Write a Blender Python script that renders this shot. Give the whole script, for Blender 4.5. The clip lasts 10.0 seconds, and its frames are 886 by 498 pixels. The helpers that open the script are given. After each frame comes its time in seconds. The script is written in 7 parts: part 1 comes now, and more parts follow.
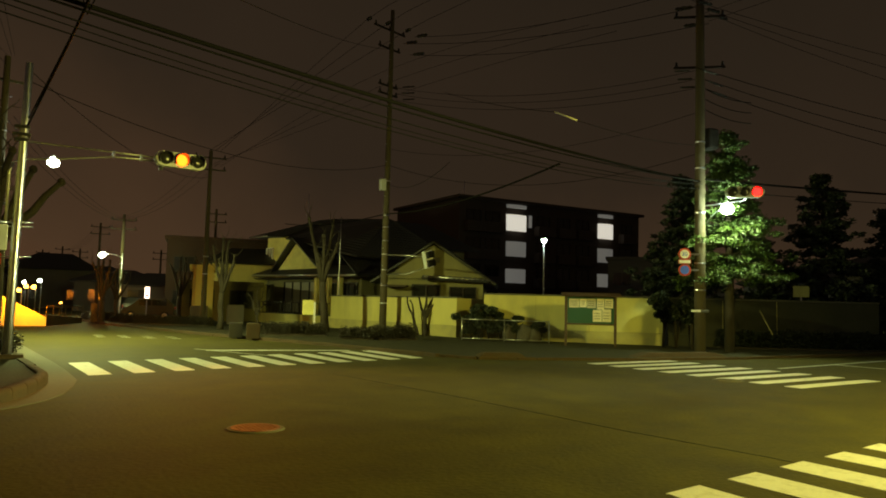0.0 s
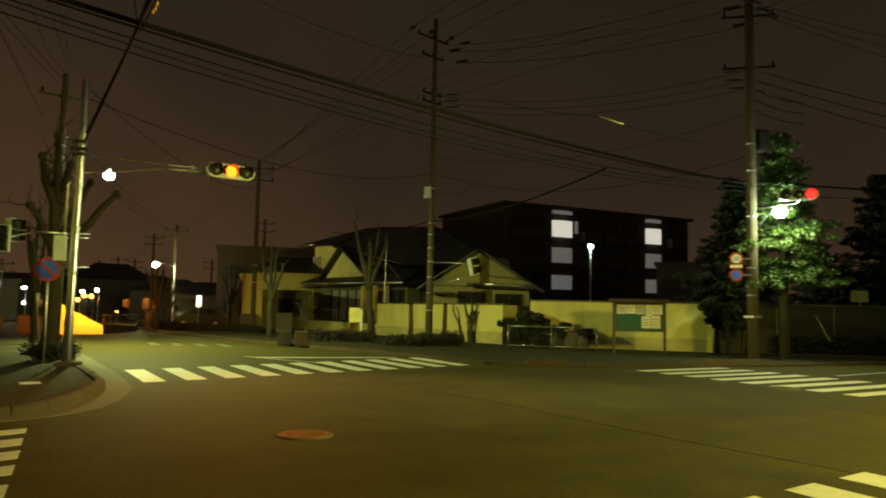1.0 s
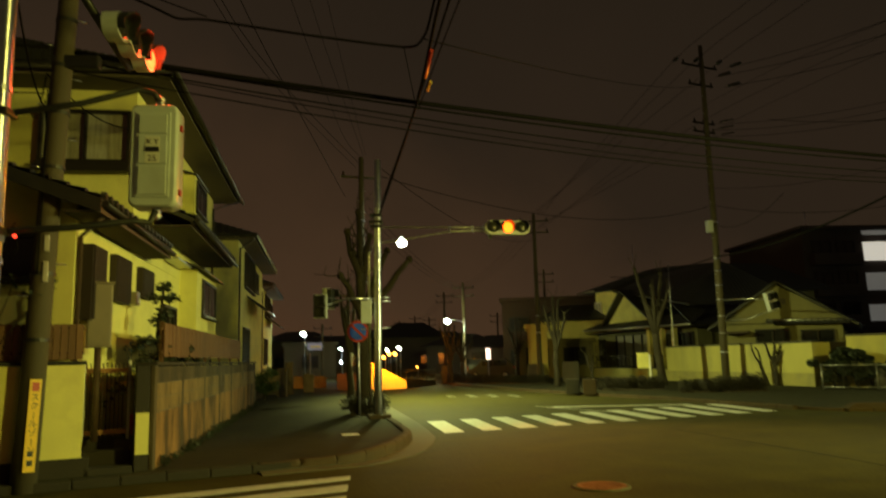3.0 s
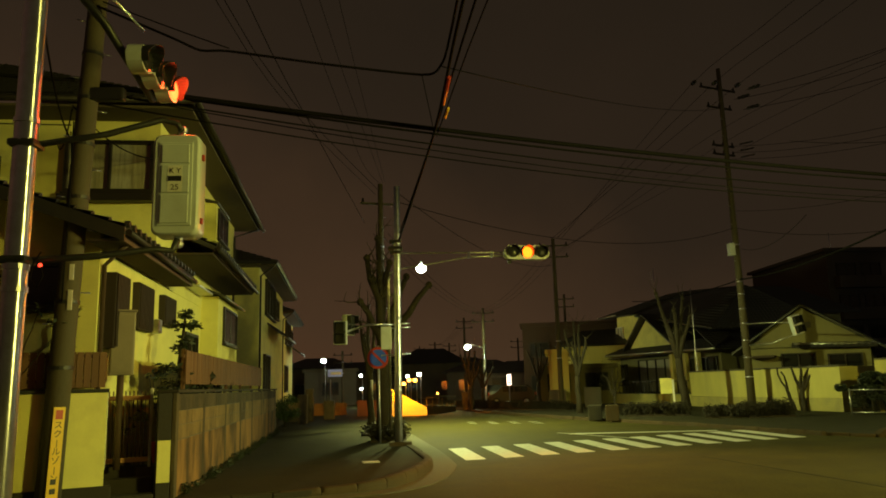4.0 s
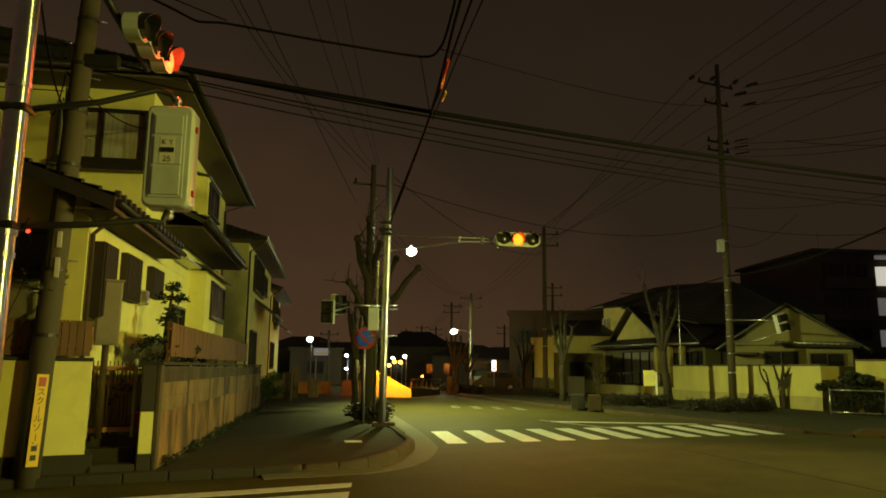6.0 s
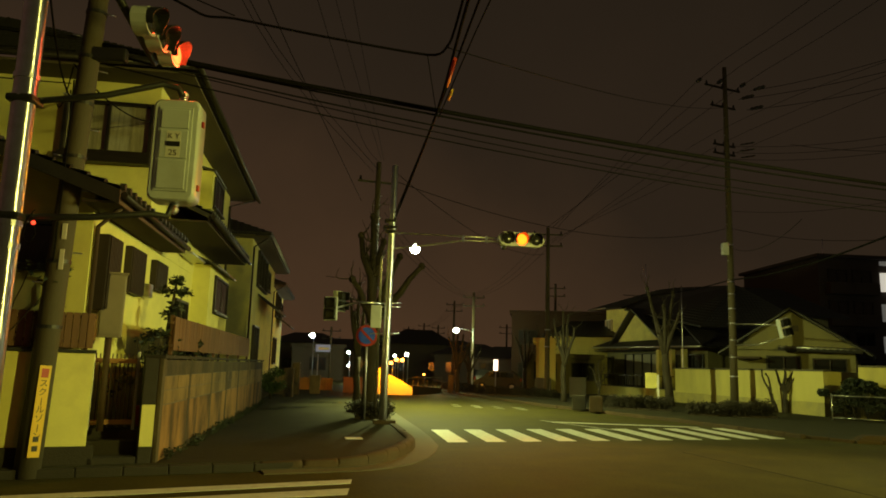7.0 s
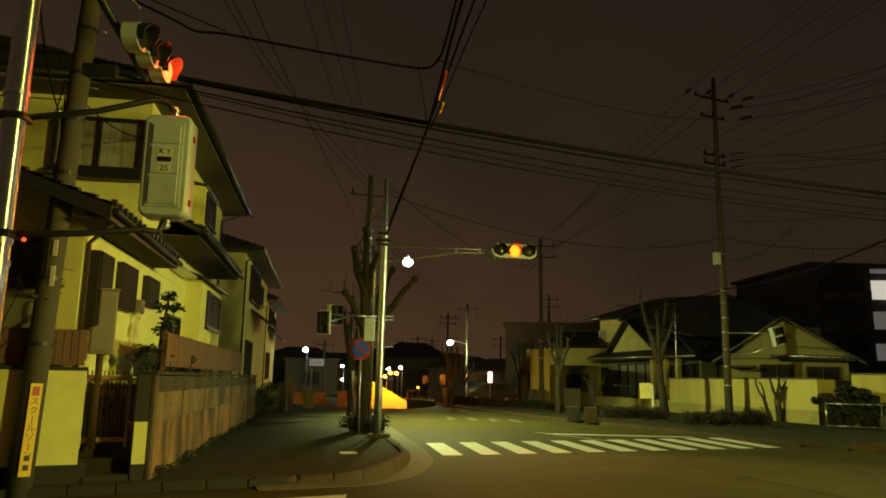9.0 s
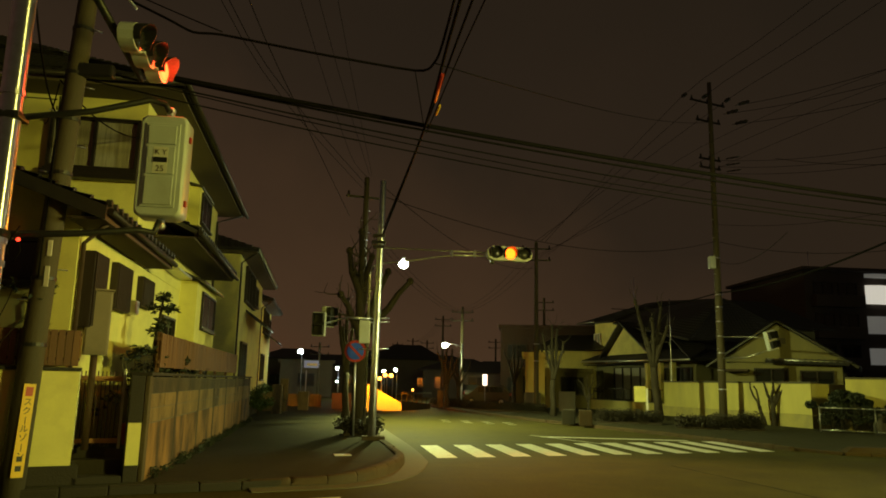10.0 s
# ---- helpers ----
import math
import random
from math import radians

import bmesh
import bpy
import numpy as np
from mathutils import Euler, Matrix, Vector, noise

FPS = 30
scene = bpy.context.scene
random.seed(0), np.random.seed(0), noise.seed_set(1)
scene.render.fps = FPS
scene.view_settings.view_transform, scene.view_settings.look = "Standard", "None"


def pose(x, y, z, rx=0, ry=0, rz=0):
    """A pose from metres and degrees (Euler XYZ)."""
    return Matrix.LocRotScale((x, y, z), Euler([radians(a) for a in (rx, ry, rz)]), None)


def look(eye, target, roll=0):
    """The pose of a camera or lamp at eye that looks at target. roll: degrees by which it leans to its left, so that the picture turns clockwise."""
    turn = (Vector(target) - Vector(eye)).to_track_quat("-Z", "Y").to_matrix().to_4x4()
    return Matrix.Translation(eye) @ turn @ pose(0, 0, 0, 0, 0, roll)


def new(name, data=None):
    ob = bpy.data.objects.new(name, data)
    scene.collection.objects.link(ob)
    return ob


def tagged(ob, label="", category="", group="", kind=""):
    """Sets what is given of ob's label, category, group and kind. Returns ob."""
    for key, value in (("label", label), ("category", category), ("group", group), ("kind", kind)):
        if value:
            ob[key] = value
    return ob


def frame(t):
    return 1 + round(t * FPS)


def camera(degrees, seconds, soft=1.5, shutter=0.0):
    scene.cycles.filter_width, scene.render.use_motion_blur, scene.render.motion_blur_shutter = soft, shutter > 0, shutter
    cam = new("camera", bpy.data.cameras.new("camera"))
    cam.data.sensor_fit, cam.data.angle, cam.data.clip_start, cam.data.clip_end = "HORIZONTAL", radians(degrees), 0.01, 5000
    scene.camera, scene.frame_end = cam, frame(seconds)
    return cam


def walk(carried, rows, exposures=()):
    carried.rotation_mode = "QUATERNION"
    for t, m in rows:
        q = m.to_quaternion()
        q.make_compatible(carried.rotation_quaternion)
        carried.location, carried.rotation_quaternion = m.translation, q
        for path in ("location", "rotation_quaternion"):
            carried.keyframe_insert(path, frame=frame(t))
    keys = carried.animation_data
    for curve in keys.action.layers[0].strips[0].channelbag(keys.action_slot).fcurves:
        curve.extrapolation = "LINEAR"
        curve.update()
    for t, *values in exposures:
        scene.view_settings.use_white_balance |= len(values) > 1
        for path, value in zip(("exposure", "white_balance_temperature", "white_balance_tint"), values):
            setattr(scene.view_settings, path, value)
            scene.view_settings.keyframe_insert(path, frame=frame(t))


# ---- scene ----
cam = camera(62.1, 10.0, soft=1.8, shutter=0.6)
EYE = (0.0, 0.0, 1.62)
# the picture darkens a little while the camera swings
EXPOSURES = [(0.0, 0.3), (1.0, 0.28), (1.5, 0.22), (2.0, 0.0), (2.25, -0.05), (2.5, 0.08), (3.0, 0.08), (3.5, 0.1), (10.0, 0.12)]
# seconds, yaw, pitch, roll of the hand-held pan
PATH = [
    (0, -30.17, 4.29, 1.52),
    (0.5, -29.21, 4.62, 1.42),
    (1, -26.62, 4.75, 1.24),
    (1.5, -22.74, 4.43, 0.84),
    (2, -16.77, 4.88, 0.52),
    (2.3, -12.32, 5.68, -0.46),
    (2.5, -9.82, 6.66, -0.91),
    (2.7, -7.52, 6.96, -1.22),
    (3, -5.12, 8.46, -1.41),
    (3.2, -4.38, 9.76, -1.61),
    (4.3, -3.63, 10.50, -1.67),
    (4.5, -3.80, 10.30, -1.46),
    (5, -3.90, 9.42, -0.64),
    (5.5, -4.25, 9.27, -0.01),
    (7, -4.08, 9.11, 1.76),
    (7.5, -4.04, 9.64, 1.76),
    (8, -4.00, 10.02, 1.62),
    (8.5, -4.23, 10.07, 1.25),
    (9, -4.62, 10.09, 1.04),
    (9.5, -4.91, 10.17, 1.28),
    (10, -4.96, 10.28, 1.31),
]


def aim(yaw, pitch, roll):
    a, b = radians(yaw), radians(pitch)
    way = Vector((-math.sin(a) * math.cos(b), math.cos(a) * math.cos(b), math.sin(b)))
    return look(EYE, Vector(EYE) + way * 10, roll)


walk(cam, [(t, aim(yaw, pitch, roll)) for t, yaw, pitch, roll in PATH], EXPOSURES)
# ---- night sky and street lighting ----
world = bpy.data.worlds.new("night")
scene.world = world
world.use_nodes = True
wn, wl = world.node_tree.nodes, world.node_tree.links
wn.clear()
w_out, w_bg, w_ramp = wn.new("ShaderNodeOutputWorld"), wn.new("ShaderNodeBackground"), wn.new("ShaderNodeValToRGB")
w_geo, w_sep, w_noise = wn.new("ShaderNodeTexCoord"), wn.new("ShaderNodeSeparateXYZ"), wn.new("ShaderNodeTexNoise")
w_mix = wn.new("ShaderNodeMath")
w_mix.operation = "MULTIPLY_ADD"
w_mix.inputs[1].default_value = 0.34
w_noise.inputs["Scale"].default_value = 3.4
w_noise.inputs["Detail"].default_value = 5.0
wl.new(w_geo.outputs["Generated"], w_sep.inputs[0])
wl.new(w_geo.outputs["Generated"], w_noise.inputs["Vector"])
wl.new(w_noise.outputs["Fac"], w_mix.inputs[0])
w_east = wn.new("ShaderNodeMath")
w_east.operation = "MULTIPLY_ADD"
w_east.inputs[1].default_value = 0.26
wl.new(w_sep.outputs["X"], w_east.inputs[0])
wl.new(w_sep.outputs["Z"], w_east.inputs[2])
wl.new(w_east.outputs[0], w_mix.inputs[2])
wl.new(w_mix.outputs[0], w_ramp.inputs[0])
for pos, col in ((0.0, (0.062, 0.0246, 0.0103)), (0.10, (0.056, 0.0240, 0.0104)), (0.22, (0.0410, 0.0218, 0.0104)), (0.5, (0.0172, 0.0110, 0.0063)), (1.0, (0.0085, 0.0066, 0.0042))):
    e = w_ramp.color_ramp.elements.new(pos) if pos not in (0.0, 1.0) else w_ramp.color_ramp.elements[0 if pos == 0.0 else -1]
    e.position, e.color = pos, (*col, 1)
w_bg.inputs["Strength"].default_value = 1.3
wl.new(w_ramp.outputs[0], w_bg.inputs[0])
wl.new(w_bg.outputs[0], w_out.inputs[0])


def bulb(name, place, watts, color, radius=0.12):
    lamp = bpy.data.lights.new(name, "POINT")
    lamp.energy, lamp.color, lamp.shadow_soft_size = watts, color, radius
    ob = new(name, lamp)
    ob.location = place
    return ob


def beam(name, place, target, watts, color, degrees=120.0, radius=0.1, blend=0.6):
    lamp = bpy.data.lights.new(name, "SPOT")
    lamp.energy, lamp.color, lamp.shadow_soft_size = watts, color, radius
    lamp.spot_size, lamp.spot_blend = radians(degrees), blend
    ob = new(name, lamp)
    ob.matrix_world = look(place, target)
    return ob


MERCURY = (0.94, 1.0, 0.30)
LAMP_N = Vector((0.97, 29.5, 6.30))      # street lamp behind the signal pole
LAMP_E = Vector((22.45, 17.95, 5.38))    # street lamp on the east corner pole
FILL_S = Vector((24.0, 9.0, 6.5))        # added floodlight down the side road, outside the view
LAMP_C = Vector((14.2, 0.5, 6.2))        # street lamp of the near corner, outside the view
LAMP_F = Vector((5.2, 56.0, 4.4))        # next street lamp along the road
DROP = Vector((0, 0, -0.3))
beam("lamp_light_north", LAMP_N + DROP, LAMP_N + Vector((1.4, -0.3, -2.5)), 5300, MERCURY, 148, 0.17, 0.5)
beam("lamp_light_east", LAMP_E + Vector((0, 0, -0.1)), LAMP_E + Vector((0.5, -0.2, -4)), 300, (0.88, 1.0, 0.34), 150, 0.2, 0.25)
# narrow beam added to brighten the western house; no known lamp stands there
beam("fill_light_west", FILL_S + DROP, FILL_S + Vector((-28.0, 6.5, -6.0)), 11500, (0.97, 1.0, 0.34), 36, 0.25, 1.0)
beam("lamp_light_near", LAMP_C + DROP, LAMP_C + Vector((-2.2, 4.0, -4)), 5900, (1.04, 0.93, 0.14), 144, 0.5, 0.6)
bulb("lamp_light_far", LAMP_F, 900, MERCURY, 0.2)
# ---- materials ----
def material(name, color, rough=0.7, metal=0.0, var=0.25, scale=6.0, bump=0.2, fine=60.0, stain=None, stain_scale=0.7, stain_amount=0.5, coat=0.0, stretch=(1, 1, 1), per_object=0.0, stain_edge=(0.48, 0.68)):
    """Colour with two scales of variation, a fine relief and optional stains of another colour."""
    m = bpy.data.materials.new(name)
    m.use_nodes = True
    n, l = m.node_tree.nodes, m.node_tree.links
    bsdf = n["Principled BSDF"]
    co, mp = n.new("ShaderNodeTexCoord"), n.new("ShaderNodeMapping")
    mp.inputs["Scale"].default_value = stretch
    geo = n.new("ShaderNodeNewGeometry")
    l.new(geo.outputs["Position"], mp.inputs["Vector"])
    big, small = n.new("ShaderNodeTexNoise"), n.new("ShaderNodeTexNoise")
    big.inputs["Scale"].default_value, big.inputs["Detail"].default_value = scale, 6.0
    small.inputs["Scale"].default_value, small.inputs["Detail"].default_value = fine, 4.0
    l.new(mp.outputs[0], big.inputs["Vector"])
    l.new(mp.outputs[0], small.inputs["Vector"])
    ramp = n.new("ShaderNodeMapRange")
    ramp.inputs["From Min"].default_value, ramp.inputs["From Max"].default_value = 0.25, 0.75
    ramp.inputs["To Min"].default_value, ramp.inputs["To Max"].default_value = 1 - var, 1 + var
    add = n.new("ShaderNodeMath")
    add.operation = "MULTIPLY_ADD"
    add.inputs[1].default_value, add.inputs[2].default_value = 0.35, 0.0
    l.new(small.outputs["Fac"], add.inputs[0])
    mean = n.new("ShaderNodeMath")
    mean.operation = "MULTIPLY_ADD"
    mean.inputs[1].default_value = 0.65
    l.new(big.outputs["Fac"], mean.inputs[0])
    l.new(add.outputs[0], mean.inputs[2])
    l.new(mean.outputs[0], ramp.inputs["Value"])
    mul = n.new("ShaderNodeVectorMath")
    mul.operation = "SCALE"
    mul.inputs[0].default_value = color
    l.new(ramp.outputs[0], mul.inputs["Scale"])
    last = mul.outputs[0]
    if per_object:
        info, rng, mo = n.new("ShaderNodeObjectInfo"), n.new("ShaderNodeMapRange"), n.new("ShaderNodeVectorMath")
        rng.inputs["To Min"].default_value, rng.inputs["To Max"].default_value = 1 - per_object, 1 + per_object
        mo.operation = "SCALE"
        l.new(info.outputs["Random"], rng.inputs["Value"])
        l.new(last, mo.inputs[0])
        l.new(rng.outputs[0], mo.inputs["Scale"])
        last = mo.outputs[0]
    if stain is not None:
        st, sr, mx = n.new("ShaderNodeTexNoise"), n.new("ShaderNodeMapRange"), n.new("ShaderNodeMix")
        mx.data_type = "RGBA"
        st.inputs["Scale"].default_value, st.inputs["Detail"].default_value, st.inputs["Roughness"].default_value = stain_scale, 8.0, 0.65
        l.new(mp.outputs[0], st.inputs["Vector"])
        sr.inputs["From Min"].default_value, sr.inputs["From Max"].default_value = stain_edge
        sr.inputs["To Max"].default_value = stain_amount
        l.new(st.outputs["Fac"], sr.inputs["Value"])
        l.new(sr.outputs[0], mx.inputs["Factor"])
        l.new(last, mx.inputs["A"])
        mx.inputs["B"].default_value = (*stain, 1)
        last = mx.outputs["Result"]
    l.new(last, bsdf.inputs["Base Color"])
    rr = n.new("ShaderNodeMapRange")
    rr.inputs["To Min"].default_value, rr.inputs["To Max"].default_value = max(0.05, rough - 0.12), min(1.0, rough + 0.12)
    l.new(big.outputs["Fac"], rr.inputs["Value"])
    l.new(rr.outputs[0], bsdf.inputs["Roughness"])
    bsdf.inputs["Metallic"].default_value = metal
    bsdf.inputs["Coat Weight"].default_value = coat
    if bump:
        b = n.new("ShaderNodeBump")
        b.inputs["Strength"].default_value, b.inputs["Distance"].default_value = bump, 0.02
        l.new(small.outputs["Fac"], b.inputs["Height"])
        l.new(b.outputs[0], bsdf.inputs["Normal"])
    return m


def glow(name, color, strength):
    m = bpy.data.materials.new(name)
    m.use_nodes = True
    b = m.node_tree.nodes["Principled BSDF"]
    b.inputs["Base Color"].default_value = (*color, 1)
    b.inputs["Emission Color"].default_value = (*color, 1)
    b.inputs["Emission Strength"].default_value = strength
    return m


ASPHALT = material("asphalt", (0.062, 0.055, 0.012), 0.82, var=0.48, scale=1.3, fine=15, bump=0.6, stain=(0.040, 0.033, 0.010), stain_scale=0.35, stain_amount=0.6)
PATCH = material("asphalt_patch", (0.064, 0.055, 0.016), 0.85, var=0.25, scale=1.2, fine=80, bump=0.5)
PAVING = material("pavement_asphalt", (0.046, 0.044, 0.026), 0.9, var=0.25, scale=1.5, fine=70, bump=0.5, stain=(0.032, 0.030, 0.022), stain_scale=1.1, stain_amount=0.7)
KERB = material("kerb_concrete", (0.078, 0.054, 0.030), 0.85, var=0.25, scale=3, bump=0.4, stain=(0.07, 0.065, 0.05), stain_scale=2.0, per_object=0.07)
for damp in (ASPHALT, PATCH, PAVING, KERB):
    damp.node_tree.nodes["Principled BSDF"].inputs["Specular IOR Level"].default_value = 0.18
GUTTER = material("gutter_concrete", (0.115, 0.105, 0.062), 0.85, var=0.25, scale=2, bump=0.4, stain=(0.1, 0.095, 0.08), stain_scale=1.3)
PAINT = material("road_paint", (0.74, 0.74, 0.70), 0.6, var=0.12, scale=5, fine=70, bump=0.3, stain=(0.30, 0.29, 0.27), stain_scale=5.0, stain_amount=0.55)
WORN = material("worn_road_paint", (0.42, 0.42, 0.38), 0.7, var=0.25, scale=5, fine=70, bump=0.3, stain=(0.08, 0.08, 0.07), stain_scale=4.0, stain_amount=0.9)
IRON = material("rusty_iron", (0.20, 0.085, 0.045), 0.55, metal=0.5, var=0.3, scale=8, bump=0.3)
BLOCK = material("concrete_block", (0.225, 0.150, 0.062), 0.9, var=0.40, scale=2.4, fine=34, bump=0.6, stain=(0.030, 0.025, 0.017), stain_scale=1.2, stain_amount=0.9, stretch=(1, 1, 0.38), per_object=0.03, stain_edge=(0.42, 0.60))
PANEL = material("stained_concrete_panel", (0.265, 0.145, 0.050), 0.9, var=0.24, scale=2.2, fine=40, bump=0.5, stain=(0.030, 0.023, 0.014), stain_scale=1.3, stain_amount=0.9, stretch=(1, 1, 0.34), per_object=0.03, stain_edge=(0.42, 0.60))
GARDENWALL = material("weathered_tan_render", (0.19, 0.172, 0.075), 0.9, var=0.2, scale=1.5, fine=90, bump=0.35, stain=(0.12, 0.105, 0.07), stain_scale=0.8, stain_amount=0.5, stretch=(1, 1, 0.4))
MOULDY = material("mouldy_dark_block", (0.085, 0.066, 0.036), 0.95, var=0.4, scale=2.2, fine=40, bump=0.6, stain=(0.028, 0.024, 0.016), stain_scale=1.6, stain_amount=0.9, stretch=(1, 1, 0.4), stain_edge=(0.42, 0.6))
# paler tan that carries the orange signal light on the gate rails
GATE_RAIL = material("orange_lit_gate_tan", (0.40, 0.21, 0.085), 0.55, var=0.15, scale=4, bump=0.1)
METAL_BROWN = material("brown_cabinet_paint", (0.20, 0.165, 0.11), 0.5, var=0.15, scale=3, bump=0.05, stain=(0.12, 0.10, 0.07), stain_scale=2.5, stain_amount=0.5)
MORTAR = material("mortar", (0.12, 0.11, 0.09), 0.95, bump=0.4)
RENDERED = material("cream_render", (0.76, 0.71, 0.23), 0.9, var=0.12, scale=2, fine=120, bump=0.45, stain=(0.48, 0.42, 0.17), stain_scale=0.9, stain_amount=0.45)
WALLPAINT = material("pale_wall_paint", (0.58, 0.53, 0.175), 0.85, var=0.14, scale=1.5, fine=90, bump=0.35, stain=(0.36, 0.33, 0.15), stain_scale=0.8, stain_amount=0.5, stretch=(1, 1, 0.4))
WALLBASE = material("wall_plinth", (0.44, 0.39, 0.14), 0.9, var=0.18, scale=2, bump=0.4, stain=(0.26, 0.24, 0.16), stain_scale=1.3)
TILE = material("roof_tile", (0.030, 0.028, 0.027), 0.45, var=0.3, scale=5, bump=0.3, per_object=0.2)
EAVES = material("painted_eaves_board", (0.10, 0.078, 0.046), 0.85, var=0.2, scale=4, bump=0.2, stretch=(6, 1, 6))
# base lowered so that the entrance plinth and front kerb look shadowed
STEP = material("dark_concrete", (0.034, 0.029, 0.020), 0.9, var=0.3, scale=3, fine=50, bump=0.5, stain=(0.028, 0.024, 0.018), stain_scale=1.5, stain_amount=0.7)
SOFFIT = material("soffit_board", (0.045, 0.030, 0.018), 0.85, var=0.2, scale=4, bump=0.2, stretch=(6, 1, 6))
WOOD = material("dark_wood", (0.07, 0.042, 0.025), 0.65, var=0.3, scale=8, bump=0.3, stretch=(1, 1, 0.15), per_object=0.2)
FENCE = material("fence_board", (0.140, 0.070, 0.030), 0.75, var=0.3, scale=5, bump=0.3, stretch=(3, 3, 0.3), per_object=0.25)
SHUTTER = material("dark_shutter_wood", (0.026, 0.016, 0.011), 0.7, var=0.25, scale=6, bump=0.2, stretch=(1, 1, 0.2))
FRAME = material("bronze_aluminium", (0.022, 0.017, 0.012), 0.5, metal=0.2, var=0.15, bump=0.05)
SILVER = material("silver_aluminium", (0.55, 0.55, 0.52), 0.35, metal=0.9, var=0.1, bump=0.05)
STEEL = material("galvanised_steel", (0.72, 0.74, 0.95), 0.27, metal=0.95, var=0.15, scale=10, bump=0.0, stain=(0.42, 0.41, 0.39), stain_scale=6, stain_amount=0.3)
steel_nodes, steel_links = STEEL.node_tree.nodes, STEEL.node_tree.links
for link in [k for k in steel_links if k.to_socket.name == "Roughness"]:
    steel_links.remove(link)
steel_nodes["Principled BSDF"].inputs["Roughness"].default_value = 0.3
steel_way = steel_nodes.new("ShaderNodeTangent")
steel_way.direction_type, steel_way.axis = "RADIAL", "Z"
steel_links.new(steel_way.outputs[0], steel_nodes["Principled BSDF"].inputs["Tangent"])
steel_nodes["Principled BSDF"].inputs["Anisotropic"].default_value = 0.88
steel_nodes["Principled BSDF"].inputs["Anisotropic Rotation"].default_value = 0.25
CONCRETE = material("pole_concrete", (0.085, 0.070, 0.042), 0.85, var=0.22, scale=4, fine=80, bump=0.35, stain=(0.05, 0.043, 0.032), stain_scale=2, stretch=(1, 1, 0.3))
CABINET = material("grey_cabinet_paint", (0.58, 0.63, 0.66), 0.35, var=0.08, scale=3, bump=0.05, coat=0.3, stain=(0.36, 0.37, 0.32), stain_scale=2.5, stain_amount=0.3)
BLACK = material("black_housing", (0.02, 0.02, 0.02), 0.45, var=0.2, bump=0.08)
CABLE = material("cable_rubber", (0.008, 0.0075, 0.007), 0.9, var=0.2, bump=0.0)
CABLE.node_tree.nodes["Principled BSDF"].inputs["Specular IOR Level"].default_value = 0.05
LENS = material("dark_lens", (0.03, 0.03, 0.028), 0.12, var=0.2, scale=20, bump=0.05)
DARKWALL = material("shaded_wall", (0.11, 0.10, 0.08), 0.9, var=0.2, scale=0.6, bump=0.2, stain=(0.06, 0.055, 0.04), stain_scale=0.4)
# side wall concrete; the trees' shade is put into its dark mottled colour
SHADEWALL = material("shade_darkened_concrete", (0.050, 0.048, 0.030), 0.95, var=0.3, scale=1.4, bump=0.4, stain=(0.020, 0.022, 0.012), stain_scale=0.7, stain_amount=0.9)
BRICKRED = material("brown_tile_wall", (0.055, 0.040, 0.031), 0.75, var=0.2, scale=1.2, bump=0.2)
BROWNWALL = material("dark_brown_cladding", (0.032, 0.014, 0.008), 0.85, var=0.25, scale=1.2, bump=0.2)
BARK = material("tree_bark", (0.038, 0.030, 0.019), 0.92, var=0.35, scale=7, fine=40, bump=0.9, stretch=(1, 1, 0.35), stain=(0.08, 0.07, 0.05), stain_scale=3)
LEAF = material("evergreen_leaf", (0.050, 0.088, 0.018), 0.5, var=0.35, scale=3, bump=0.1)
LEAF_DARK = material("dark_conifer_leaf", (0.024, 0.034, 0.016), 0.6, var=0.35, scale=3, bump=0.1)
HEDGE = material("hedge_leaf", (0.034, 0.028, 0.015), 0.6, var=0.4, scale=6, bump=0.1)
SOIL = material("soil", (0.06, 0.047, 0.032), 0.95, var=0.3, scale=6, bump=0.8)
YELLOW = material("yellow_plate", (0.75, 0.48, 0.03), 0.5, var=0.1, bump=0.03)
RED = material("red_paint", (0.42, 0.04, 0.03), 0.45, var=0.1, bump=0.03)
BLUE = material("blue_paint", (0.04, 0.12, 0.80), 0.45, var=0.1, bump=0.03)
WHITE = material("white_paint", (0.75, 0.74, 0.70), 0.5, var=0.08, bump=0.05)
PAPER = material("notice_paper", (0.66, 0.62, 0.50), 0.8, var=0.18, scale=5, bump=0.05, per_object=0.25)
GREENBOARD = material("green_notice_felt", (0.03, 0.10, 0.07), 0.8, var=0.1, bump=0.1)
GLASS = material("dark_window_glass", (0.015, 0.016, 0.015), 0.08, var=0.2, scale=2, bump=0.02)
CURTAIN = material("net_curtain", (0.36, 0.34, 0.27), 0.9, var=0.5, scale=5, bump=0.2, stretch=(5, 5, 0.25))
STONE = material("garden_stone", (0.10, 0.09, 0.075), 0.9, var=0.35, scale=4, bump=0.7)
LAMP_ON = glow("lit_lamp_glass", (0.86, 1.0, 0.72), 60)
LAMP_EAST = glow("lit_east_lamp_glass", (0.80, 1.0, 0.62), 120)
LAMP_COOL = glow("lit_lamp_cool", (0.78, 1.0, 0.86), 60)
AMBER_ON = glow("lit_amber_lens", (1.0, 0.075, 0.003), 9)
RED_NEAR = glow("lit_red_lens_close", (1.0, 0.055, 0.010), 9)
RED_ON = glow("lit_red_lens", (1.0, 0.004, 0.003), 14)
SODIUM_ON = glow("lit_sodium_lamp", (1.0, 0.36, 0.04), 12)
PARAPET_GLOW = glow("glowing_stairwell_parapet", (0.84, 0.79, 0.66), 0.60)
DIM_GLOW = glow("faintly_glowing_panel", (0.78, 0.77, 0.70), 0.085)
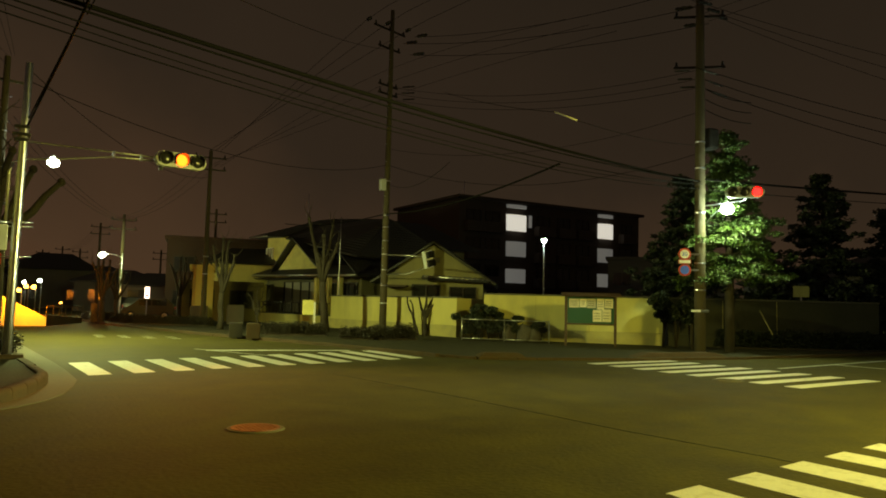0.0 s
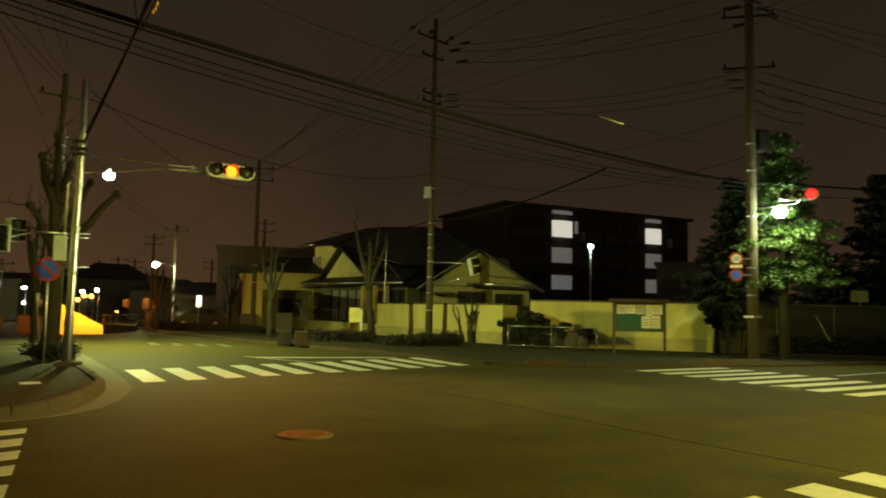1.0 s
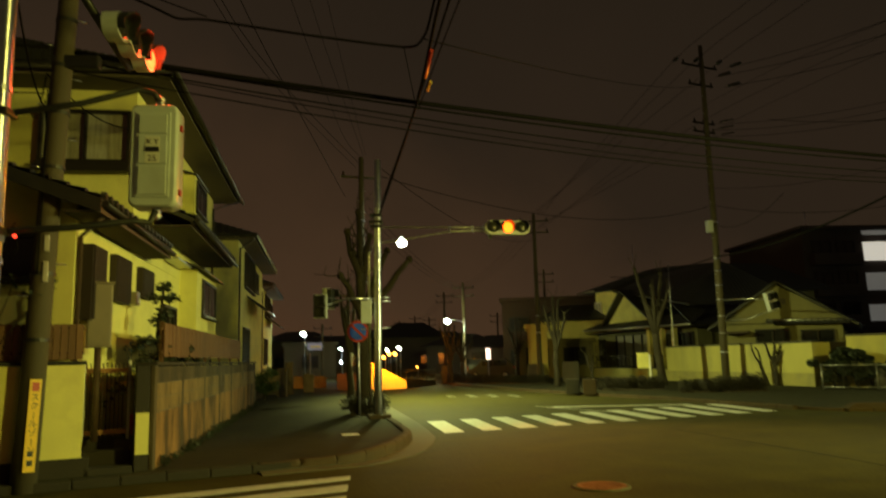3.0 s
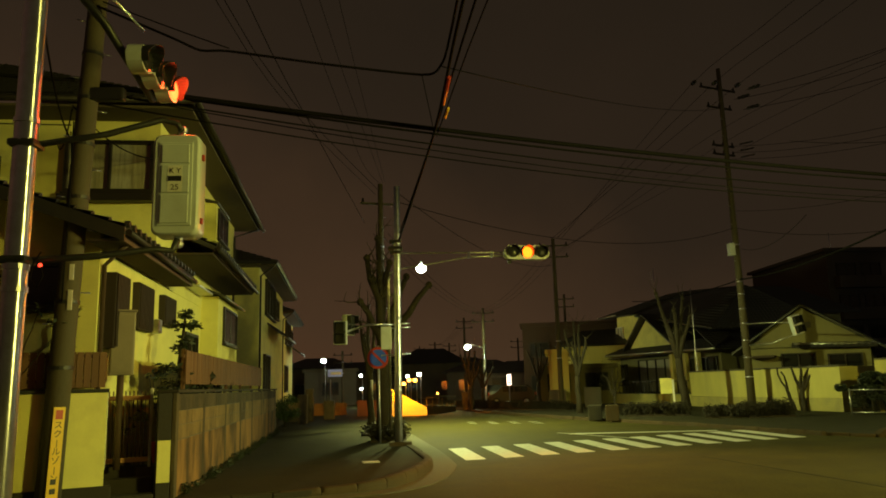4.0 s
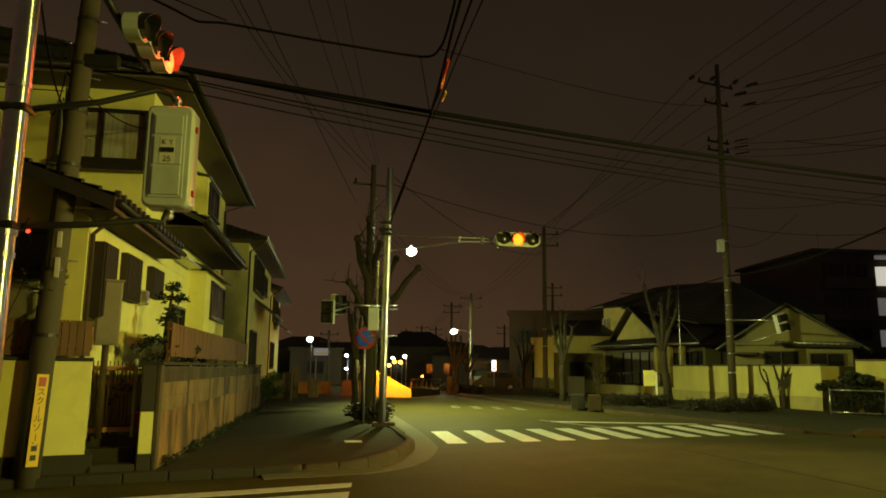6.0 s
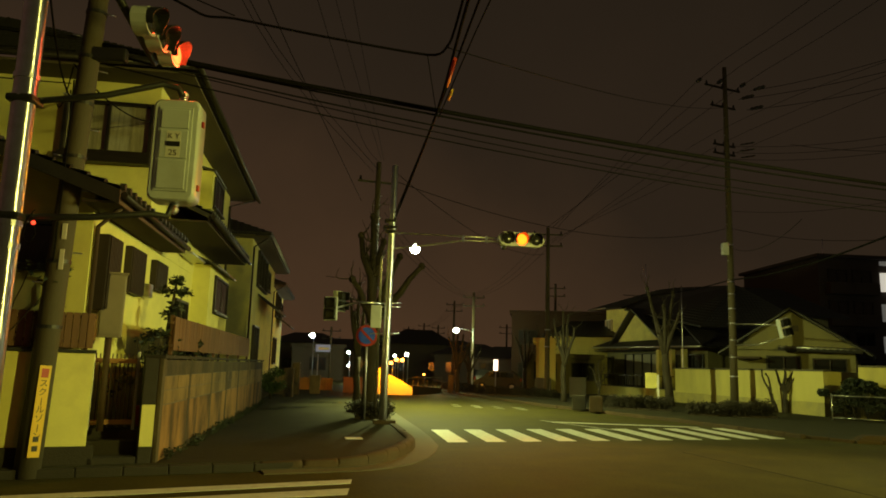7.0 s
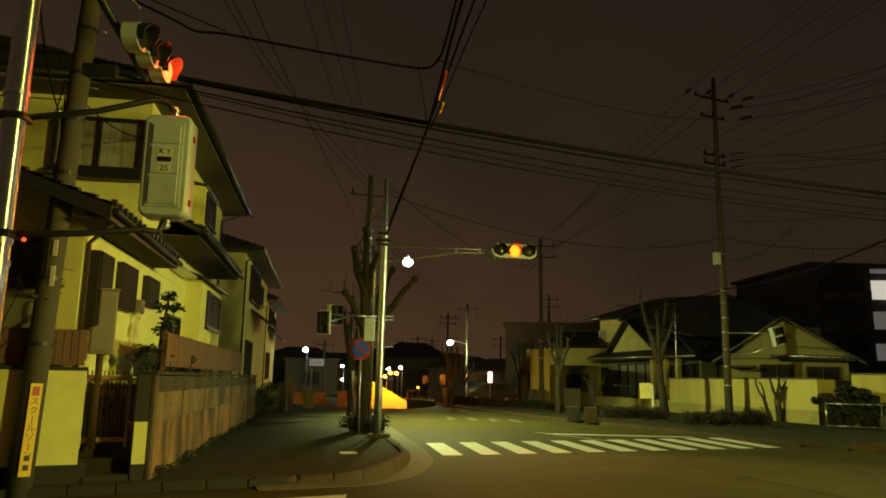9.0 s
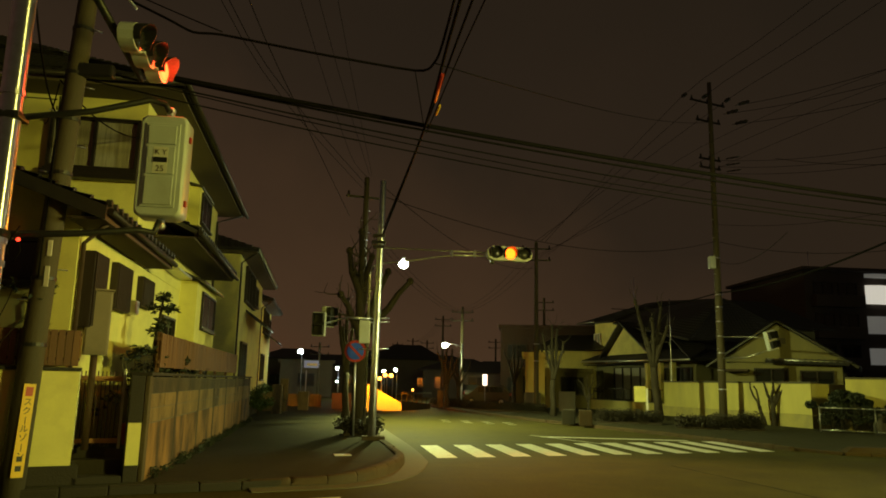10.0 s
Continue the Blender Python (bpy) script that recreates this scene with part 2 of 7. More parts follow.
WINDOW_WARM = glow("lit_room_window", (1.0, 0.86, 0.62), 2.2)
SIGN_ON = glow("lit_shop_sign", (1.0, 0.74, 0.55), 3.0)
TAIL_ON = glow("lit_tail_lamp", (1.0, 0.05, 0.02), 3.0)
# ---- building helpers ----
def face_box(bm, lo, hi, m=None):
    """An axis-aligned box between two corners, moved by m."""
    m = m or Matrix()
    v = [bm.verts.new(m @ Vector((x, y, z))) for z in (lo[2], hi[2]) for y in (lo[1], hi[1]) for x in (lo[0], hi[0])]
    for q in ((0, 2, 3, 1), (4, 5, 7, 6), (0, 1, 5, 4), (2, 6, 7, 3), (0, 4, 6, 2), (1, 3, 7, 5)):
        bm.faces.new([v[i] for i in q])
    return v


def boxm(lo, hi, bevel=0.0, m=None):
    bm = bmesh.new()
    face_box(bm, lo, hi, m)
    if bevel:
        bmesh.ops.bevel(bm, geom=bm.edges[:], offset=bevel, segments=2, affect="EDGES", profile=0.6)
    return bm


def rod(bm, a, b, r0, r1=None, sides=10, caps=True):
    """A tapered rod from a to b."""
    a, b, r1 = Vector(a), Vector(b), r0 if r1 is None else r1
    way = (b - a).normalized()
    s = way.orthogonal().normalized()
    t = way.cross(s)
    rings = []
    for c, r in ((a, r0), (b, r1)):
        rings.append([bm.verts.new(c + (s * math.cos(k) + t * math.sin(k)) * r) for k in (2 * math.pi * i / sides for i in range(sides))])
    for i in range(sides):
        f = bm.faces.new((rings[0][i], rings[0][(i + 1) % sides], rings[1][(i + 1) % sides], rings[1][i]))
        f.smooth = True
    if caps:
        bm.faces.new(rings[0][::-1])
        bm.faces.new(rings[1])


def tube(bm, points, r, sides=6, radii=None):
    """A round tube along points."""
    points = [Vector(p) for p in points]
    rings, s = [], None
    for i, p in enumerate(points):
        way = (points[min(i + 1, len(points) - 1)] - points[max(i - 1, 0)]).normalized()
        s = way.orthogonal().normalized() if s is None else (s - way * s.dot(way)).normalized()
        t, rad = way.cross(s), radii[i] if radii else r
        rings.append([bm.verts.new(p + (s * math.cos(k) + t * math.sin(k)) * rad) for k in (2 * math.pi * j / sides for j in range(sides))])
    for a, b in zip(rings, rings[1:]):
        for j in range(sides):
            bm.faces.new((a[j], a[(j + 1) % sides], b[(j + 1) % sides], b[j])).smooth = True
    bm.faces.new(rings[0][::-1])
    bm.faces.new(rings[-1])


def prism(bm, outline, z0, z1, m=None):
    """An upright prism over a counter-clockwise outline."""
    m = m or Matrix()
    lo = [bm.verts.new(m @ Vector((x, y, z0))) for x, y in outline]
    hi = [bm.verts.new(m @ Vector((x, y, z1))) for x, y in outline]
    n = len(outline)
    for i in range(n):
        bm.faces.new((lo[i], lo[(i + 1) % n], hi[(i + 1) % n], hi[i]))
    bm.faces.new(hi)
    bm.faces.new(lo[::-1])


def ball(bm, c, r, sx=1.0, sz=1.0, u=12, v=8):
    bmesh.ops.create_uvsphere(bm, u_segments=u, v_segments=v, radius=r, matrix=Matrix.Translation(c) @ Matrix.Diagonal((sx, sx, sz, 1)))


def slab(bm, corners, thick):
    """A plate over four corners, thickened downwards along its normal."""
    c = [Vector(p) for p in corners]
    nrm = (c[1] - c[0]).cross(c[-1] - c[0]).normalized()
    top = [bm.verts.new(p) for p in c]
    low = [bm.verts.new(p - nrm * thick) for p in c]
    n = len(c)
    bm.faces.new(top)
    bm.faces.new(low[::-1])
    for i in range(n):
        bm.faces.new((low[i], low[(i + 1) % n], top[(i + 1) % n], top[i]))


def mesh_of(name, bm, mat):
    bmesh.ops.recalc_face_normals(bm, faces=bm.faces[:])
    data = bpy.data.meshes.new(name)
    bm.to_mesh(data)
    bm.free()
    data.materials.append(mat)
    return data


def part(name, bm, mat, parent=None, label=""):
    """Links a bmesh as one mesh object under a thing."""
    ob = new(name, mesh_of(name, bm, mat))
    ob.parent = parent
    if label:
        ob["label"] = label
    return ob


def thing(name, label, category, m=None, group="", kind=""):
    ob = new(name)
    ob.empty_display_size = 0.2
    if m is not None:
        ob.matrix_world = m
    return tagged(ob, label, category, group, kind)


def piece(name, data, m, parent):
    ob = new(name, data)
    ob.parent = parent
    ob.matrix_local = m
    return ob


def polar(yaw, dist, z=0.0):
    """A place by its bearing from the eye (degrees to the left of +y), its distance and its height."""
    a = radians(yaw)
    return Vector((-math.sin(a) * dist, math.cos(a) * dist, z))


def height(pitch, dist):
    """The height at which a sight line of that pitch passes at a distance."""
    return EYE[2] + dist * math.tan(radians(pitch))


def turn_of(way):
    """Degrees about z that bring +x to the given level way."""
    return math.degrees(math.atan2(way[1], way[0]))
# ---- ground, road, pavements ----
bm = bmesh.new()
bmesh.ops.create_grid(bm, x_segments=24, y_segments=24, size=450, matrix=Matrix.Translation((0, 60, 0)))
tagged(part("ground", bm, ASPHALT), "dark grey worn asphalt of the road junction", "road", kind="structure")

KERB_NW = [(-13.0, 6.95), (-6.5, 9.68), (-1.8, 11.55), (-0.9, 11.86), (-0.43, 12.08), (-0.08, 12.45), (0.18, 12.95), (0.38, 13.6), (0.58, 14.6), (0.66, 15.6), (0.5, 17.5), (0.27, 19.7), (-0.2, 25.6), (-1.1, 36.0), (-2.8, 55.0)]
KERB_NE = [(2.2, 60.0), (4.9, 43.0), (7.5, 32.85), (8.66, 29.26), (10.0, 25.5), (10.75, 22.4), (11.3, 20.3), (12.2, 18.75), (13.8, 18.15), (17.4, 17.2), (21.6, 16.95), (31.5, 17.5), (60.0, 19.2)]
bm = bmesh.new()
inner = []
for i, p in enumerate(KERB_NW):
    w = (Vector(KERB_NW[min(i + 1, len(KERB_NW) - 1)]) - Vector(KERB_NW[max(i - 1, 0)])).normalized()
    inner.append((p[0] - w.y * 0.12, p[1] + w.x * 0.12))
prism(bm, inner + [(-30.0, 55.0), (-30.0, 0.0)], -0.05, 0.13)
tagged(part("pavement_west", bm, PAVING), "dark asphalt pavement at the corner, patchy and worn", "pavement", kind="structure")
bm = bmesh.new()
prism(bm, [(60.0, 60.0), *KERB_NE][::-1], -0.05, 0.07)
tagged(part("pavement_east", bm, PAVING), "dark asphalt pavement along the house walls", "pavement", kind="structure")


def along(line, step):
    """Places every step along a line, with the way there."""
    out, rest = [], 0.0
    for a, b in zip(line, line[1:]):
        a, b = Vector(a), Vector(b)
        d, at = (b - a).length, rest
        while at < d:
            out.append((a + (b - a) * at / d, (b - a).normalized()))
            at += step
        rest = at - d
    return out


def kerb_run(name, line, high, side, label, mat=KERB, step=0.6, wide=0.09, tilt=0.0):
    run = thing(name, label, "kerb", kind="structure")
    stone = mesh_of("kerb_stone", boxm((-step / 2 + 0.004, -wide, -0.06), (step / 2 - 0.004, wide, high), 0.022), mat)
    for p, w in along(line, step):
        q = p + w * step / 2
        off = Vector((-w.y, w.x)) * side * (wide - 0.014)
        piece("kerb_stone", stone, pose(q.x + off.x, q.y + off.y, random.uniform(-0.006, 0.004), 0, tilt, turn_of(w)), run)
    return run


def swept_kerb(name, line, heights, label, mat, wide=0.2, piece_length=0.55):
    """Moulded kerb pieces that follow a rounded line; each piece is swept along it and rises with the heights given."""
    run = thing(name, label, "kerb", kind="structure")
    pts = [Vector(p) for p in line]
    fine = []
    for i in range(len(pts) - 1):
        p0, p1, p2, p3 = pts[max(i - 1, 0)], pts[i], pts[i + 1], pts[min(i + 2, len(pts) - 1)]
        for k in range(12):
            t = k / 12
            q = (p1 * 2 + (p2 - p0) * t + (p0 * 2 - p1 * 5 + p2 * 4 - p3) * t * t + (p1 * 3 - p0 - p2 * 3 + p3) * t ** 3) * 0.5
            fine.append((q, heights[i] + (heights[i + 1] - heights[i]) * t))
    fine.append((pts[-1], heights[-1]))
    chunk, length = [0], 0.0
    for i in range(1, len(fine)):
        length += (fine[i][0] - fine[i - 1][0]).length
        chunk.append(i)
        if length > piece_length or i == len(fine) - 1:
            bm, rings = bmesh.new(), []
            for j in chunk:
                way = (fine[min(j + 1, len(fine) - 1)][0] - fine[max(j - 1, 0)][0]).normalized()
                side, (q, h) = Vector((-way.y, way.x)), fine[j]
                trim = way * (0.005 if j == chunk[0] else -0.005 if j == chunk[-1] else 0.0)
                rings.append([bm.verts.new((*(q + trim + side * u), v)) for u, v in ((0.0, -0.05), (0.012, h - 0.07), (0.03, h - 0.025), (0.065, h), (wide - 0.02, h), (wide, h - 0.02), (wide, -0.05))])
            for ra, rb in zip(rings, rings[1:]):
                for k in range(7):
                    bm.faces.new((ra[k], ra[(k + 1) % 7], rb[(k + 1) % 7], rb[k])).smooth = 0 < k < 4
            bm.faces.new(rings[0][::-1])
            bm.faces.new(rings[-1])
            part("kerb_stone", bm, mat, run)
            chunk, length = [i], 0.0
    return run


# the front run takes the dark concrete in place of a shadow on it
kerb_run("kerb_west_front", KERB_NW[:3], 0.118, 1, "worn kerb stones before the corner house, coloured dark for shade", STEP)
swept_kerb("kerb_west", KERB_NW[2:11], (0.125, 0.14, 0.165, 0.20, 0.215, 0.22, 0.215, 0.20, 0.17), "rounded worn concrete kerb that rises to the pavement corner", KERB)
kerb_run("kerb_west_street", KERB_NW[10:], 0.16, 1, "worn concrete kerb stones along the street", KERB)
kerb_run("kerb_east_street", KERB_NE[:7], 0.12, -1, "pale concrete kerb stones along the street")
kerb_run("kerb_east_corner", KERB_NE[6:], 0.085, -1, "lowered concrete kerb stones at the crossing")
# raised kerb noses at the lowered corner
for c, w, l in (((13.0, 18.75), -12, 1.7), ((19.6, 17.7), -4, 4.4)):
    bm = bmesh.new()
    prism(bm, [(-l / 2, -0.35), (l / 2, -0.35), (l / 2 - 0.1, 0.35), (-l / 2 + 0.1, 0.35)], 0.02, 0.2)
    top = [v for v in bm.verts if v.co.z > 0.1]
    for v in top:
        v.co.x *= 0.66
        v.co.y *= 0.7
    bmesh.ops.bevel(bm, geom=bm.edges[:], offset=0.03, segments=2, affect="EDGES")
    ob = part("kerb_nose", bm, KERB)
    ob.matrix_world = pose(c[0], c[1], 0, 0, 0, w)
    tagged(ob, "sloped concrete kerb nose at the lowered corner", "kerb", kind="structure")

# pale concrete gutter along the western kerb
bm = bmesh.new()
outer = [(-13.0, 6.5), (-6.5, 9.25), (-1.7, 11.2), (-0.8, 11.55), (-0.25, 11.8), (0.15, 12.15), (0.5, 12.7), (0.80, 13.45), (1.02, 14.55), (1.15, 15.6), (1.08, 17.6), (0.95, 19.6), (0.42, 25.7), (-0.55, 36.0), (-2.3, 55.0)]
for a, b, c, d in list(zip(KERB_NW, KERB_NW[1:], outer[1:], outer))[2:]:
    slab(bm, [(*d, 0.012), (*c, 0.012), (*b, 0.03), (*a, 0.03)], 0.06)
tagged(part("gutter", bm, GUTTER), "pale concrete gutter strip along the kerb", "gutter", kind="structure")


def crosswalk(name, stripes, label, mat=PAINT):
    """Stripes: first corner, long way, short way (vectors)."""
    walkway = thing(name, label, "crosswalk", kind="structure")
    for p, u, v in stripes:
        p, u, v = Vector(p), Vector(u), Vector(v)
        bm = bmesh.new()
        n = 10
        rows = []
        for i in range(n + 1):
            wob = [random.uniform(-0.012, 0.012) for _ in range(2)]
            rows.append([p + u * (i / n) + v * wob[0], p + u * (i / n) + v * (1 + wob[1])])
        outline = [r[0] for r in rows] + [r[1] for r in rows[::-1]]
        prism(bm, [(q.x, q.y) for q in outline], 0.0, 0.006)
        part("stripe", bm, mat, walkway)
    return walkway


crosswalk("crosswalk_north", [((1.42 + 0.885 * k, 16.49 + 0.285 * k), (-0.19 + 0.005 * k, 3.1 + 0.02 * k), (0.45, 0.12)) for k in range(11)], "white painted zebra stripes across the street")
crosswalk("crosswalk_east", [((14.92 - 0.03 * k, 10.02 + 0.895 * k), (3.75, 0.38), (-0.02, 0.40)) for k in range(8)], "white painted zebra stripes across the side road")
crosswalk("crosswalk_south", [((4.09 + 1.0 * k, 4.58 + 0.144 * k), (0.02, -3.2), (0.53, 0.09)) for k in range(10)], "white painted zebra stripes near the corner")
WEST = Vector((-0.913, -0.408))
bands = [((-0.42, 10.55), 7.5, 0.36), ((-0.42, 9.68), 7.5, 0.46), ((-0.41, 8.87), 0.39, 0.46), ((-1.45, 8.48), 6.0, 0.40), ((-0.41, 8.08), 7.0, 0.44), ((-0.41, 7.18), 7.0, 0.46), ((-0.41, 6.28), 7.0, 0.46)]
west_stripes = [(p, WEST * l, (0.0, w)) for p, l, w in bands]
crosswalk("crosswalk_west", west_stripes, "white painted zebra stripes before the corner house")


def road_line(points, width, mat=WORN, name="road_line", label="thin worn white road line"):
    bm = bmesh.new()
    pts = [Vector(p) for p in points]
    for a, b in zip(pts, pts[1:]):
        w = (b - a).normalized()
        s = Vector((-w.y, w.x)) * width / 2
        prism(bm, [(a - s)[:], (b - s)[:], (b + s)[:], (a + s)[:]], 0.0, 0.005)
    tagged(part(name, bm, mat), label, "road marking", kind="structure")


road_line([(5.3, 23.6), (9.8, 22.9)], 0.3, PAINT)
road_line([(5.1, 24.2), (6.6, 20.9)], 0.12)
road_line([(19.5, 13.8), (27.36, 15.05), (40.0, 16.9)], 0.15)
road_line([(23.1, 14.35), (23.2, 11.9)], 0.15)
for k in range(4):
    bm = bmesh.new()
    for j in range(3):
        x, y = 2.9 + 0.85 * k, 31.5 - 0.45 * k + j * 0.75
        prism(bm, [(x, y), (x + 0.34, y - 0.04), (x + 0.34, y + 0.12), (x, y + 0.15)], 0.0, 0.005)
    tagged(part("road_marking", bm, WORN), "worn white lettering blocks on the asphalt", "road marking", kind="structure")

# manholes and seams
def manhole(x, y, r, mat):
    cover = thing("manhole_cover", "rusty round iron manhole cover set in the asphalt", "manhole cover", pose(x, y, 0), group="manhole covers")
    bm = bmesh.new()
    bmesh.ops.create_cone(bm, cap_ends=True, segments=36, radius1=r, radius2=r - 0.01, depth=0.016, matrix=Matrix.Translation((0, 0, 0.008)))
    part("rim", bm, GUTTER, cover)
    bm = bmesh.new()
    bmesh.ops.create_cone(bm, cap_ends=True, segments=36, radius1=r - 0.05, radius2=r - 0.055, depth=0.02, matrix=Matrix.Translation((0, 0, 0.012)))
    for i in range(-5, 6):
        for j in range(-5, 6):
            if math.hypot(i, j) * 0.055 < r - 0.1:
                face_box(bm, (i * 0.055 - 0.015, j * 0.055 - 0.015, 0.02), (i * 0.055 + 0.015, j * 0.055 + 0.015, 0.027))
    part("lid", bm, mat, cover)


manhole(2.73, 9.25, 0.36, IRON)
manhole(14.68, 11.72, 0.36, GUTTER)
bm = bmesh.new()
seam = [(6.3, 15.6), (6.64, 13.15), (6.9, 11.0), (7.02, 9.38), (7.15, 7.41), (7.45, 5.4), (7.5, 3.0)]
for a, b in zip(seam, seam[1:]):
    prism(bm, [(a[0] - 0.012, a[1]), (b[0] - 0.012, b[1]), (b[0] + 0.025, b[1]), (a[0] + 0.025, a[1])][::-1], 0.0, 0.004)
tagged(part("road_seam", bm, PAVING), "dark tarred seam in the asphalt", "seam", kind="structure")
bm = bmesh.new()
face_box(bm, (-0.17, -0.16, 0.0), (0.17, 0.16, 0.012))
ob = part("pavement_plate", bm, WHITE)
ob.matrix_world = pose(-0.60, 15.5, 0.13, 0, 0, 8)
tagged(ob, "pale square cover plate in the pavement", "cover plate")
# ---- western corner: garden wall, gate, corner house ----
UL, NL = Vector((-0.0723, 0.9974, 0)), Vector((0.9974, 0.0723, 0))
WESTLOT = Matrix(((NL.x, UL.x, 0, 0), (NL.y, UL.y, 0, 0), (0, 0, 1, 0), (0, 0, 0, 1)))    # local x: towards the street, local y: along it
BOUND = Matrix.Translation((-3.3, 11.25, 0)) @ pose(0, 0, 0, 0, 0, turn_of((-0.917, -0.40)))   # local x: west along the side street, local y: to the road

# garden wall: lower panels, upper block courses between pilasters
garden_wall = thing("wall_garden", "stained concrete block garden wall with pilasters", "wall", WESTLOT, kind="structure")
part("core", boxm((-2.66, 11.5, -0.05), (-2.457, 27.6, 1.60)), MORTAR, garden_wall)
for z0, z1, step in ((0.0, 0.93, 2.28), (0.942, 1.147, 1.14), (1.153, 1.357, 1.14), (1.363, 1.60, 1.14)):
    data = mesh_of("block", boxm((-0.03, 0.003, 0.0), (0.03, step - 0.003, z1 - z0 - 0.004), 0.005), PANEL if z0 == 0.0 else MOULDY if z0 > 1.36 else BLOCK)
    y = 11.5
    while y < 27.3:
        piece("block", data, pose(-2.48 + random.uniform(-0.004, 0.004), y, z0), garden_wall)
        y += step
data = mesh_of("pilaster", boxm((-0.03, -0.085, 0.0), (0.03, 0.085, 1.62), 0.010), MOULDY)
for y in (11.55, 13.66, 16.1, 18.4, 20.6, 22.8, 25.0, 27.2):
    piece("pilaster", data, pose(-2.474, y, 0), garden_wall)
part("coping", boxm((-2.72, 11.45, 1.62), (-2.42, 27.6, 1.67), 0.012), STEP, garden_wall)

bm = boxm((-14.0, 11.9, -0.05), (-2.72, 50.0, 0.55))
ob = part("lot_ground", bm, SOIL)
ob.matrix_world = WESTLOT
tagged(ob, "raised garden soil behind the wall", "ground", kind="structure")

# board fence over the wall
fence = thing("board_fence", "brown slatted board fence standing on the garden wall", "fence", WESTLOT)
board = mesh_of("board", boxm((-0.012, -0.055, 0.0), (0.012, 0.055, 0.56), 0.004), FENCE)
y = 12.9
while y < 24.2:
    piece("board", board, pose(-2.62, y, 1.76, 0, random.uniform(-0.6, 0.6), 0), fence)
    y += 0.122
for z in (1.84, 2.22):
    part("rail", boxm((-2.68, 12.8, z - 0.025), (-2.635, 24.3, z + 0.025), 0.005), FENCE, fence)
for y in (12.9, 15.2, 17.5, 19.8, 22.0, 24.2):
    part("post", boxm((-2.70, y - 0.03, 1.68), (-2.64, y + 0.03, 2.34), 0.006), FENCE, fence)

# entrance: pale panel wall, gate, steps
entry_wall = thing("wall_entrance", "pale yellow rendered entrance wall with dark coping", "wall", BOUND, kind="structure")
part("panel", boxm((0.90, -0.16, 0.38), (2.9, 0.0, 1.66), 0.01), RENDERED, entry_wall)
part("panel", boxm((2.904, -0.16, 0.38), (10.0, 0.0, 1.66), 0.01), WALLBASE, entry_wall)
part("coping", boxm((0.88, -0.19, 1.66), (10.0, 0.03, 1.71), 0.008), BLACK, entry_wall)
part("plinth", boxm((0.80, -0.2, -0.02), (10.0, 0.02, 0.376), 0.01), STEP, entry_wall)
gate_post = thing("gate_post", "concrete gate post with a pale yellow cover panel", "gate post", BOUND)
part("post", boxm((0.03, -0.22, 0.0), (0.22, 0.0, 1.62), 0.012), STEP, gate_post)
part("cover_panel", boxm((0.035, 0.002, 0.36), (0.215, 0.03, 0.95), 0.006), RENDERED, gate_post)
for i, (a, z) in enumerate(((0.0, 0.22), (-0.32, 0.42), (-0.64, 0.58))):
    ob = part("step", boxm((0.24, a - 0.30, 0.0), (0.88, a + 0.02, z), 0.012), STEP)
    ob.matrix_world = BOUND
    tagged(ob, "dark worn concrete step up to the gate", "step", group="entrance steps", kind="structure")
gate = thing("garden_gate", "brown metal bar gate, rails coloured tan for orange light", "gate", BOUND @ Matrix.Translation((0.24, -0.55, 0.55)))
for z in (0.08, 0.98):
    part("rail", boxm((0.02, -0.02, z), (0.64, 0.02, z + 0.07), 0.006), GATE_RAIL, gate)
for i in range(11):
    bm = bmesh.new()
    rod(bm, (0.05 + i * 0.056, 0, 0.04), (0.05 + i * 0.056, 0, 1.12), 0.009, sides=6)
    part("bar", bm, WOOD, gate)
for x in (0.02, 0.64):
    part("stile", boxm((x - 0.02, -0.025, 0.0), (x + 0.02, 0.025, 1.16), 0.005), SILVER, gate)

# orange-brown slat fence on the entrance wall
side_fence = thing("slat_fence", "brown vertical slat fence on the entrance wall", "fence", BOUND)
slat = mesh_of("slat", boxm((-0.045, -0.01, 0.0), (0.045, 0.01, 0.50), 0.004), FENCE)
for i in range(60):
    piece("slat", slat, pose(0.98 + i * 0.098, -0.1, 1.73), side_fence)
for z in (1.80, 2.15):
    part("rail", boxm((0.92, -0.14, z), (6.9, -0.112, z + 0.05), 0.004), WOOD, side_fence)

# brown meter cabinet by the gate
meter = thing("meter_cabinet", "tall brown metal meter cabinet beside the gate", "cabinet", BOUND @ Matrix.Translation((0.55, -0.32, 0)))
part("body", boxm((0.0, -0.22, 1.90), (0.34, 0.0, 2.84), 0.015), METAL_BROWN, meter)
part("door", boxm((0.02, 0.002, 1.94), (0.32, 0.014, 2.80), 0.005), METAL_BROWN, meter)
part("hood", boxm((-0.02, -0.23, 2.842), (0.36, 0.03, 2.87), 0.006), METAL_BROWN, meter)
bm = bmesh.new()
rod(bm, (0.17, -0.1, 0.55), (0.17, -0.1, 1.90), 0.05)
part("stand", bm, WOOD, meter)


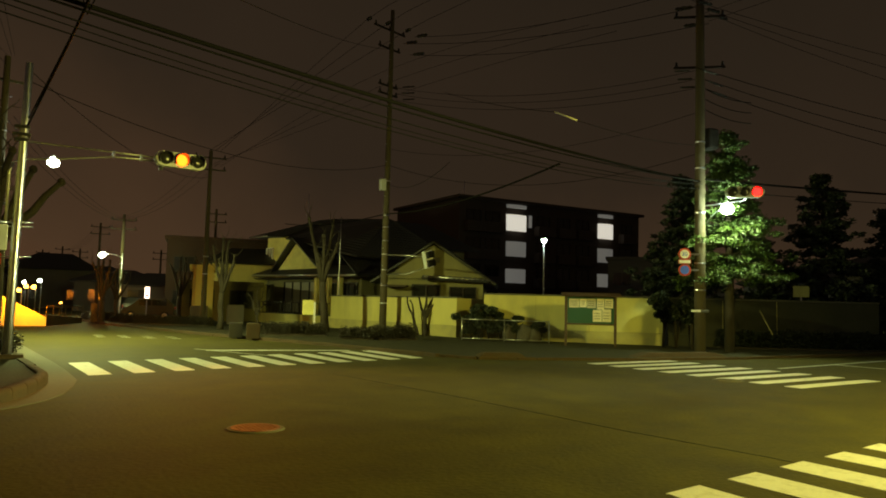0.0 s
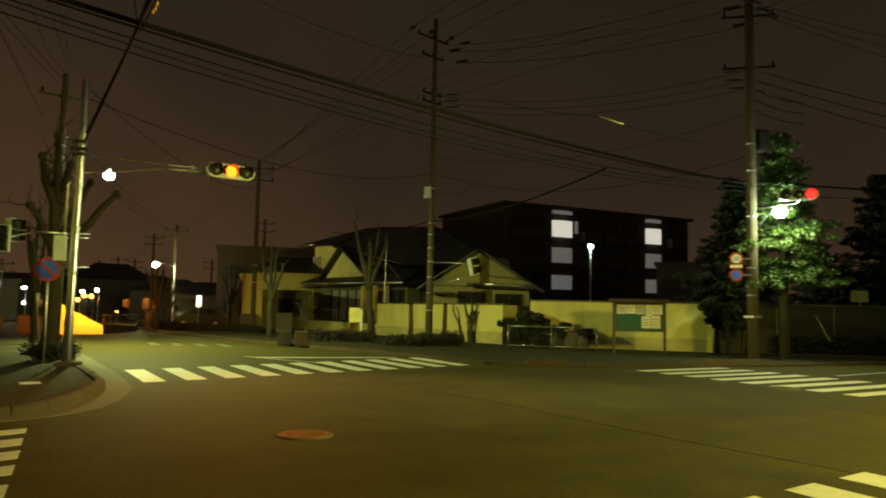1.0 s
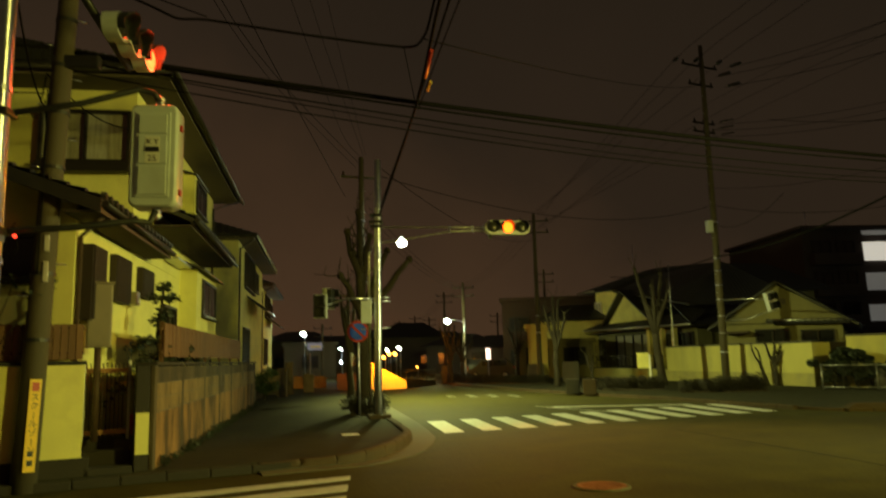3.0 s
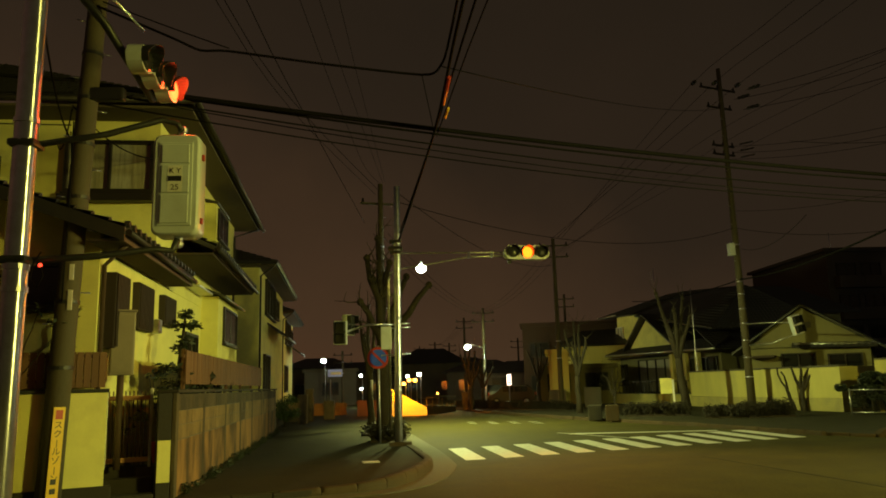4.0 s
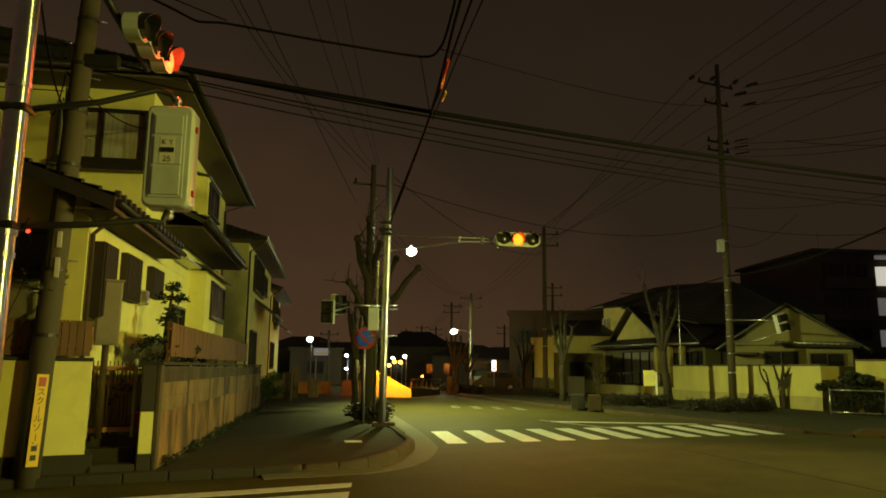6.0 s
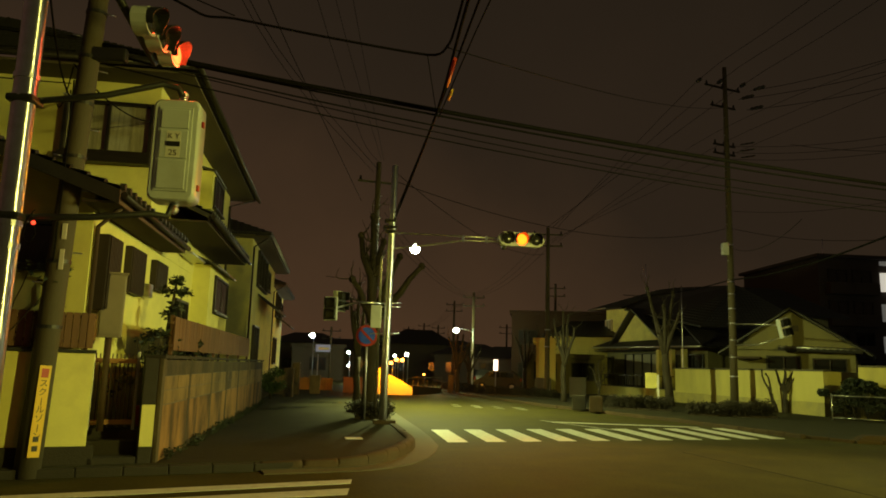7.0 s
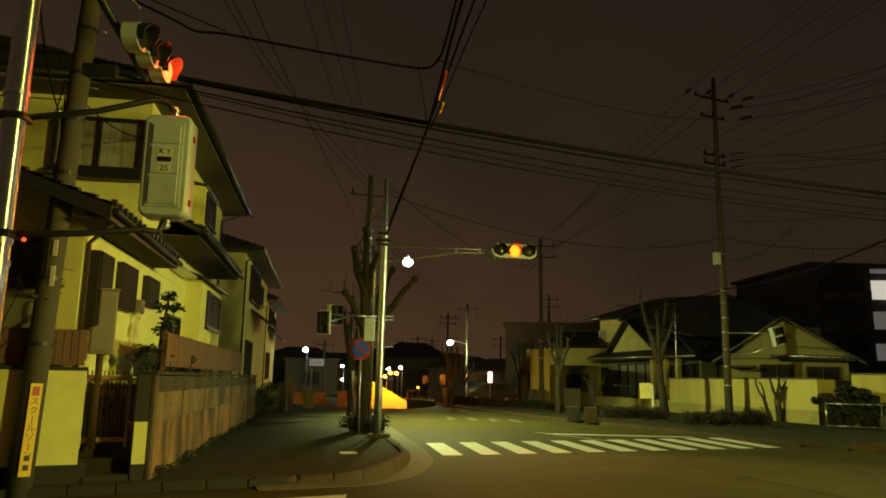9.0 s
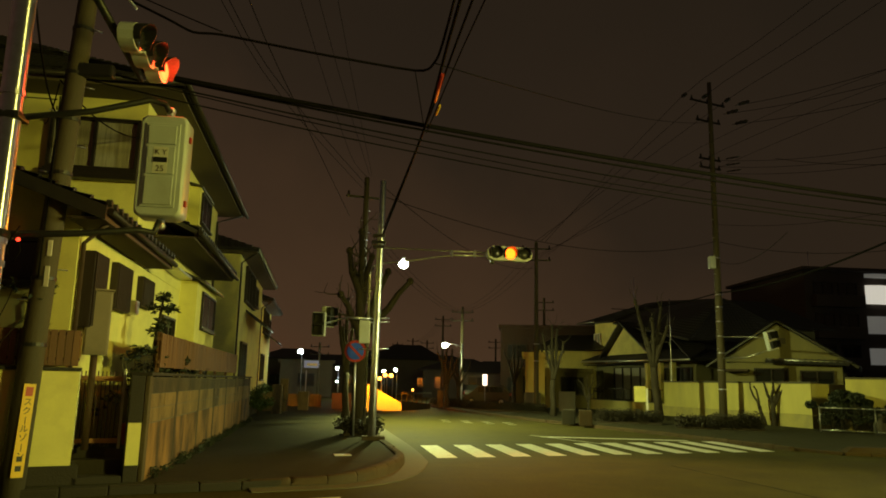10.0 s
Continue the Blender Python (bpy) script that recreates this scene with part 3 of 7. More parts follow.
# ---- house parts ----
def tiled_roof(name, parent, low_a, low_b, top_a, top_b, course=0.26, tile=0.28, rows_max=60):
    """A sloping roof plane with rows of curved pan tiles joined into one sheet, standing on a deck."""
    low_a, low_b, top_a, top_b = (Vector(p) for p in (low_a, low_b, top_a, top_b))
    bm = bmesh.new()
    slab(bm, [low_a, low_b, top_b, top_a], 0.09)
    deck = part(name, bm, TILE, parent)
    nrm = (low_b - low_a).cross(top_a - low_a).normalized()
    if nrm.z < 0:
        nrm = -nrm
    n = max(1, min(rows_max, round((top_a - low_a).length / course)))
    verts, faces = [], []
    for i in range(n):
        a, b = low_a.lerp(top_a, i / n), low_b.lerp(top_b, i / n)
        a2, b2 = low_a.lerp(top_a, (i + 1.12) / n), low_b.lerp(top_b, (i + 1.12) / n)
        m = max(2, round((b - a).length / tile) * 4)
        base = len(verts)
        for j in range(m + 1):
            k, ph = j / m, (j % 4) / 4
            lift = 0.035 + 0.028 * math.sin(2 * math.pi * ph)
            verts += [a.lerp(b, k) + nrm * (lift + 0.02), a2.lerp(b2, k) + nrm * lift * 0.55, a.lerp(b, k) + nrm * 0.005]
        for j in range(m):
            p = base + j * 3
            faces += [(p, p + 3, p + 4, p + 1), (p + 2, p + 5, p + 3, p)]
    data = bpy.data.meshes.new("tiles")
    data.from_pydata([v[:] for v in verts], [], faces)
    data.materials.append(TILE)
    ob = new("tiles", data)
    ob.parent = deck
    tagged(ob, kind="stuff")
    return deck


def window_unit(parent, m, w, h, depth=0.10, panes=2, fill=None, frame_mat=None, name="window"):
    """A sliding window: frame, panes and sill; local x along the wall, y outwards, z up from the sill."""
    frame_mat, fill = frame_mat or FRAME, fill or GLASS
    bm = bmesh.new()
    t = 0.06
    loops = [[bm.verts.new((x, y, z)) for x, z in ((a, a), (w - a, a), (w - a, h - a), (a, h - a))] for a, y in ((0, 0), (0, depth), (t, depth), (t, 0))]
    for k in range(4):
        la, lb = loops[k], loops[(k + 1) % 4]
        for i in range(4):
            bm.faces.new((la[i], la[(i + 1) % 4], lb[(i + 1) % 4], lb[i]))
    ob = part(name, bm, frame_mat, parent)
    ob.matrix_local = m
    for k in range(1, panes):
        part("mullion", boxm((w * k / panes - 0.025, 0.01, t), (w * k / panes + 0.025, depth - 0.02, h - t)), frame_mat, ob)
    for k in range(panes):
        p = part("pane", boxm((max(t, w * k / panes + 0.026) if k else t, 0.015, t), (w * (k + 1) / panes - (0.026 if k < panes - 1 else t), 0.03, h - t)), fill, ob)
    part("sill", boxm((-0.03, 0.0, -0.05), (w + 0.03, depth + 0.05, -0.004), 0.006), frame_mat, ob)
    return ob


def facing(x, y, z, way):
    """A wall frame: local x along the wall, local y outwards towards the way (degrees from +x)."""
    return pose(x, y, z, 0, 0, way - 90)


house = thing("corner_house", "two-storey cream rendered house with dark tiled roofs", "house", WESTLOT)
EAST = -3.55
bm = bmesh.new()
face_box(bm, (-12.5, 11.2, 0.5), (EAST, 24.1, 3.72))
face_box(bm, (-12.5, 15.4, 3.72), (EAST, 24.1, 4.75))
part("ground_floor_wall", bm, RENDERED, house)
part("upper_floor_wall", boxm((-12.0, 14.3, 3.7), (EAST + 0.01, 24.1, 7.05)), RENDERED, house)
# upper hipped roof
tiled_roof("upper_roof_east", house, (-2.72, 13.45, 6.98), (-2.72, 24.75, 6.98), (-7.7, 17.2, 9.2), (-7.7, 21.0, 9.2))
tiled_roof("upper_roof_south", house, (-12.8, 13.45, 6.98), (-2.72, 13.45, 6.98), (-7.8, 17.2, 9.2), (-7.7, 17.2, 9.2))
tiled_roof("upper_roof_north", house, (-2.72, 24.75, 6.98), (-12.8, 24.75, 6.98), (-7.7, 21.0, 9.2), (-7.8, 21.0, 9.2))
part("upper_soffit", boxm((-12.7, 13.55, 6.84), (-2.82, 24.65, 6.885)), EAVES, house)
bm = bmesh.new()
tube(bm, [(-2.68, 13.3, 6.93), (-2.68, 24.85, 6.90)], 0.055, 8)
part("gutter", bm, FRAME, house)
bm = bmesh.new()
tube(bm, [(-12.8, 13.38, 6.93), (-2.68, 13.38, 6.93)], 0.055, 8)
part("gutter", bm, FRAME, house)
# lower roof: its slope falls to the street, with an open verge to the south
tiled_roof("lower_roof_east", house, (-3.05, 10.6, 3.93), (-3.05, 15.42, 3.93), (-6.6, 10.6, 5.22), (-6.6, 15.42, 5.22))
tiled_roof("lower_roof_west", house, (-10.2, 15.42, 3.93), (-10.2, 10.6, 3.93), (-6.6, 15.42, 5.22), (-6.6, 10.6, 5.22))
bm = bmesh.new()
slab(bm, [(-12.4, 11.196, 3.70), (EAST - 0.004, 11.196, 3.70), (EAST - 0.004, 11.196, 3.98), (-6.6, 11.196, 5.08), (-10.1, 11.196, 3.80)], 0.12)
part("lower_gable_wall", bm, RENDERED, house)
for x0, z0 in ((-3.03, 3.86), (-10.2, 3.86)):
    bm = bmesh.new()
    slab(bm, [(x0, 10.57, z0 - 0.14), (x0, 10.57, z0 + 0.06), (-6.6, 10.57, 5.20), (-6.6, 10.57, 5.02)], -0.05)
    part("bargeboard", bm, TILE, house)
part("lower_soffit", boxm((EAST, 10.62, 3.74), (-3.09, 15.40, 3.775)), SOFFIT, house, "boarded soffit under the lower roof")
# round tile ends along the eave
bead = bmesh.new()
bmesh.ops.create_cone(bead, cap_ends=True, segments=10, radius1=0.055, radius2=0.05, depth=0.07, matrix=pose(0, 0, 0, 0, 90, 0))
eave_tile = mesh_of("eave_tile", bead, TILE)
for i in range(17):
    piece("eave_tile", eave_tile, pose(-3.03, 10.66 + i * 0.285, 3.985), house)
for i in range(24):
    piece("eave_tile", eave_tile, pose(-2.60, 15.55 + i * 0.285, 4.635), house)
tiled_roof("pent_roof_east", house, (-2.62, 15.45, 4.58), (-2.62, 22.35, 4.58), (-3.56, 15.45, 5.02), (-3.56, 22.35, 5.02))
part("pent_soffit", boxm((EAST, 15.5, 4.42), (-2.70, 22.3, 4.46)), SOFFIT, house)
part("fascia_board", boxm((-3.09, 10.64, 3.74), (-3.06, 15.40, 3.87), 0.004), WOOD, house)
part("fascia_board", boxm((-2.70, 15.5, 4.465), (-2.66, 22.3, 4.58), 0.004), WOOD, house)
for x0, y0, z0, y1 in ((-3.0, 10.62, 3.86, 15.4), (-2.57, 15.4, 4.52, 22.4)):
    bm = bmesh.new()
    tube(bm, [(x0, y0, z0), (x0, y1, z0 - 0.03)], 0.05, 8)
    part("gutter", bm, FRAME, house)
# east front: latticed window, two windows, bay window, oriel
lat = part("lattice_window", boxm((EAST, 11.38, 2.3), (EAST + 0.2, 12.04, 3.42), 0.01), SHUTTER, house, "dark slatted lattice window box")
for i in range(9):
    part("lattice_slat", boxm((EAST + 0.202, 11.40 + i * 0.072, 2.32), (EAST + 0.228, 11.437 + i * 0.072, 3.40), 0.004), SHUTTER, lat)
for y0, y1, z0, z1 in ((12.95, 13.88, 2.70, 3.49), (14.75, 15.66, 2.92, 3.50)):
    lat = part("lattice_window", boxm((EAST, y0, z0), (EAST + 0.12, y1, z1), 0.01), SHUTTER, house, "dark slatted lattice window box")
    for i in range(11):
        y = y0 + 0.02 + i * (y1 - y0 - 0.05) / 10.5
        part("lattice_slat", boxm((EAST + 0.122, y, z0 + 0.02), (EAST + 0.145, y + 0.038, z1 - 0.02), 0.004), SHUTTER, lat)
bay = part("bay_window", boxm((EAST, 19.0, 2.42), (EAST + 0.42, 22.3, 3.98), 0.01), RENDERED, house, "projecting rendered bay window with a lean-to hood")
window_unit(house, facing(EAST + 0.42, 22.0, 2.85, 0), 2.3, 0.95, 0.06, 2)
bm = bmesh.new()
slab(bm, [(EAST + 0.62, 18.8, 3.98), (EAST + 0.62, 22.5, 3.98), (EAST, 22.5, 4.22), (EAST, 18.8, 4.22)], 0.05)
part("bay_hood", bm, TILE, house)
part("bay_sill", boxm((EAST, 18.95, 2.30), (EAST + 0.5, 22.35, 2.41), 0.01), RENDERED, house)
oriel = part("oriel_window", boxm((EAST, 19.05, 5.42), (EAST + 0.30, 20.9, 6.42), 0.01), RENDERED, house, "boxed-out upper window with a small roof")
window_unit(house, facing(EAST + 0.30, 20.75, 5.52, 0), 1.5, 0.80, 0.05, 2)
bm = bmesh.new()
slab(bm, [(EAST + 0.36, 18.98, 6.43), (EAST + 0.36, 20.97, 6.43), (EAST, 20.97, 6.52), (EAST, 18.98, 6.52)], 0.05)
part("oriel_hood", bm, TILE, house)
window_unit(house, facing(EAST, 18.3, 0.95, 0), 1.4, 2.0, 0.1, 2)
part("shade_awning", boxm((EAST, 16.9, 3.95), (EAST + 0.35, 18.6, 4.0), 0.008), SILVER, house)
# south gable windows
window_unit(house, facing(-3.62, 14.3, 5.40, -90), 1.62, 1.02, 0.12, 2, CURTAIN)
part("window_flower_rail", boxm((-5.3, 14.05, 5.20), (-3.58, 14.29, 5.34), 0.02), FRAME, house)
window_unit(house, facing(-6.4, 14.3, 5.2, -90), 0.9, 0.9, 0.12, 2, GLASS)
window_unit(house, facing(-4.0, 11.2, 2.85, -90), 0.8, 0.68, 0.1, 1)
window_unit(house, facing(-5.8, 11.2, 1.9, -90), 1.6, 1.9, 0.1, 2)
bm = bmesh.new()
tube(bm, [(EAST + 0.05, 11.27, 0.5), (EAST + 0.05, 11.27, 3.5), (-3.1, 11.0, 3.78)], 0.035, 8)
part("downpipe", bm, WOOD, house)
bm = bmesh.new()
tube(bm, [(EAST + 0.06, 23.9, 0.5), (EAST + 0.06, 23.9, 6.5), (-2.78, 24.4, 6.86)], 0.035, 8)
part("downpipe", bm, FRAME, house)
part("wall_fan_hood", boxm((EAST, 14.2, 2.72), (EAST + 0.16, 14.45, 2.98), 0.03), SILVER, house, "small round-edged extractor hood")

# second house further up the street, and a third
def side_house(y0, y1, east, top, label, lattice):
    h = thing("row_house", label, "house", WESTLOT, group="houses along the street")
    part("wall", boxm((east - 7.5, y0, 0.5), (east, y1, top), 0.0), RENDERED, h)
    tiled_roof("roof_east", h, (east + 0.8, y0 - 0.7, top - 0.12), (east + 0.8, y1 + 0.7, top - 0.12), (east - 3.7, y0 + 3.2, top + 1.75), (east - 3.7, y1 - 3.2, top + 1.75), rows_max=14)
    tiled_roof("roof_south", h, (east - 8.3, y0 - 0.7, top - 0.12), (east + 0.8, y0 - 0.7, top - 0.12), (east - 3.8, y0 + 3.2, top + 1.75), (east - 3.7, y0 + 3.2, top + 1.75), rows_max=14)
    tiled_roof("roof_north", h, (east + 0.8, y1 + 0.7, top - 0.12), (east - 8.3, y1 + 0.7, top - 0.12), (east - 3.7, y1 - 3.2, top + 1.75), (east - 3.8, y1 - 3.2, top + 1.75), rows_max=14)
    part("soffit", boxm((east - 8.2, y0 - 0.6, top - 0.26), (east + 0.7, y1 + 0.6, top - 0.215)), EAVES, h)
    window_unit(h, facing(east, y0 + 6.6, top - 2.0, 0), 4.3, 1.6, 0.12, 3)
    window_unit(h, facing(east, y0 + 8.6, top - 1.75, 0), 1.7, 1.0, 0.12, 2)
    window_unit(h, facing(east, y0 + 4.2, 1.5, 0), 2.3, 1.7, 0.12, 2)
    bm = bmesh.new()
    slab(bm, [(east + 1.0, y0 + 3.6, 4.05), (east + 1.0, y0 + 8.8, 4.05), (east, y0 + 8.8, 4.75), (east, y0 + 3.6, 4.75)], 0.08)
    part("porch_roof", bm, TILE, h)
    bm = bmesh.new()
    tube(bm, [(east + 0.05, y0 + 0.15, 0.5), (east + 0.05, y0 + 0.15, top - 0.6), (east + 0.7, y0 - 0.3, top - 0.2)], 0.04, 8)
    part("downpipe", bm, FRAME, h)
    return h


side_house(31.5, 43.5, -3.55, 7.0, "two-storey cream house with a dark tiled roof", True)
side_house(47.5, 57.0, -3.9, 6.6, "smaller cream house with a dark tiled roof", False)
# ---- poles, signals, lamps and signs ----
def signal_head(name, m, lit, lit_mat, label, body=CABINET, lobed=False):
    """A level three-lens vehicle signal; local x along it, local -y the way it faces, origin at its middle."""
    s = thing(name, label, "traffic signal", m)
    bm = bmesh.new()
    n = 8
    outline = [(0.45 + 0.19 * math.cos(a), 0.19 * math.sin(a)) for a in (math.pi * (i / n - 0.5) for i in range(n + 1))]
    outline += [(-x, -z) for x, z in outline]
    if lobed:
        xs = [0.58 - 1.16 * i / 40 for i in range(41)]
        rise = [max(0.10 if abs(x) < 0.5 else 0.0, *(math.sqrt(max(0.0, 0.18 ** 2 - (x - c) ** 2)) for c in (-0.4, 0.0, 0.4))) for x in xs]
        outline = [(x, z) for x, z in zip(xs, rise)] + [(x, -z) for x, z in zip(xs[-2:0:-1], rise[-2:0:-1])]
    prism(bm, outline, -0.10, 0.10, pose(0, 0, 0, 90, 0, 0))
    part("housing", bm, body, s)
    for i in range(3):
        x = (i - 1) * 0.40
        bm = bmesh.new()
        bmesh.ops.create_uvsphere(bm, u_segments=20, v_segments=10, radius=0.15, matrix=Matrix.Translation((x, -0.10, 0)) @ Matrix.Diagonal((1, 0.3, 1, 1)))
        part("lens", bm, lit_mat if i == lit else LENS, s)
        bm = bmesh.new()
        k = 18
        inner, outer = [], []
        for j in range(k + 1):
            a = math.radians(-35) + math.radians(250) * j / k
            reach = 0.09 + 0.11 * max(0.0, math.sin(a))
            inner.append([bm.verts.new((x + 0.162 * math.cos(a), y, 0.162 * math.sin(a))) for y in (-0.10, -0.10 - reach)])
            outer.append([bm.verts.new((x + 0.174 * math.cos(a), y, 0.174 * math.sin(a))) for y in (-0.10, -0.10 - reach)])
        for a, b, c, d in zip(inner, inner[1:], outer, outer[1:]):
            bm.faces.new((a[0], a[1], b[1], b[0]))
            bm.faces.new((c[0], d[0], d[1], c[1]))
            bm.faces.new((a[1], c[1], d[1], b[1]))
        part("visor", bm, BLACK, s)
    return s


def ped_signal(m, label, face=None):
    """A two-lens pedestrian signal facing local -y, origin at its middle."""
    s = thing("pedestrian_signal", label, "pedestrian signal", m, group="pedestrian signals")
    part("housing", boxm((-0.22, -0.06, -0.38), (0.22, 0.12, 0.38), 0.03), CABINET, s)
    part("bezel", boxm((-0.195, -0.084, -0.355), (0.195, -0.055, 0.355), 0.012), face or BLACK, s)
    for z in (0.18, -0.18):
        part("lens", boxm((-0.15, -0.10, z - 0.13), (0.15, -0.082, z + 0.13), 0.02), LENS, s)
        bm = bmesh.new()
        for lo, hi in (((-0.18, -0.26, z + 0.145), (0.18, -0.081, z + 0.16)), ((-0.18, -0.24, z - 0.13), (-0.165, -0.081, z + 0.145)), ((0.165, -0.24, z - 0.13), (0.18, -0.081, z + 0.145))):
            face_box(bm, lo, hi)
        part("visor", bm, BLACK, s)
    return s


def pole(name, base, top_z, r0, r1, mat, label, bands=(), lean=(0, 0), steps=False, category="utility pole", band_mat=STEEL):
    x, y, z = base
    p = thing(name, label, category, Matrix.Translation(base))
    h = top_z - z
    bm = bmesh.new()
    tube(bm, [(lean[0] * k, lean[1] * k, h * k) for k in (0.0, 0.25, 0.5, 0.75, 1.0)], r0, 20, [r0 + (r1 - r0) * k for k in (0.0, 0.25, 0.5, 0.75, 1.0)])
    part("shaft", bm, mat, p)
    for b in bands:
        k = (b - z) / h
        r = r0 + (r1 - r0) * k + 0.012
        bm = bmesh.new()
        bmesh.ops.create_cone(bm, cap_ends=True, segments=20, radius1=r, radius2=r, depth=0.05, matrix=Matrix.Translation((lean[0] * k, lean[1] * k, h * k)))
        part("band", bm, band_mat, p)
    if steps:
        b, i = 2.6, 0
        while b < top_z - 1.2:
            k = (b - z) / h
            a = 0.6 if i % 2 else 0.6 + math.pi
            bm = bmesh.new()
            r = r0 + (r1 - r0) * k
            c = Vector((lean[0] * k, lean[1] * k, h * k))
            rod(bm, c + Vector((math.cos(a), math.sin(a), 0)) * r * 0.9, c + Vector((math.cos(a), math.sin(a), 0)) * (r + 0.13), 0.01, sides=6)
            part("step_bolt", bm, STEEL, p)
            b += 0.45
            i += 1
    return p


def crossarm(p, z, half, yaw, mat=FRAME, insul=3):
    """A crossarm with insulators under a pole thing, in the pole's own frame."""
    m = pose(0, 0, z, 0, 0, yaw)
    bm = bmesh.new()
    face_box(bm, (-half, 0.12, -0.04), (half, 0.2, 0.04), m)
    arm = part("crossarm", bm, mat, p)
    for i in range(insul):
        x = -half + 0.1 + i * (2 * half - 0.2) / max(1, insul - 1)
        bm = bmesh.new()
        for q in range(3):
            bmesh.ops.create_cone(bm, cap_ends=True, segments=10, radius1=0.07 - 0.01 * q, radius2=0.03, depth=0.06, matrix=m @ Matrix.Translation((x, 0.16, 0.07 + 0.06 * q)))
        part("insulator", bm, BLACK, arm)


def tube_part(name, pts, r, mat, parent, sides=8, label=""):
    bm = bmesh.new()
    tube(bm, pts, r, sides)
    return part(name, bm, mat, parent, label)


def lamp_head(name, place, root, mat, label, size=0.17):
    """A street lamp: a bent bracket from its root, a hood and a lit bowl."""
    place, root = Vector(place), Vector(root)
    s = thing(name, label, "street lamp")
    mid = root.lerp(place, 0.55) + Vector((0, 0, 0.16))
    tube_part("bracket", [root, root.lerp(mid, 0.5) + Vector((0, 0, 0.05)), mid, place + Vector((0, 0, 0.13))], 0.025, STEEL, s)
    bm = bmesh.new()
    bmesh.ops.create_cone(bm, cap_ends=True, segments=20, radius1=size * 0.42, radius2=size * 0.25, depth=0.12, matrix=Matrix.Translation(place + Vector((0, 0, size * 0.86 + 0.03))))
    part("hood", bm, CABINET, s)
    bm = bmesh.new()
    ball(bm, place, size, 1.0, 0.85, 18, 12)
    b = part("bowl", bm, mat, s, "glowing glass bowl")
    b.visible_shadow = False
    return s


# near signal pole with its arms, control box and the red-flashing signal
NEAR = Vector((-3.36, 6.62, 0))
near = pole("signal_pole", (NEAR.x, NEAR.y, 0.0), 7.2, 0.105, 0.095, STEEL, "galvanised steel signal pole with bands", (2.55, 2.75, 3.9, 4.1, 5.6), category="signal pole")
for z0, z1 in ((2.81, 2.98), (3.88, 4.28)):
    tip = polar(16.9, 7.5, z1) - NEAR
    tube_part("arm", [(0.05, 0.02, z0), (0.6, 0.3, z0 + (z1 - z0) * 0.5), (tip.x - 0.12, tip.y - 0.1, tip.z), tip, (tip.x + 0.05, tip.y, tip.z - 0.08 if z1 > 4 else tip.z + 0.12)], 0.032, BLACK, near)
    part("arm_clamp", boxm((-0.115, -0.115, z0 - 0.035), (0.13, 0.115, z0 + 0.035), 0.03), BLACK, near)
arm_a, arm_b = polar(22.27, 7.1, height(25.7, 7.1)) - NEAR, polar(18.7, 8.1, height(21.0, 8.1)) - NEAR
tube_part("signal_arm", [(0.0, 0.0, 5.7), (0.25, 0.05, 5.55), arm_a, arm_a.lerp(arm_b, 0.5), arm_b], 0.04, BLACK, near)
tube_part("stay", [(0.0, 0.0, 6.1), (0.9, 0.3, 5.15)], 0.012, STEEL, near)
cx = polar(16.72, 7.62, 3.67)
box_m = Matrix.Translation(cx) @ pose(0, 0, 0, 0, 0, 1)
cab = thing("control_box", "pale grey metal signal control box with lettering", "control box", box_m)
def rounded(bm, w, h, r, y0, y1):
    """A box rounded at its four upright corners as seen from the front."""
    pts = []
    for cx0, cz0, a0 in ((w - r, h - r, 0), (-w + r, h - r, 90), (-w + r, -h + r, 180), (w - r, -h + r, 270)):
        pts += [(cx0 + r * math.cos(radians(a0 + k * 15)), cz0 + r * math.sin(radians(a0 + k * 15))) for k in range(7)]
    rings = [[bm.verts.new((x * s, y, z * (1 - (1 - s) * w / h))) for x, z in pts] for y, s in ((y0, 0.90), (y0 + 0.012, 0.96), (y0 + 0.035, 1.0), (y1, 1.0))]
    for a, b in zip(rings, rings[1:]):
        for i in range(len(pts)):
            bm.faces.new((a[i], a[(i + 1) % len(pts)], b[(i + 1) % len(pts)], b[i])).smooth = True
    bm.faces.new(rings[0])
    bm.faces.new(rings[-1][::-1])


body = bmesh.new()
rounded(body, 0.228, 0.52, 0.075, -0.07, 0.19)
part("body", body, CABINET, cab)
part("front_panel", boxm((-0.165, -0.082, -0.43), (0.165, -0.066, 0.43), 0.0075), CABINET, cab)
for z0, z1 in ((0.21, 0.405), (-0.095, 0.19), (-0.405, -0.115)):
    part("pressed_panel", boxm((-0.135, -0.094, z0), (0.135, -0.078, z1), 0.0075), CABINET, cab)
for z in (0.3, -0.36):
    part("latch", boxm((0.226, 0.02, z - 0.03), (0.250, 0.07, z + 0.03), 0.006), RED, cab, "small red latch")
for z in (0.53, -0.58):
    bm = bmesh.new()
    rod(bm, (0.02, 0.06, z), (0.02, 0.06, z + 0.06), 0.04)
    ball(bm, (0.02, 0.06, z + (0.075 if z > 0 else -0.01)), 0.05, 1, 0.8, 12, 8)
    part("cable_gland", bm, STEEL, cab)
part("number_plate_bar", boxm((-0.065, -0.101, 0.022), (0.065, -0.096, 0.072)), BLACK, cab)


def lettering(text, m, size, mat, parent, name="lettering"):
    c = bpy.data.curves.new(name, "FONT")
    c.body, c.size, c.align_x, c.align_y, c.extrude = text, size, "CENTER", "CENTER", 0.001
    c.materials.append(mat)
    ob = new(name, c)
    ob.parent = parent
    ob.matrix_local = m
    return ob


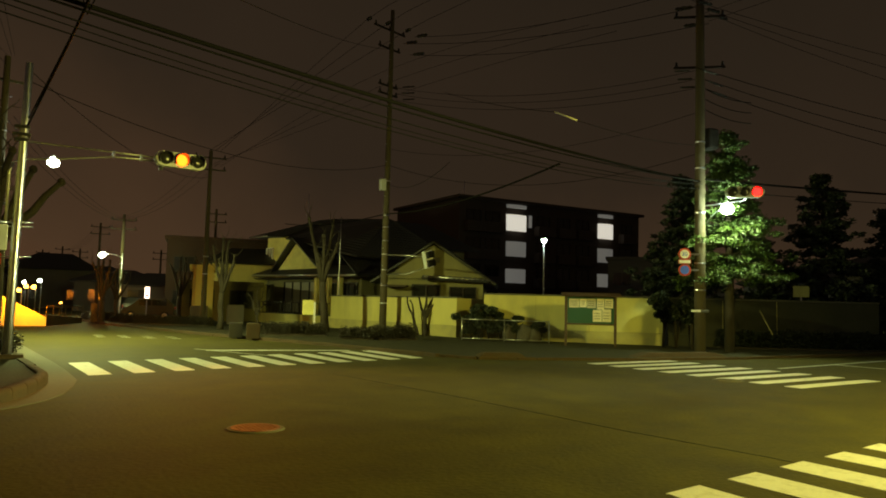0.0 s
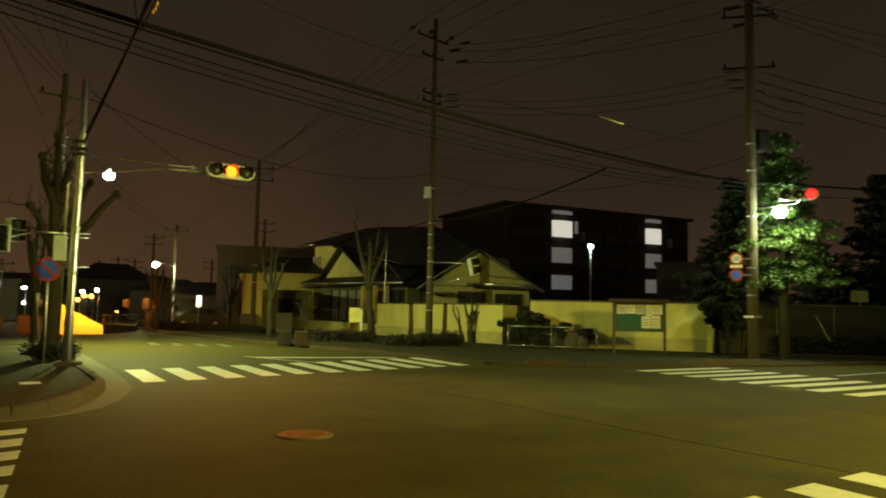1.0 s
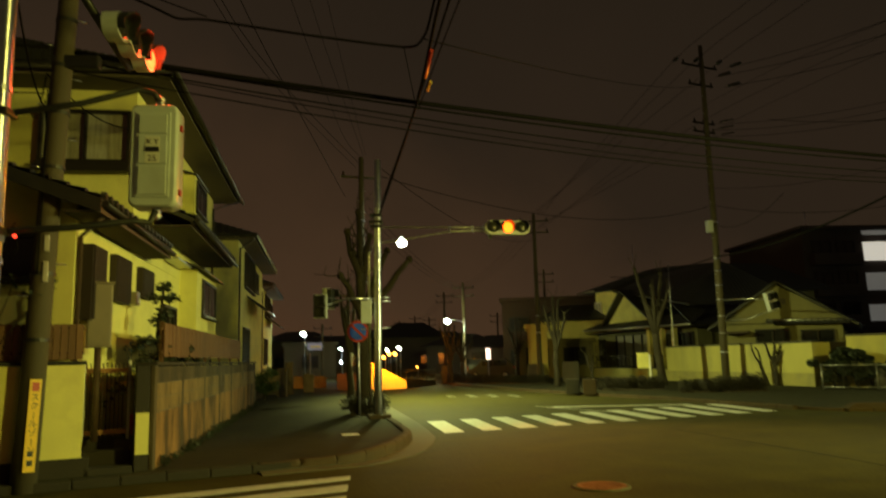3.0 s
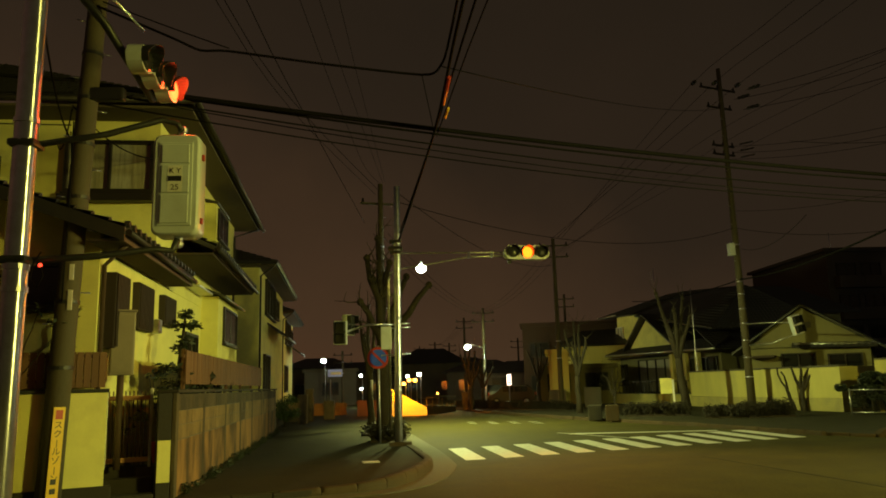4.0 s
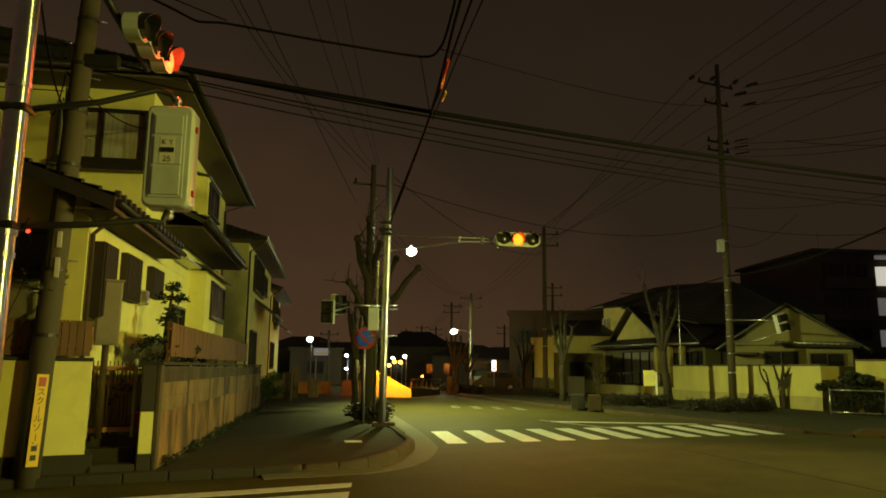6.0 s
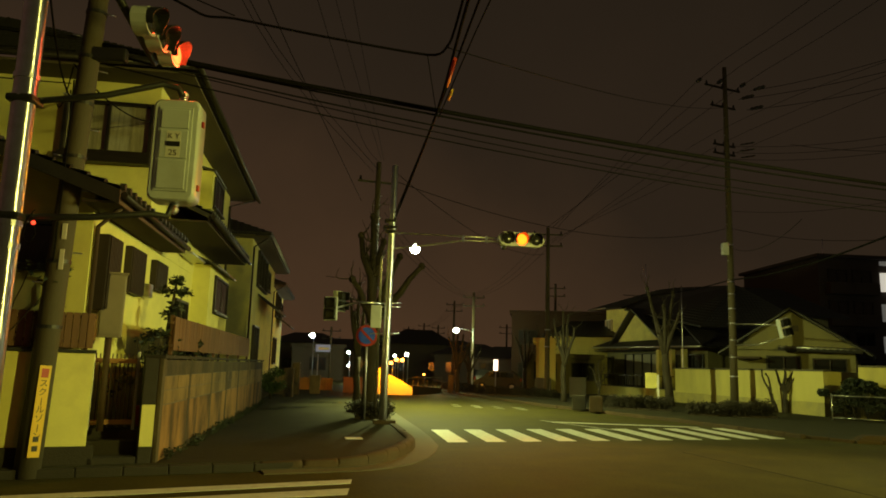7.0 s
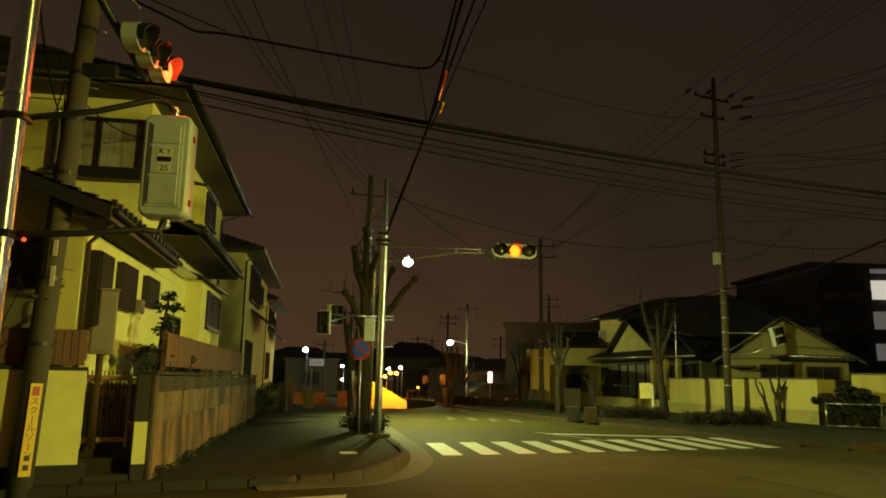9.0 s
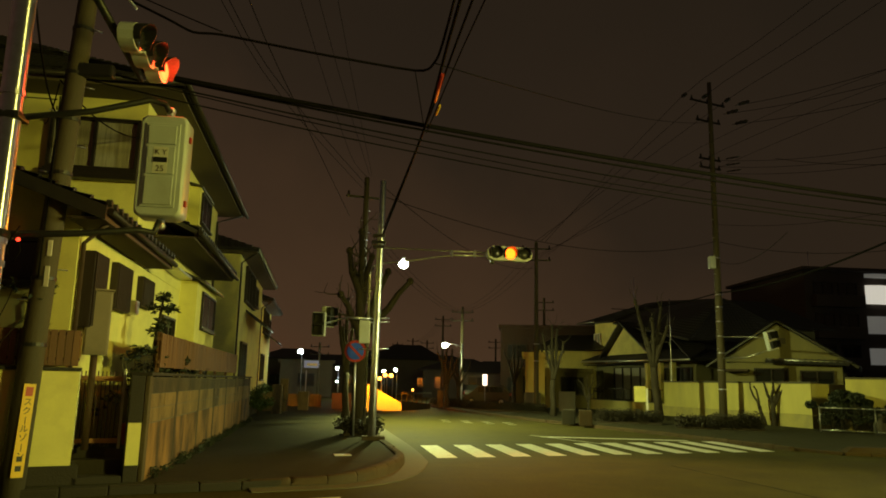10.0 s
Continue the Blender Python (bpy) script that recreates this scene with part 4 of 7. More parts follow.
part("label_plate", boxm((-0.07, -0.0965, -0.09), (0.07, -0.0935, 0.18)), WHITE, cab)
lettering("K Y", pose(0, -0.098, 0.125, 90), 0.075, WOOD, cab)
lettering("25", pose(0, -0.098, -0.045, 90), 0.085, WOOD, cab)

red_mid = polar(17.75, 8.05, 4.85) - Vector((0.02, 0.37, 0))
signal_head("traffic_signal", Matrix.Translation(red_mid) @ pose(0, 0, 0, 0, 0, 88) @ Matrix.Diagonal((0.94, 0.74, 0.76, 1)), 2, RED_NEAR, "grey level traffic signal flashing red, seen from its side", lobed=True)
bulb("signal_red_light", polar(17.75, 8.05, 4.85) + Vector((0.22, 0.04, -0.06)), 18, (1.0, 0.07, 0.015), 0.1)

# small red marker lamp on a wire loop at the lower arm
mark = polar(25.45, 7.35, height(8.88, 7.35)) - NEAR
tube_part("marker_wire", [mark + Vector((0.0, 0.0, 0.12)), mark + Vector((-0.06, 0, 0.02)), mark + Vector((-0.08, 0, -0.12)), mark + Vector((-0.02, 0, -0.2)), mark + Vector((0.03, 0, -0.1)), mark], 0.006, CABLE, near, 6)
bm = bmesh.new()
ball(bm, mark, 0.018, 1, 1, 10, 8)
part("marker_lamp", bm, TAIL_ON, near, "tiny glowing red marker lamp")

# concrete utility pole beside the entrance
WOODP = (-4.70, 10.5, 0.0)
util = pole("utility_pole", WOODP, 12.0, 0.165, 0.11, CONCRETE, "weathered concrete utility pole with a yellow warning strip", (2.0, 2.9, 4.15, 4.4, 5.2, 5.9, 6.6, 8.5), steps=True, band_mat=BLACK, lean=(0.42, 0.05))
for z, h in ((3.2, 0.22), (2.78, 0.28)):
    part("number_tag", boxm((0.17, -0.15, z), (0.23, -0.135, z + h), 0.003), WHITE, util)
strip = thing("warning_strip", "yellow vertical warning strip with black lettering on the pole", "sign", Matrix.Translation(WOODP) @ pose(0.105, -0.142, -0.14, 0, 1.8, 42))
part("plate", boxm((-0.075, -0.012, 0.42), (0.075, 0.0, 1.62), 0.004), YELLOW, strip)
part("red_mark", boxm((-0.045, -0.016, 1.46), (0.045, -0.0125, 1.58), 0.001), RED, strip)
for i, ch in enumerate("スク|ルゾ|ン"):
    lettering(ch, pose(0.0, -0.0145, 1.38 - i * 0.115, 90), 0.11, BLACK, strip)
for i in range(2):
    part("letter_bar", boxm((-0.035, -0.0155, 0.50 + i * 0.12), (0.035, -0.0125, 0.57 + i * 0.12)), BLACK, strip)
tube_part("cable_drop", [(0.1, -0.15, 5.5), (0.14, -0.22, 4.2), (0.12, -0.2, 3.3), (0.1, -0.16, 2.9)], 0.012, CABLE, util)

# corner signal pole with amber signal
SP = polar(0.12, 19.55)
sp = pole("signal_pole", (SP.x, SP.y, 0.13), 7.0, 0.105, 0.085, STEEL, "shiny galvanised signal pole standing on the pavement corner", (2.3, 3.4, 4.4, 5.2, 5.45), category="signal pole", lean=(0.06, 0))
part("base", boxm((-0.24, -0.24, -0.02), (0.34, 0.24, 0.10), 0.02), KERB, sp)
hub = polar(-10.18, 19.85, 5.1)
FOOT = Vector((SP.x, SP.y, 0.13))
for rail in (((-0.2, 5.15), (-5.66, 5.145), (-8.9, 5.12)), ((-0.2, 4.72), (-2.55, 4.845), (-5.66, 5.03), (-8.9, 5.04))):
    tube_part("arm", [polar(az, 19.55 - 0.029 * az, z) - FOOT for az, z in rail], 0.021, SILVER, sp)
for az in (-5.66, -7.5):
    p = polar(az, 19.55 - 0.029 * az, 5.085) - FOOT
    part("arm_spacer", boxm((p.x - 0.03, p.y - 0.025, p.z - 0.09), (p.x + 0.03, p.y + 0.025, p.z + 0.09), 0.006), STEEL, sp)
p = polar(-8.85, 19.8, 5.0) - FOOT
part("hanger", boxm((p.x - 0.05, p.y - 0.06, p.z - 0.18), (p.x + 0.05, p.y + 0.06, p.z + 0.15), 0.02), BLACK, sp)
amber = signal_head("traffic_signal", Matrix.Translation(hub) @ pose(0, 0, 0, 0, 0, 8), 1, AMBER_ON, "grey level traffic signal flashing amber on a long arm")
beam("signal_amber_light", hub + Vector((0.03, -0.32, -0.02)), (5.0, 3.0, 0.0), 850, (1.0, 0.25, 0.004), 140, 0.12, 0.8)
ped_signal(Matrix.Translation(polar(4.45, 19.6, height(4.17, 19.6))) @ pose(0, 0, 0, 0, 0, -8) @ Matrix.Diagonal((0.78, 0.9, 0.82, 1)), "black two-lens pedestrian signal, dark, on a thin arm")
ped_signal(Matrix.Translation(polar(3.75, 19.9, height(4.75, 19.9))) @ pose(0, 0, 0, 0, 0, 48) @ Matrix.Diagonal((0.78, 0.9, 0.72, 1)), "black pedestrian signal turned to the side street")
tube_part("pedestrian_arm", [(-0.05, 0, 3.1), (-0.75, 0.0, 3.12), (-1.3, -0.02, 2.95)], 0.025, STEEL, sp)
part("junction_box", boxm((-0.42, -0.12, 2.45), (-0.14, 0.1, 3.05), 0.02), CABINET, sp)
tube_part("conduit", [(-0.2, 0.14, 0.4), (-0.2, 0.14, 4.3), (-0.12, 0.14, 4.5)], 0.035, SILVER, sp)
for z in (2.3, 3.0, 3.1):
    tube_part("bracket", [(-0.42, 0, z), (0.36, 0, z + 0.03)], 0.015, STEEL, sp)
for z, r in ((5.0, 0.15), (5.12, 0.19), (5.3, 0.16)):
    part("clamp", boxm((-r, -r, z), (r, r, z + 0.07), 0.03), BLACK, sp)

NP = polar(1.25, 29.4)
npole = pole("utility_pole", (NP.x, NP.y, 0.13), height(15.6, 29.4), 0.17, 0.10, CONCRETE, "slim concrete utility pole behind the street tree", (3.5, 5.6, 7.2), steps=True)
crossarm(npole, 8.9, 0.8, 15)
lamp_head("street_lamp", LAMP_N, (NP.x + 0.1, NP.y - 0.1, 6.0), LAMP_ON, "lit street lamp on a bent bracket", 0.20)
tube_part("lamp_conduit", [(0.3, -0.3, 0.6), (0.3, -0.3, 4.4), (0.15, -0.1, 4.6)], 0.04, SILVER, npole)

NS = polar(1.5, 20.75)
sign = thing("no_parking_sign", "round blue and red no-parking sign on a steel post", "road sign", Matrix.Translation((NS.x, NS.y, 0.13)))
tube_part("post", [(0, 0, 0), (-0.03, 0, 2.62)], 0.033, STEEL, sign)
sz = height(2.2, 20.75) - 0.13
for r, y, mat in ((0.30, -0.04, RED), (0.232, -0.052, BLUE)):
    bm = bmesh.new()
    bmesh.ops.create_cone(bm, cap_ends=True, segments=32, radius1=r, radius2=r, depth=0.008, matrix=Matrix.Translation((-0.03, y, sz)) @ pose(0, 0, 0, 90, 0, 0))
    part("disc", bm, mat, sign)
part("bar", boxm((-0.25, -0.004, -0.032), (0.25, 0.004, 0.032), 0, Matrix.Translation((-0.03, -0.060, sz)) @ pose(0, 0, 0, 0, 45, 0)), RED, sign)

# mid-street pole on the far side with a pedestrian signal
MP = polar(-25.66, 37.9)
mp = pole("utility_pole", (MP.x, MP.y, 0.07), 17.0, 0.19, 0.10, CONCRETE, "tall concrete utility pole with steel bands before the garden wall", (1.6, 2.5, 3.3, 4.1, 4.8, 5.5, 6.1, 7.9), steps=True)
for z, half in ((15.9, 1.15), (14.9, 0.8), (12.9, 0.7), (12.45, 0.7)):
    crossarm(mp, z, half, 20)
part("terminal_box", boxm((-0.42, -0.22, 7.3), (-0.14, 0.1, 7.9), 0.03), CABINET, mp)
tube_part("pedestrian_arm", [(0, 0, 4.0), (0.6, -1.2, 3.95), (1.12, -2.3, 3.85)], 0.035, SILVER, mp)
tube_part("pedestrian_arm", [(0, 0, 3.0), (0.6, -1.2, 3.0), (1.12, -2.3, 3.3)], 0.03, SILVER, mp)
ped_signal(Matrix.Translation(polar(-29.05, 36.3, height(3.45, 36.3))) @ Matrix.Diagonal((1.15, 1.15, 1.15, 1)) @ pose(0, 0, 0, 0, -14, 12), "pedestrian signal with pale housing and black visors", WHITE)

# east corner pole with street lamp, round signs and the red signal
EP = polar(-49.48, 29.2)
ep = pole("utility_pole", (EP.x, EP.y, 0.07), 16.0, 0.21, 0.14, CONCRETE, "thick concrete utility pole at the east corner", (2.4, 3.4, 5.3, 7.0, 8.0), steps=False)
for z in (12.9, 13.7, 10.9):
    crossarm(ep, z, 0.95, -40)
part("transformer", boxm((0.2, -0.3, 7.7), (0.72, 0.26, 8.5), 0.08), BLACK, ep, "grey pole transformer")
part("sleeve", boxm((-0.225, -0.225, 1.5), (0.225, 0.225, 1.6), 0.02), SILVER, ep)
lamp_head("street_lamp", LAMP_E, (EP.x + 0.15, EP.y - 0.2, 4.95), LAMP_EAST, "lit street lamp on the corner pole", 0.23)
far_red = polar(-53.37, 27.6, height(8.6, 27.6))
signal_head("traffic_signal", Matrix.Translation(far_red) @ pose(0, 0, 0, 0, 0, -48) @ Matrix.Translation((-0.4, 0, 0)), 2, RED_ON, "level traffic signal flashing red across the junction")
tube_part("signal_arm", [(0.1, 0, 5.5), (0.9, -1.2, 5.65), (far_red.x - EP.x, far_red.y - EP.y + 0.25, far_red.z - 0.1)], 0.03, STEEL, ep)
for k, (el, mat, inner) in enumerate(((4.17, RED, WHITE), (3.0, RED, BLUE))):
    c = polar(-48.41, 28.9, height(el, 28.9))
    s = thing("round_sign", "round road sign with a red rim on the corner pole", "road sign", Matrix.Translation(c) @ pose(0, 0, 0, 0, 0, -46), group="round signs")
    for r, y, mt in ((0.23, 0.0, mat), (0.165, -0.012, inner)):
        bm = bmesh.new()
        bmesh.ops.create_cone(bm, cap_ends=True, segments=28, radius1=r, radius2=r, depth=0.008, matrix=Matrix.Translation((0, y, 0)) @ pose(0, 0, 0, 90, 0, 0))
        part("disc", bm, mt, s)
    if k == 0:
        lettering("30", pose(0, -0.02, 0, 90), 0.21, BLUE, s)
    part("bracket", boxm((0.1, 0.0, -0.03), (0.5, 0.04, 0.03)), STEEL, s)
s = thing("supplementary_plate", "small white plate with a red rim under the sign", "road sign", Matrix.Translation(polar(-48.41, 28.9, height(3.62, 28.9))) @ pose(0, 0, 0, 0, 0, -46))
part("plate", boxm((-0.23, -0.006, -0.08), (0.23, 0.006, 0.08), 0.004), RED, s)
part("face", boxm((-0.20, -0.012, -0.055), (0.20, -0.007, 0.055)), WHITE, s)

# lamps beyond the right edge of the view: the near corner's, and the added floodlight
for at, text in ((FILL_S, "added unseen lamp over the side road"), (LAMP_C, "lit street lamp at the near corner")):
    pole("lamp_pole", (at.x + 0.9, at.y - 0.3, 0.0), at.z + 1.2, 0.13, 0.1, CONCRETE, "unseen concrete lamp pole beside the road", category="lamp pole")
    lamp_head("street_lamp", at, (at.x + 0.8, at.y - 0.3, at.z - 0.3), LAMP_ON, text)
# ---- eastern side: garden walls, houses, fence, notice board ----
UR, NR = Vector((-0.167, 0.986, 0)), Vector((0.986, 0.167, 0))
EASTLOT = Matrix(((NR.x, UR.x, 0, 0), (NR.y, UR.y, 0, 0), (0, 0, 1, 0), (0, 0, 0, 1)))

w1 = thing("wall_street", "pale yellow painted garden wall with a darker plinth", "wall", EASTLOT, kind="structure")
part("body", boxm((23.0, 26.5, 0.62), (23.2, 37.9, 1.92), 0.01), WALLPAINT, w1)
part("body", boxm((23.2, 26.5, 0.62), (25.4, 26.7, 1.92), 0.01), WALLPAINT, w1)
part("plinth", boxm((22.96, 26.46, 0.0), (23.22, 37.94, 0.615), 0.01), WALLBASE, w1)
part("plinth", boxm((23.22, 26.46, 0.0), (25.4, 26.72, 0.615), 0.01), WALLBASE, w1)
part("coping", boxm((22.93, 26.43, 1.925), (23.27, 37.97, 1.99), 0.01), DARKWALL, w1)
w0 = thing("wall_low", "low pale garden wall with a dark rail above", "wall", EASTLOT, kind="structure")
part("body", boxm((23.0, 37.95, 0.0), (23.2, 50.5, 0.72), 0.01), WALLPAINT, w0)
part("coping", boxm((22.96, 37.99, 0.725), (23.24, 50.5, 0.78), 0.01), DARKWALL, w0)
for i in range(24):
    part("bar", boxm((23.07, 38.4 + i * 0.5, 0.78), (23.10, 38.44 + i * 0.5, 1.45)), FRAME, w0)
part("rail", boxm((23.06, 38.2, 1.45), (23.12, 50.3, 1.5), 0.006), FRAME, w0)

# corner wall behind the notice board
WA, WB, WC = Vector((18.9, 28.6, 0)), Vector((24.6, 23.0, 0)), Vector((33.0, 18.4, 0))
for a, b, mat, base, nm in ((WA, WB, WALLPAINT, WALLBASE, "wall_corner"), (WB + (WC - WB).normalized() * 0.21, WC, SHADEWALL, SHADEWALL, "wall_side")):
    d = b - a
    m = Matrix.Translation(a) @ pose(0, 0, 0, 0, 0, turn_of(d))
    w = thing(nm, "pale painted garden wall with a plinth, running to the corner" if mat is WALLPAINT else "grey garden wall coloured dark for the shade under the trees", "wall", m, kind="structure")
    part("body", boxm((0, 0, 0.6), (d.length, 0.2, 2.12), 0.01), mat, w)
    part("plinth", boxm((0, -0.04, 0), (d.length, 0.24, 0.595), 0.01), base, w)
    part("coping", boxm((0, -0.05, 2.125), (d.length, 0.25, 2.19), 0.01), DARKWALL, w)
    n = int(d.length / 2.4)
    for i in range(1, n):
        part("joint", boxm((i * 2.4 - 0.012, -0.008, 0.6), (i * 2.4 + 0.012, -0.001, 2.1)), WALLBASE, w)

# metal mesh fence
FA, FB, FC = polar(-31.79, 32.8), polar(-35.07, 32.5), polar(-38.49, 32.2)
mesh_fence = thing("mesh_fence", "low galvanised mesh fence across the garden entrance", "fence", Matrix.Translation((0, 0, 0.07)))
for a, b in ((FA, FB), (FB, FC)):
    for z in (0.08, 0.92):
        tube_part("rail", [a + Vector((0, 0, z)), b + Vector((0, 0, z))], 0.02, SILVER, mesh_fence)
    for p in (a, b):
        tube_part("post", [p + Vector((0, 0, 0)), p + Vector((0, 0, 0.98))], 0.028, SILVER, mesh_fence)
    bm = bmesh.new()
    for i in range(1, 24):
        p = a.lerp(b, i / 24)
        rod(bm, p + Vector((0, 0, 0.08)), p + Vector((0, 0, 0.92)), 0.004, sides=4)
    for i in range(1, 8):
        z = 0.08 + 0.84 * i / 8
        rod(bm, a + Vector((0, 0, z)), b + Vector((0, 0, z)), 0.003, sides=4)
    tagged(part("wire_mesh", bm, STEP, mesh_fence), kind="stuff")

# notice board
NB0, NB1 = polar(-39.75, 30.6), polar(-43.43, 30.9)
d = NB1 - NB0
nb = thing("notice_board", "roofed wooden notice board with green felt and pinned papers", "notice board", Matrix.Translation((NB0.x, NB0.y, 0.07)) @ pose(0, 0, 0, 0, 0, turn_of(d)))
L = d.length
for x in (0.0, L):
    part("post", boxm((x - 0.05, -0.05, 0.0), (x + 0.05, 0.05, 2.1), 0.008), WOOD, nb)
part("felt_panel", boxm((0.06, -0.02, 0.92), (L - 0.06, 0.02, 2.0)), GREENBOARD, nb, "dark green felt panel")
for z in (0.86, 1.98):
    part("frame_rail", boxm((0.05, -0.045, z), (L - 0.05, 0.045, z + 0.07), 0.006), WOOD, nb)
bm = bmesh.new()
slab(bm, [(-0.2, -0.25, 2.06), (L + 0.2, -0.25, 2.06), (L + 0.2, 0.1, 2.18), (-0.2, 0.1, 2.18)], 0.04)
part("roof", bm, WOOD, nb)
sheets = [(0.12, 1.56, 0.42, 0.36), (0.56, 1.58, 0.28, 0.34), (0.86, 1.55, 0.36, 0.38), (1.26, 1.5, 0.3, 0.44), (1.58, 1.56, 0.34, 0.38), (1.1, 1.0, 0.36, 0.48), (1.48, 1.0, 0.36, 0.52)]
for x, z, w, h in sheets:
    ob = part("paper", boxm((x * L / 2.02, -0.03, z), ((x + w) * L / 2.02, -0.024, z + h)), PAPER, nb)
    for k in range(3):
        part("text_bar", boxm((x * L / 2.02 + 0.04, -0.033, z + h * (0.25 + 0.22 * k)), ((x + w * 0.8) * L / 2.02, -0.0305, z + h * (0.25 + 0.22 * k) + 0.02)), DARKWALL, ob)

# houses behind the wall; local x: away from the street, local y: along it
h1 = thing("garden_house", "cream house with street gable, tiled roofs and deep eaves", "house", EASTLOT)
C = 26.5
# darker tan puts the shade under the deep eaves into the lower wall
part("ground_floor_wall", boxm((C, 40.0, 0.0), (C + 9, 55.8, 3.3)), GARDENWALL, h1)
# brighter render stands for lamp light on the upper wall
part("upper_floor_wall", boxm((C + 0.6, 50.9, 3.3), (C + 8, 54.7, 6.55)), RENDERED, h1)
bm = bmesh.new()
slab(bm, [(C - 0.06, 51.1, 3.9), (C - 0.06, 48.2, 6.0), (C - 0.06, 44.6, 3.9)], 0.16)
part("gable_wall", bm, RENDERED, h1)
tiled_roof("gable_roof_north", h1, (C + 5, 51.7, 3.62), (C - 0.7, 51.7, 3.62), (C + 5, 48.25, 6.2), (C - 0.7, 48.25, 6.2), rows_max=14)
tiled_roof("gable_roof_south", h1, (C - 0.7, 43.8, 3.55), (C + 5, 43.8, 3.55), (C - 0.7, 48.25, 6.2), (C + 5, 48.25, 6.2), rows_max=14)
tiled_roof("upper_roof_street", h1, (C - 0.3, 56.0, 6.62), (C - 0.3, 50.4, 6.4), (C + 4.2, 52.6, 8.2), (C + 4.2, 50.4, 8.15), rows_max=16)
tiled_roof("upper_roof_south", h1, (C - 0.1, 40.5, 4.6), (C + 8.8, 40.5, 4.6), (C + 4.2, 43.0, 7.6), (C + 4.4, 43.0, 7.6), rows_max=16)
tiled_roof("upper_roof_north", h1, (C + 8.8, 56.0, 6.62), (C - 0.3, 56.0, 6.62), (C + 4.4, 52.6, 8.2), (C + 4.2, 52.6, 8.2), rows_max=16)
tiled_roof("main_roof_street", h1, (C - 0.1, 50.4, 6.3), (C - 0.1, 40.5, 4.6), (C + 4.2, 50.4, 8.15), (C + 4.2, 43.0, 7.6), rows_max=16)
tiled_roof("eave_roof", h1, (C - 1.0, 56.9, 3.55), (C - 1.0, 39.0, 3.35), (C + 0.7, 55.6, 4.2), (C + 0.7, 40.0, 4.1), rows_max=8)
tiled_roof("south_roof", h1, (C - 1.0, 39.0, 3.35), (C + 9.5, 39.0, 3.35), (C + 0.7, 44.5, 5.4), (C + 8, 44.5, 5.4), rows_max=14)
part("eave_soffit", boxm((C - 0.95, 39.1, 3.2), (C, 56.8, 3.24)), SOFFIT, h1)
bm = bmesh.new()
tube(bm, [(C - 1.05, 57.0, 3.5), (C - 1.05, 39.0, 3.3)], 0.06, 8)
part("gutter", bm, SILVER, h1)
bm = bmesh.new()
tube(bm, [(C - 0.35, 56.1, 6.6), (C - 0.35, 53.0, 6.58)], 0.06, 8)
part("gutter", bm, SILVER, h1)
window_unit(h1, facing(C + 0.6, 53.6, 4.6, 180), 1.1, 1.15, 0.14, 2, CURTAIN, WHITE)
window_unit(h1, facing(C, 45.3, 0.7, 180), 5.0, 2.3, 0.14, 4, CURTAIN)
window_unit(h1, facing(C, 52.2, 1.2, 180), 1.6, 1.6, 0.14, 2)
for y in (41.2, 42.6, 44.2):
    part("porch_post", boxm((C - 0.85, y, 0.0), (C - 0.6, y + 0.35, 3.2), 0.01), WALLPAINT, h1)
window_unit(h1, facing(C, 40.3, 0.9, 180), 3.6, 2.0, 0.14, 3)
part("porch_wall", boxm((C - 0.9, 53.8, 0.0), (C - 0.75, 55.6, 3.1), 0.01), RENDERED, h1)

bm = bmesh.new()
rod(bm, (C + 3.5, 53.5, 7.6), (C + 3.5, 53.5, 10.4), 0.025)
for k in range(4):
    rod(bm, (C + 3.2, 53.5 - 0.3, 9.5 + 0.2 * k), (C + 3.2, 53.5 + 0.3, 9.5 + 0.2 * k), 0.008, sides=5)
part("antenna", bm, STEEL, h1)
q = polar(-22.2, 44.6)
fp = pole("flag_pole", (q.x, q.y, 0), 6.7, 0.045, 0.03, SILVER, "slim silver pole standing in the garden", category="pole")

GABLE = polar(-29.5, 41.0)
away = polar(-35.0, 1.0)
h2 = thing("garden_house", "single-storey cream house with a broad gable and tiled roof", "house", Matrix.Translation((GABLE.x, GABLE.y, 0)) @ pose(0, 0, 0, 0, 0, turn_of(away)))
part("wall", boxm((0, -2.75, 0.0), (8, 2.75, 3.0)), GARDENWALL, h2)
bm = bmesh.new()
slab(bm, [(-0.02, 3.0, 3.0), (-0.02, 0.0, 4.92), (-0.02, -3.0, 3.0)], 0.18)
part("gable_wall", bm, GARDENWALL, h2)
tiled_roof("roof_north", h2, (8.5, 3.5, 2.78), (-0.5, 3.5, 2.78), (8.5, 0, 5.08), (-0.5, 0, 5.08), rows_max=16)
tiled_roof("roof_south", h2, (-0.5, -3.5, 2.78), (8.5, -3.5, 2.78), (-0.5, 0, 5.08), (8.5, 0, 5.08), rows_max=16)
bm = bmesh.new()
tube(bm, [(-0.55, -3.2, 2.98), (-0.55, 0.5, 3.12)], 0.05, 8)
part("gutter", bm, SILVER, h2)
tiled_roof("verge_roof", h2, (-0.6, 0.6, 3.02), (-0.6, -3.1, 2.92), (0.0, 0.6, 3.22), (0.0, -3.1, 3.12), rows_max=3)
part("door_hood", boxm((-0.9, 1.4, 2.5), (0, 2.6, 2.62), 0.02), SOFFIT, h2)
window_unit(h2, facing(0, -2.4, 1.5, 180), 1.5, 1.1, 0.14, 2)
window_unit(h2, facing(0, -0.4, 1.2, 180), 1.6, 1.5, 0.14, 2)
part("vent", boxm((-0.23, -0.35, 3.9), (-0.2, 0.0, 4.2), 0.01), DARKWALL, h2)

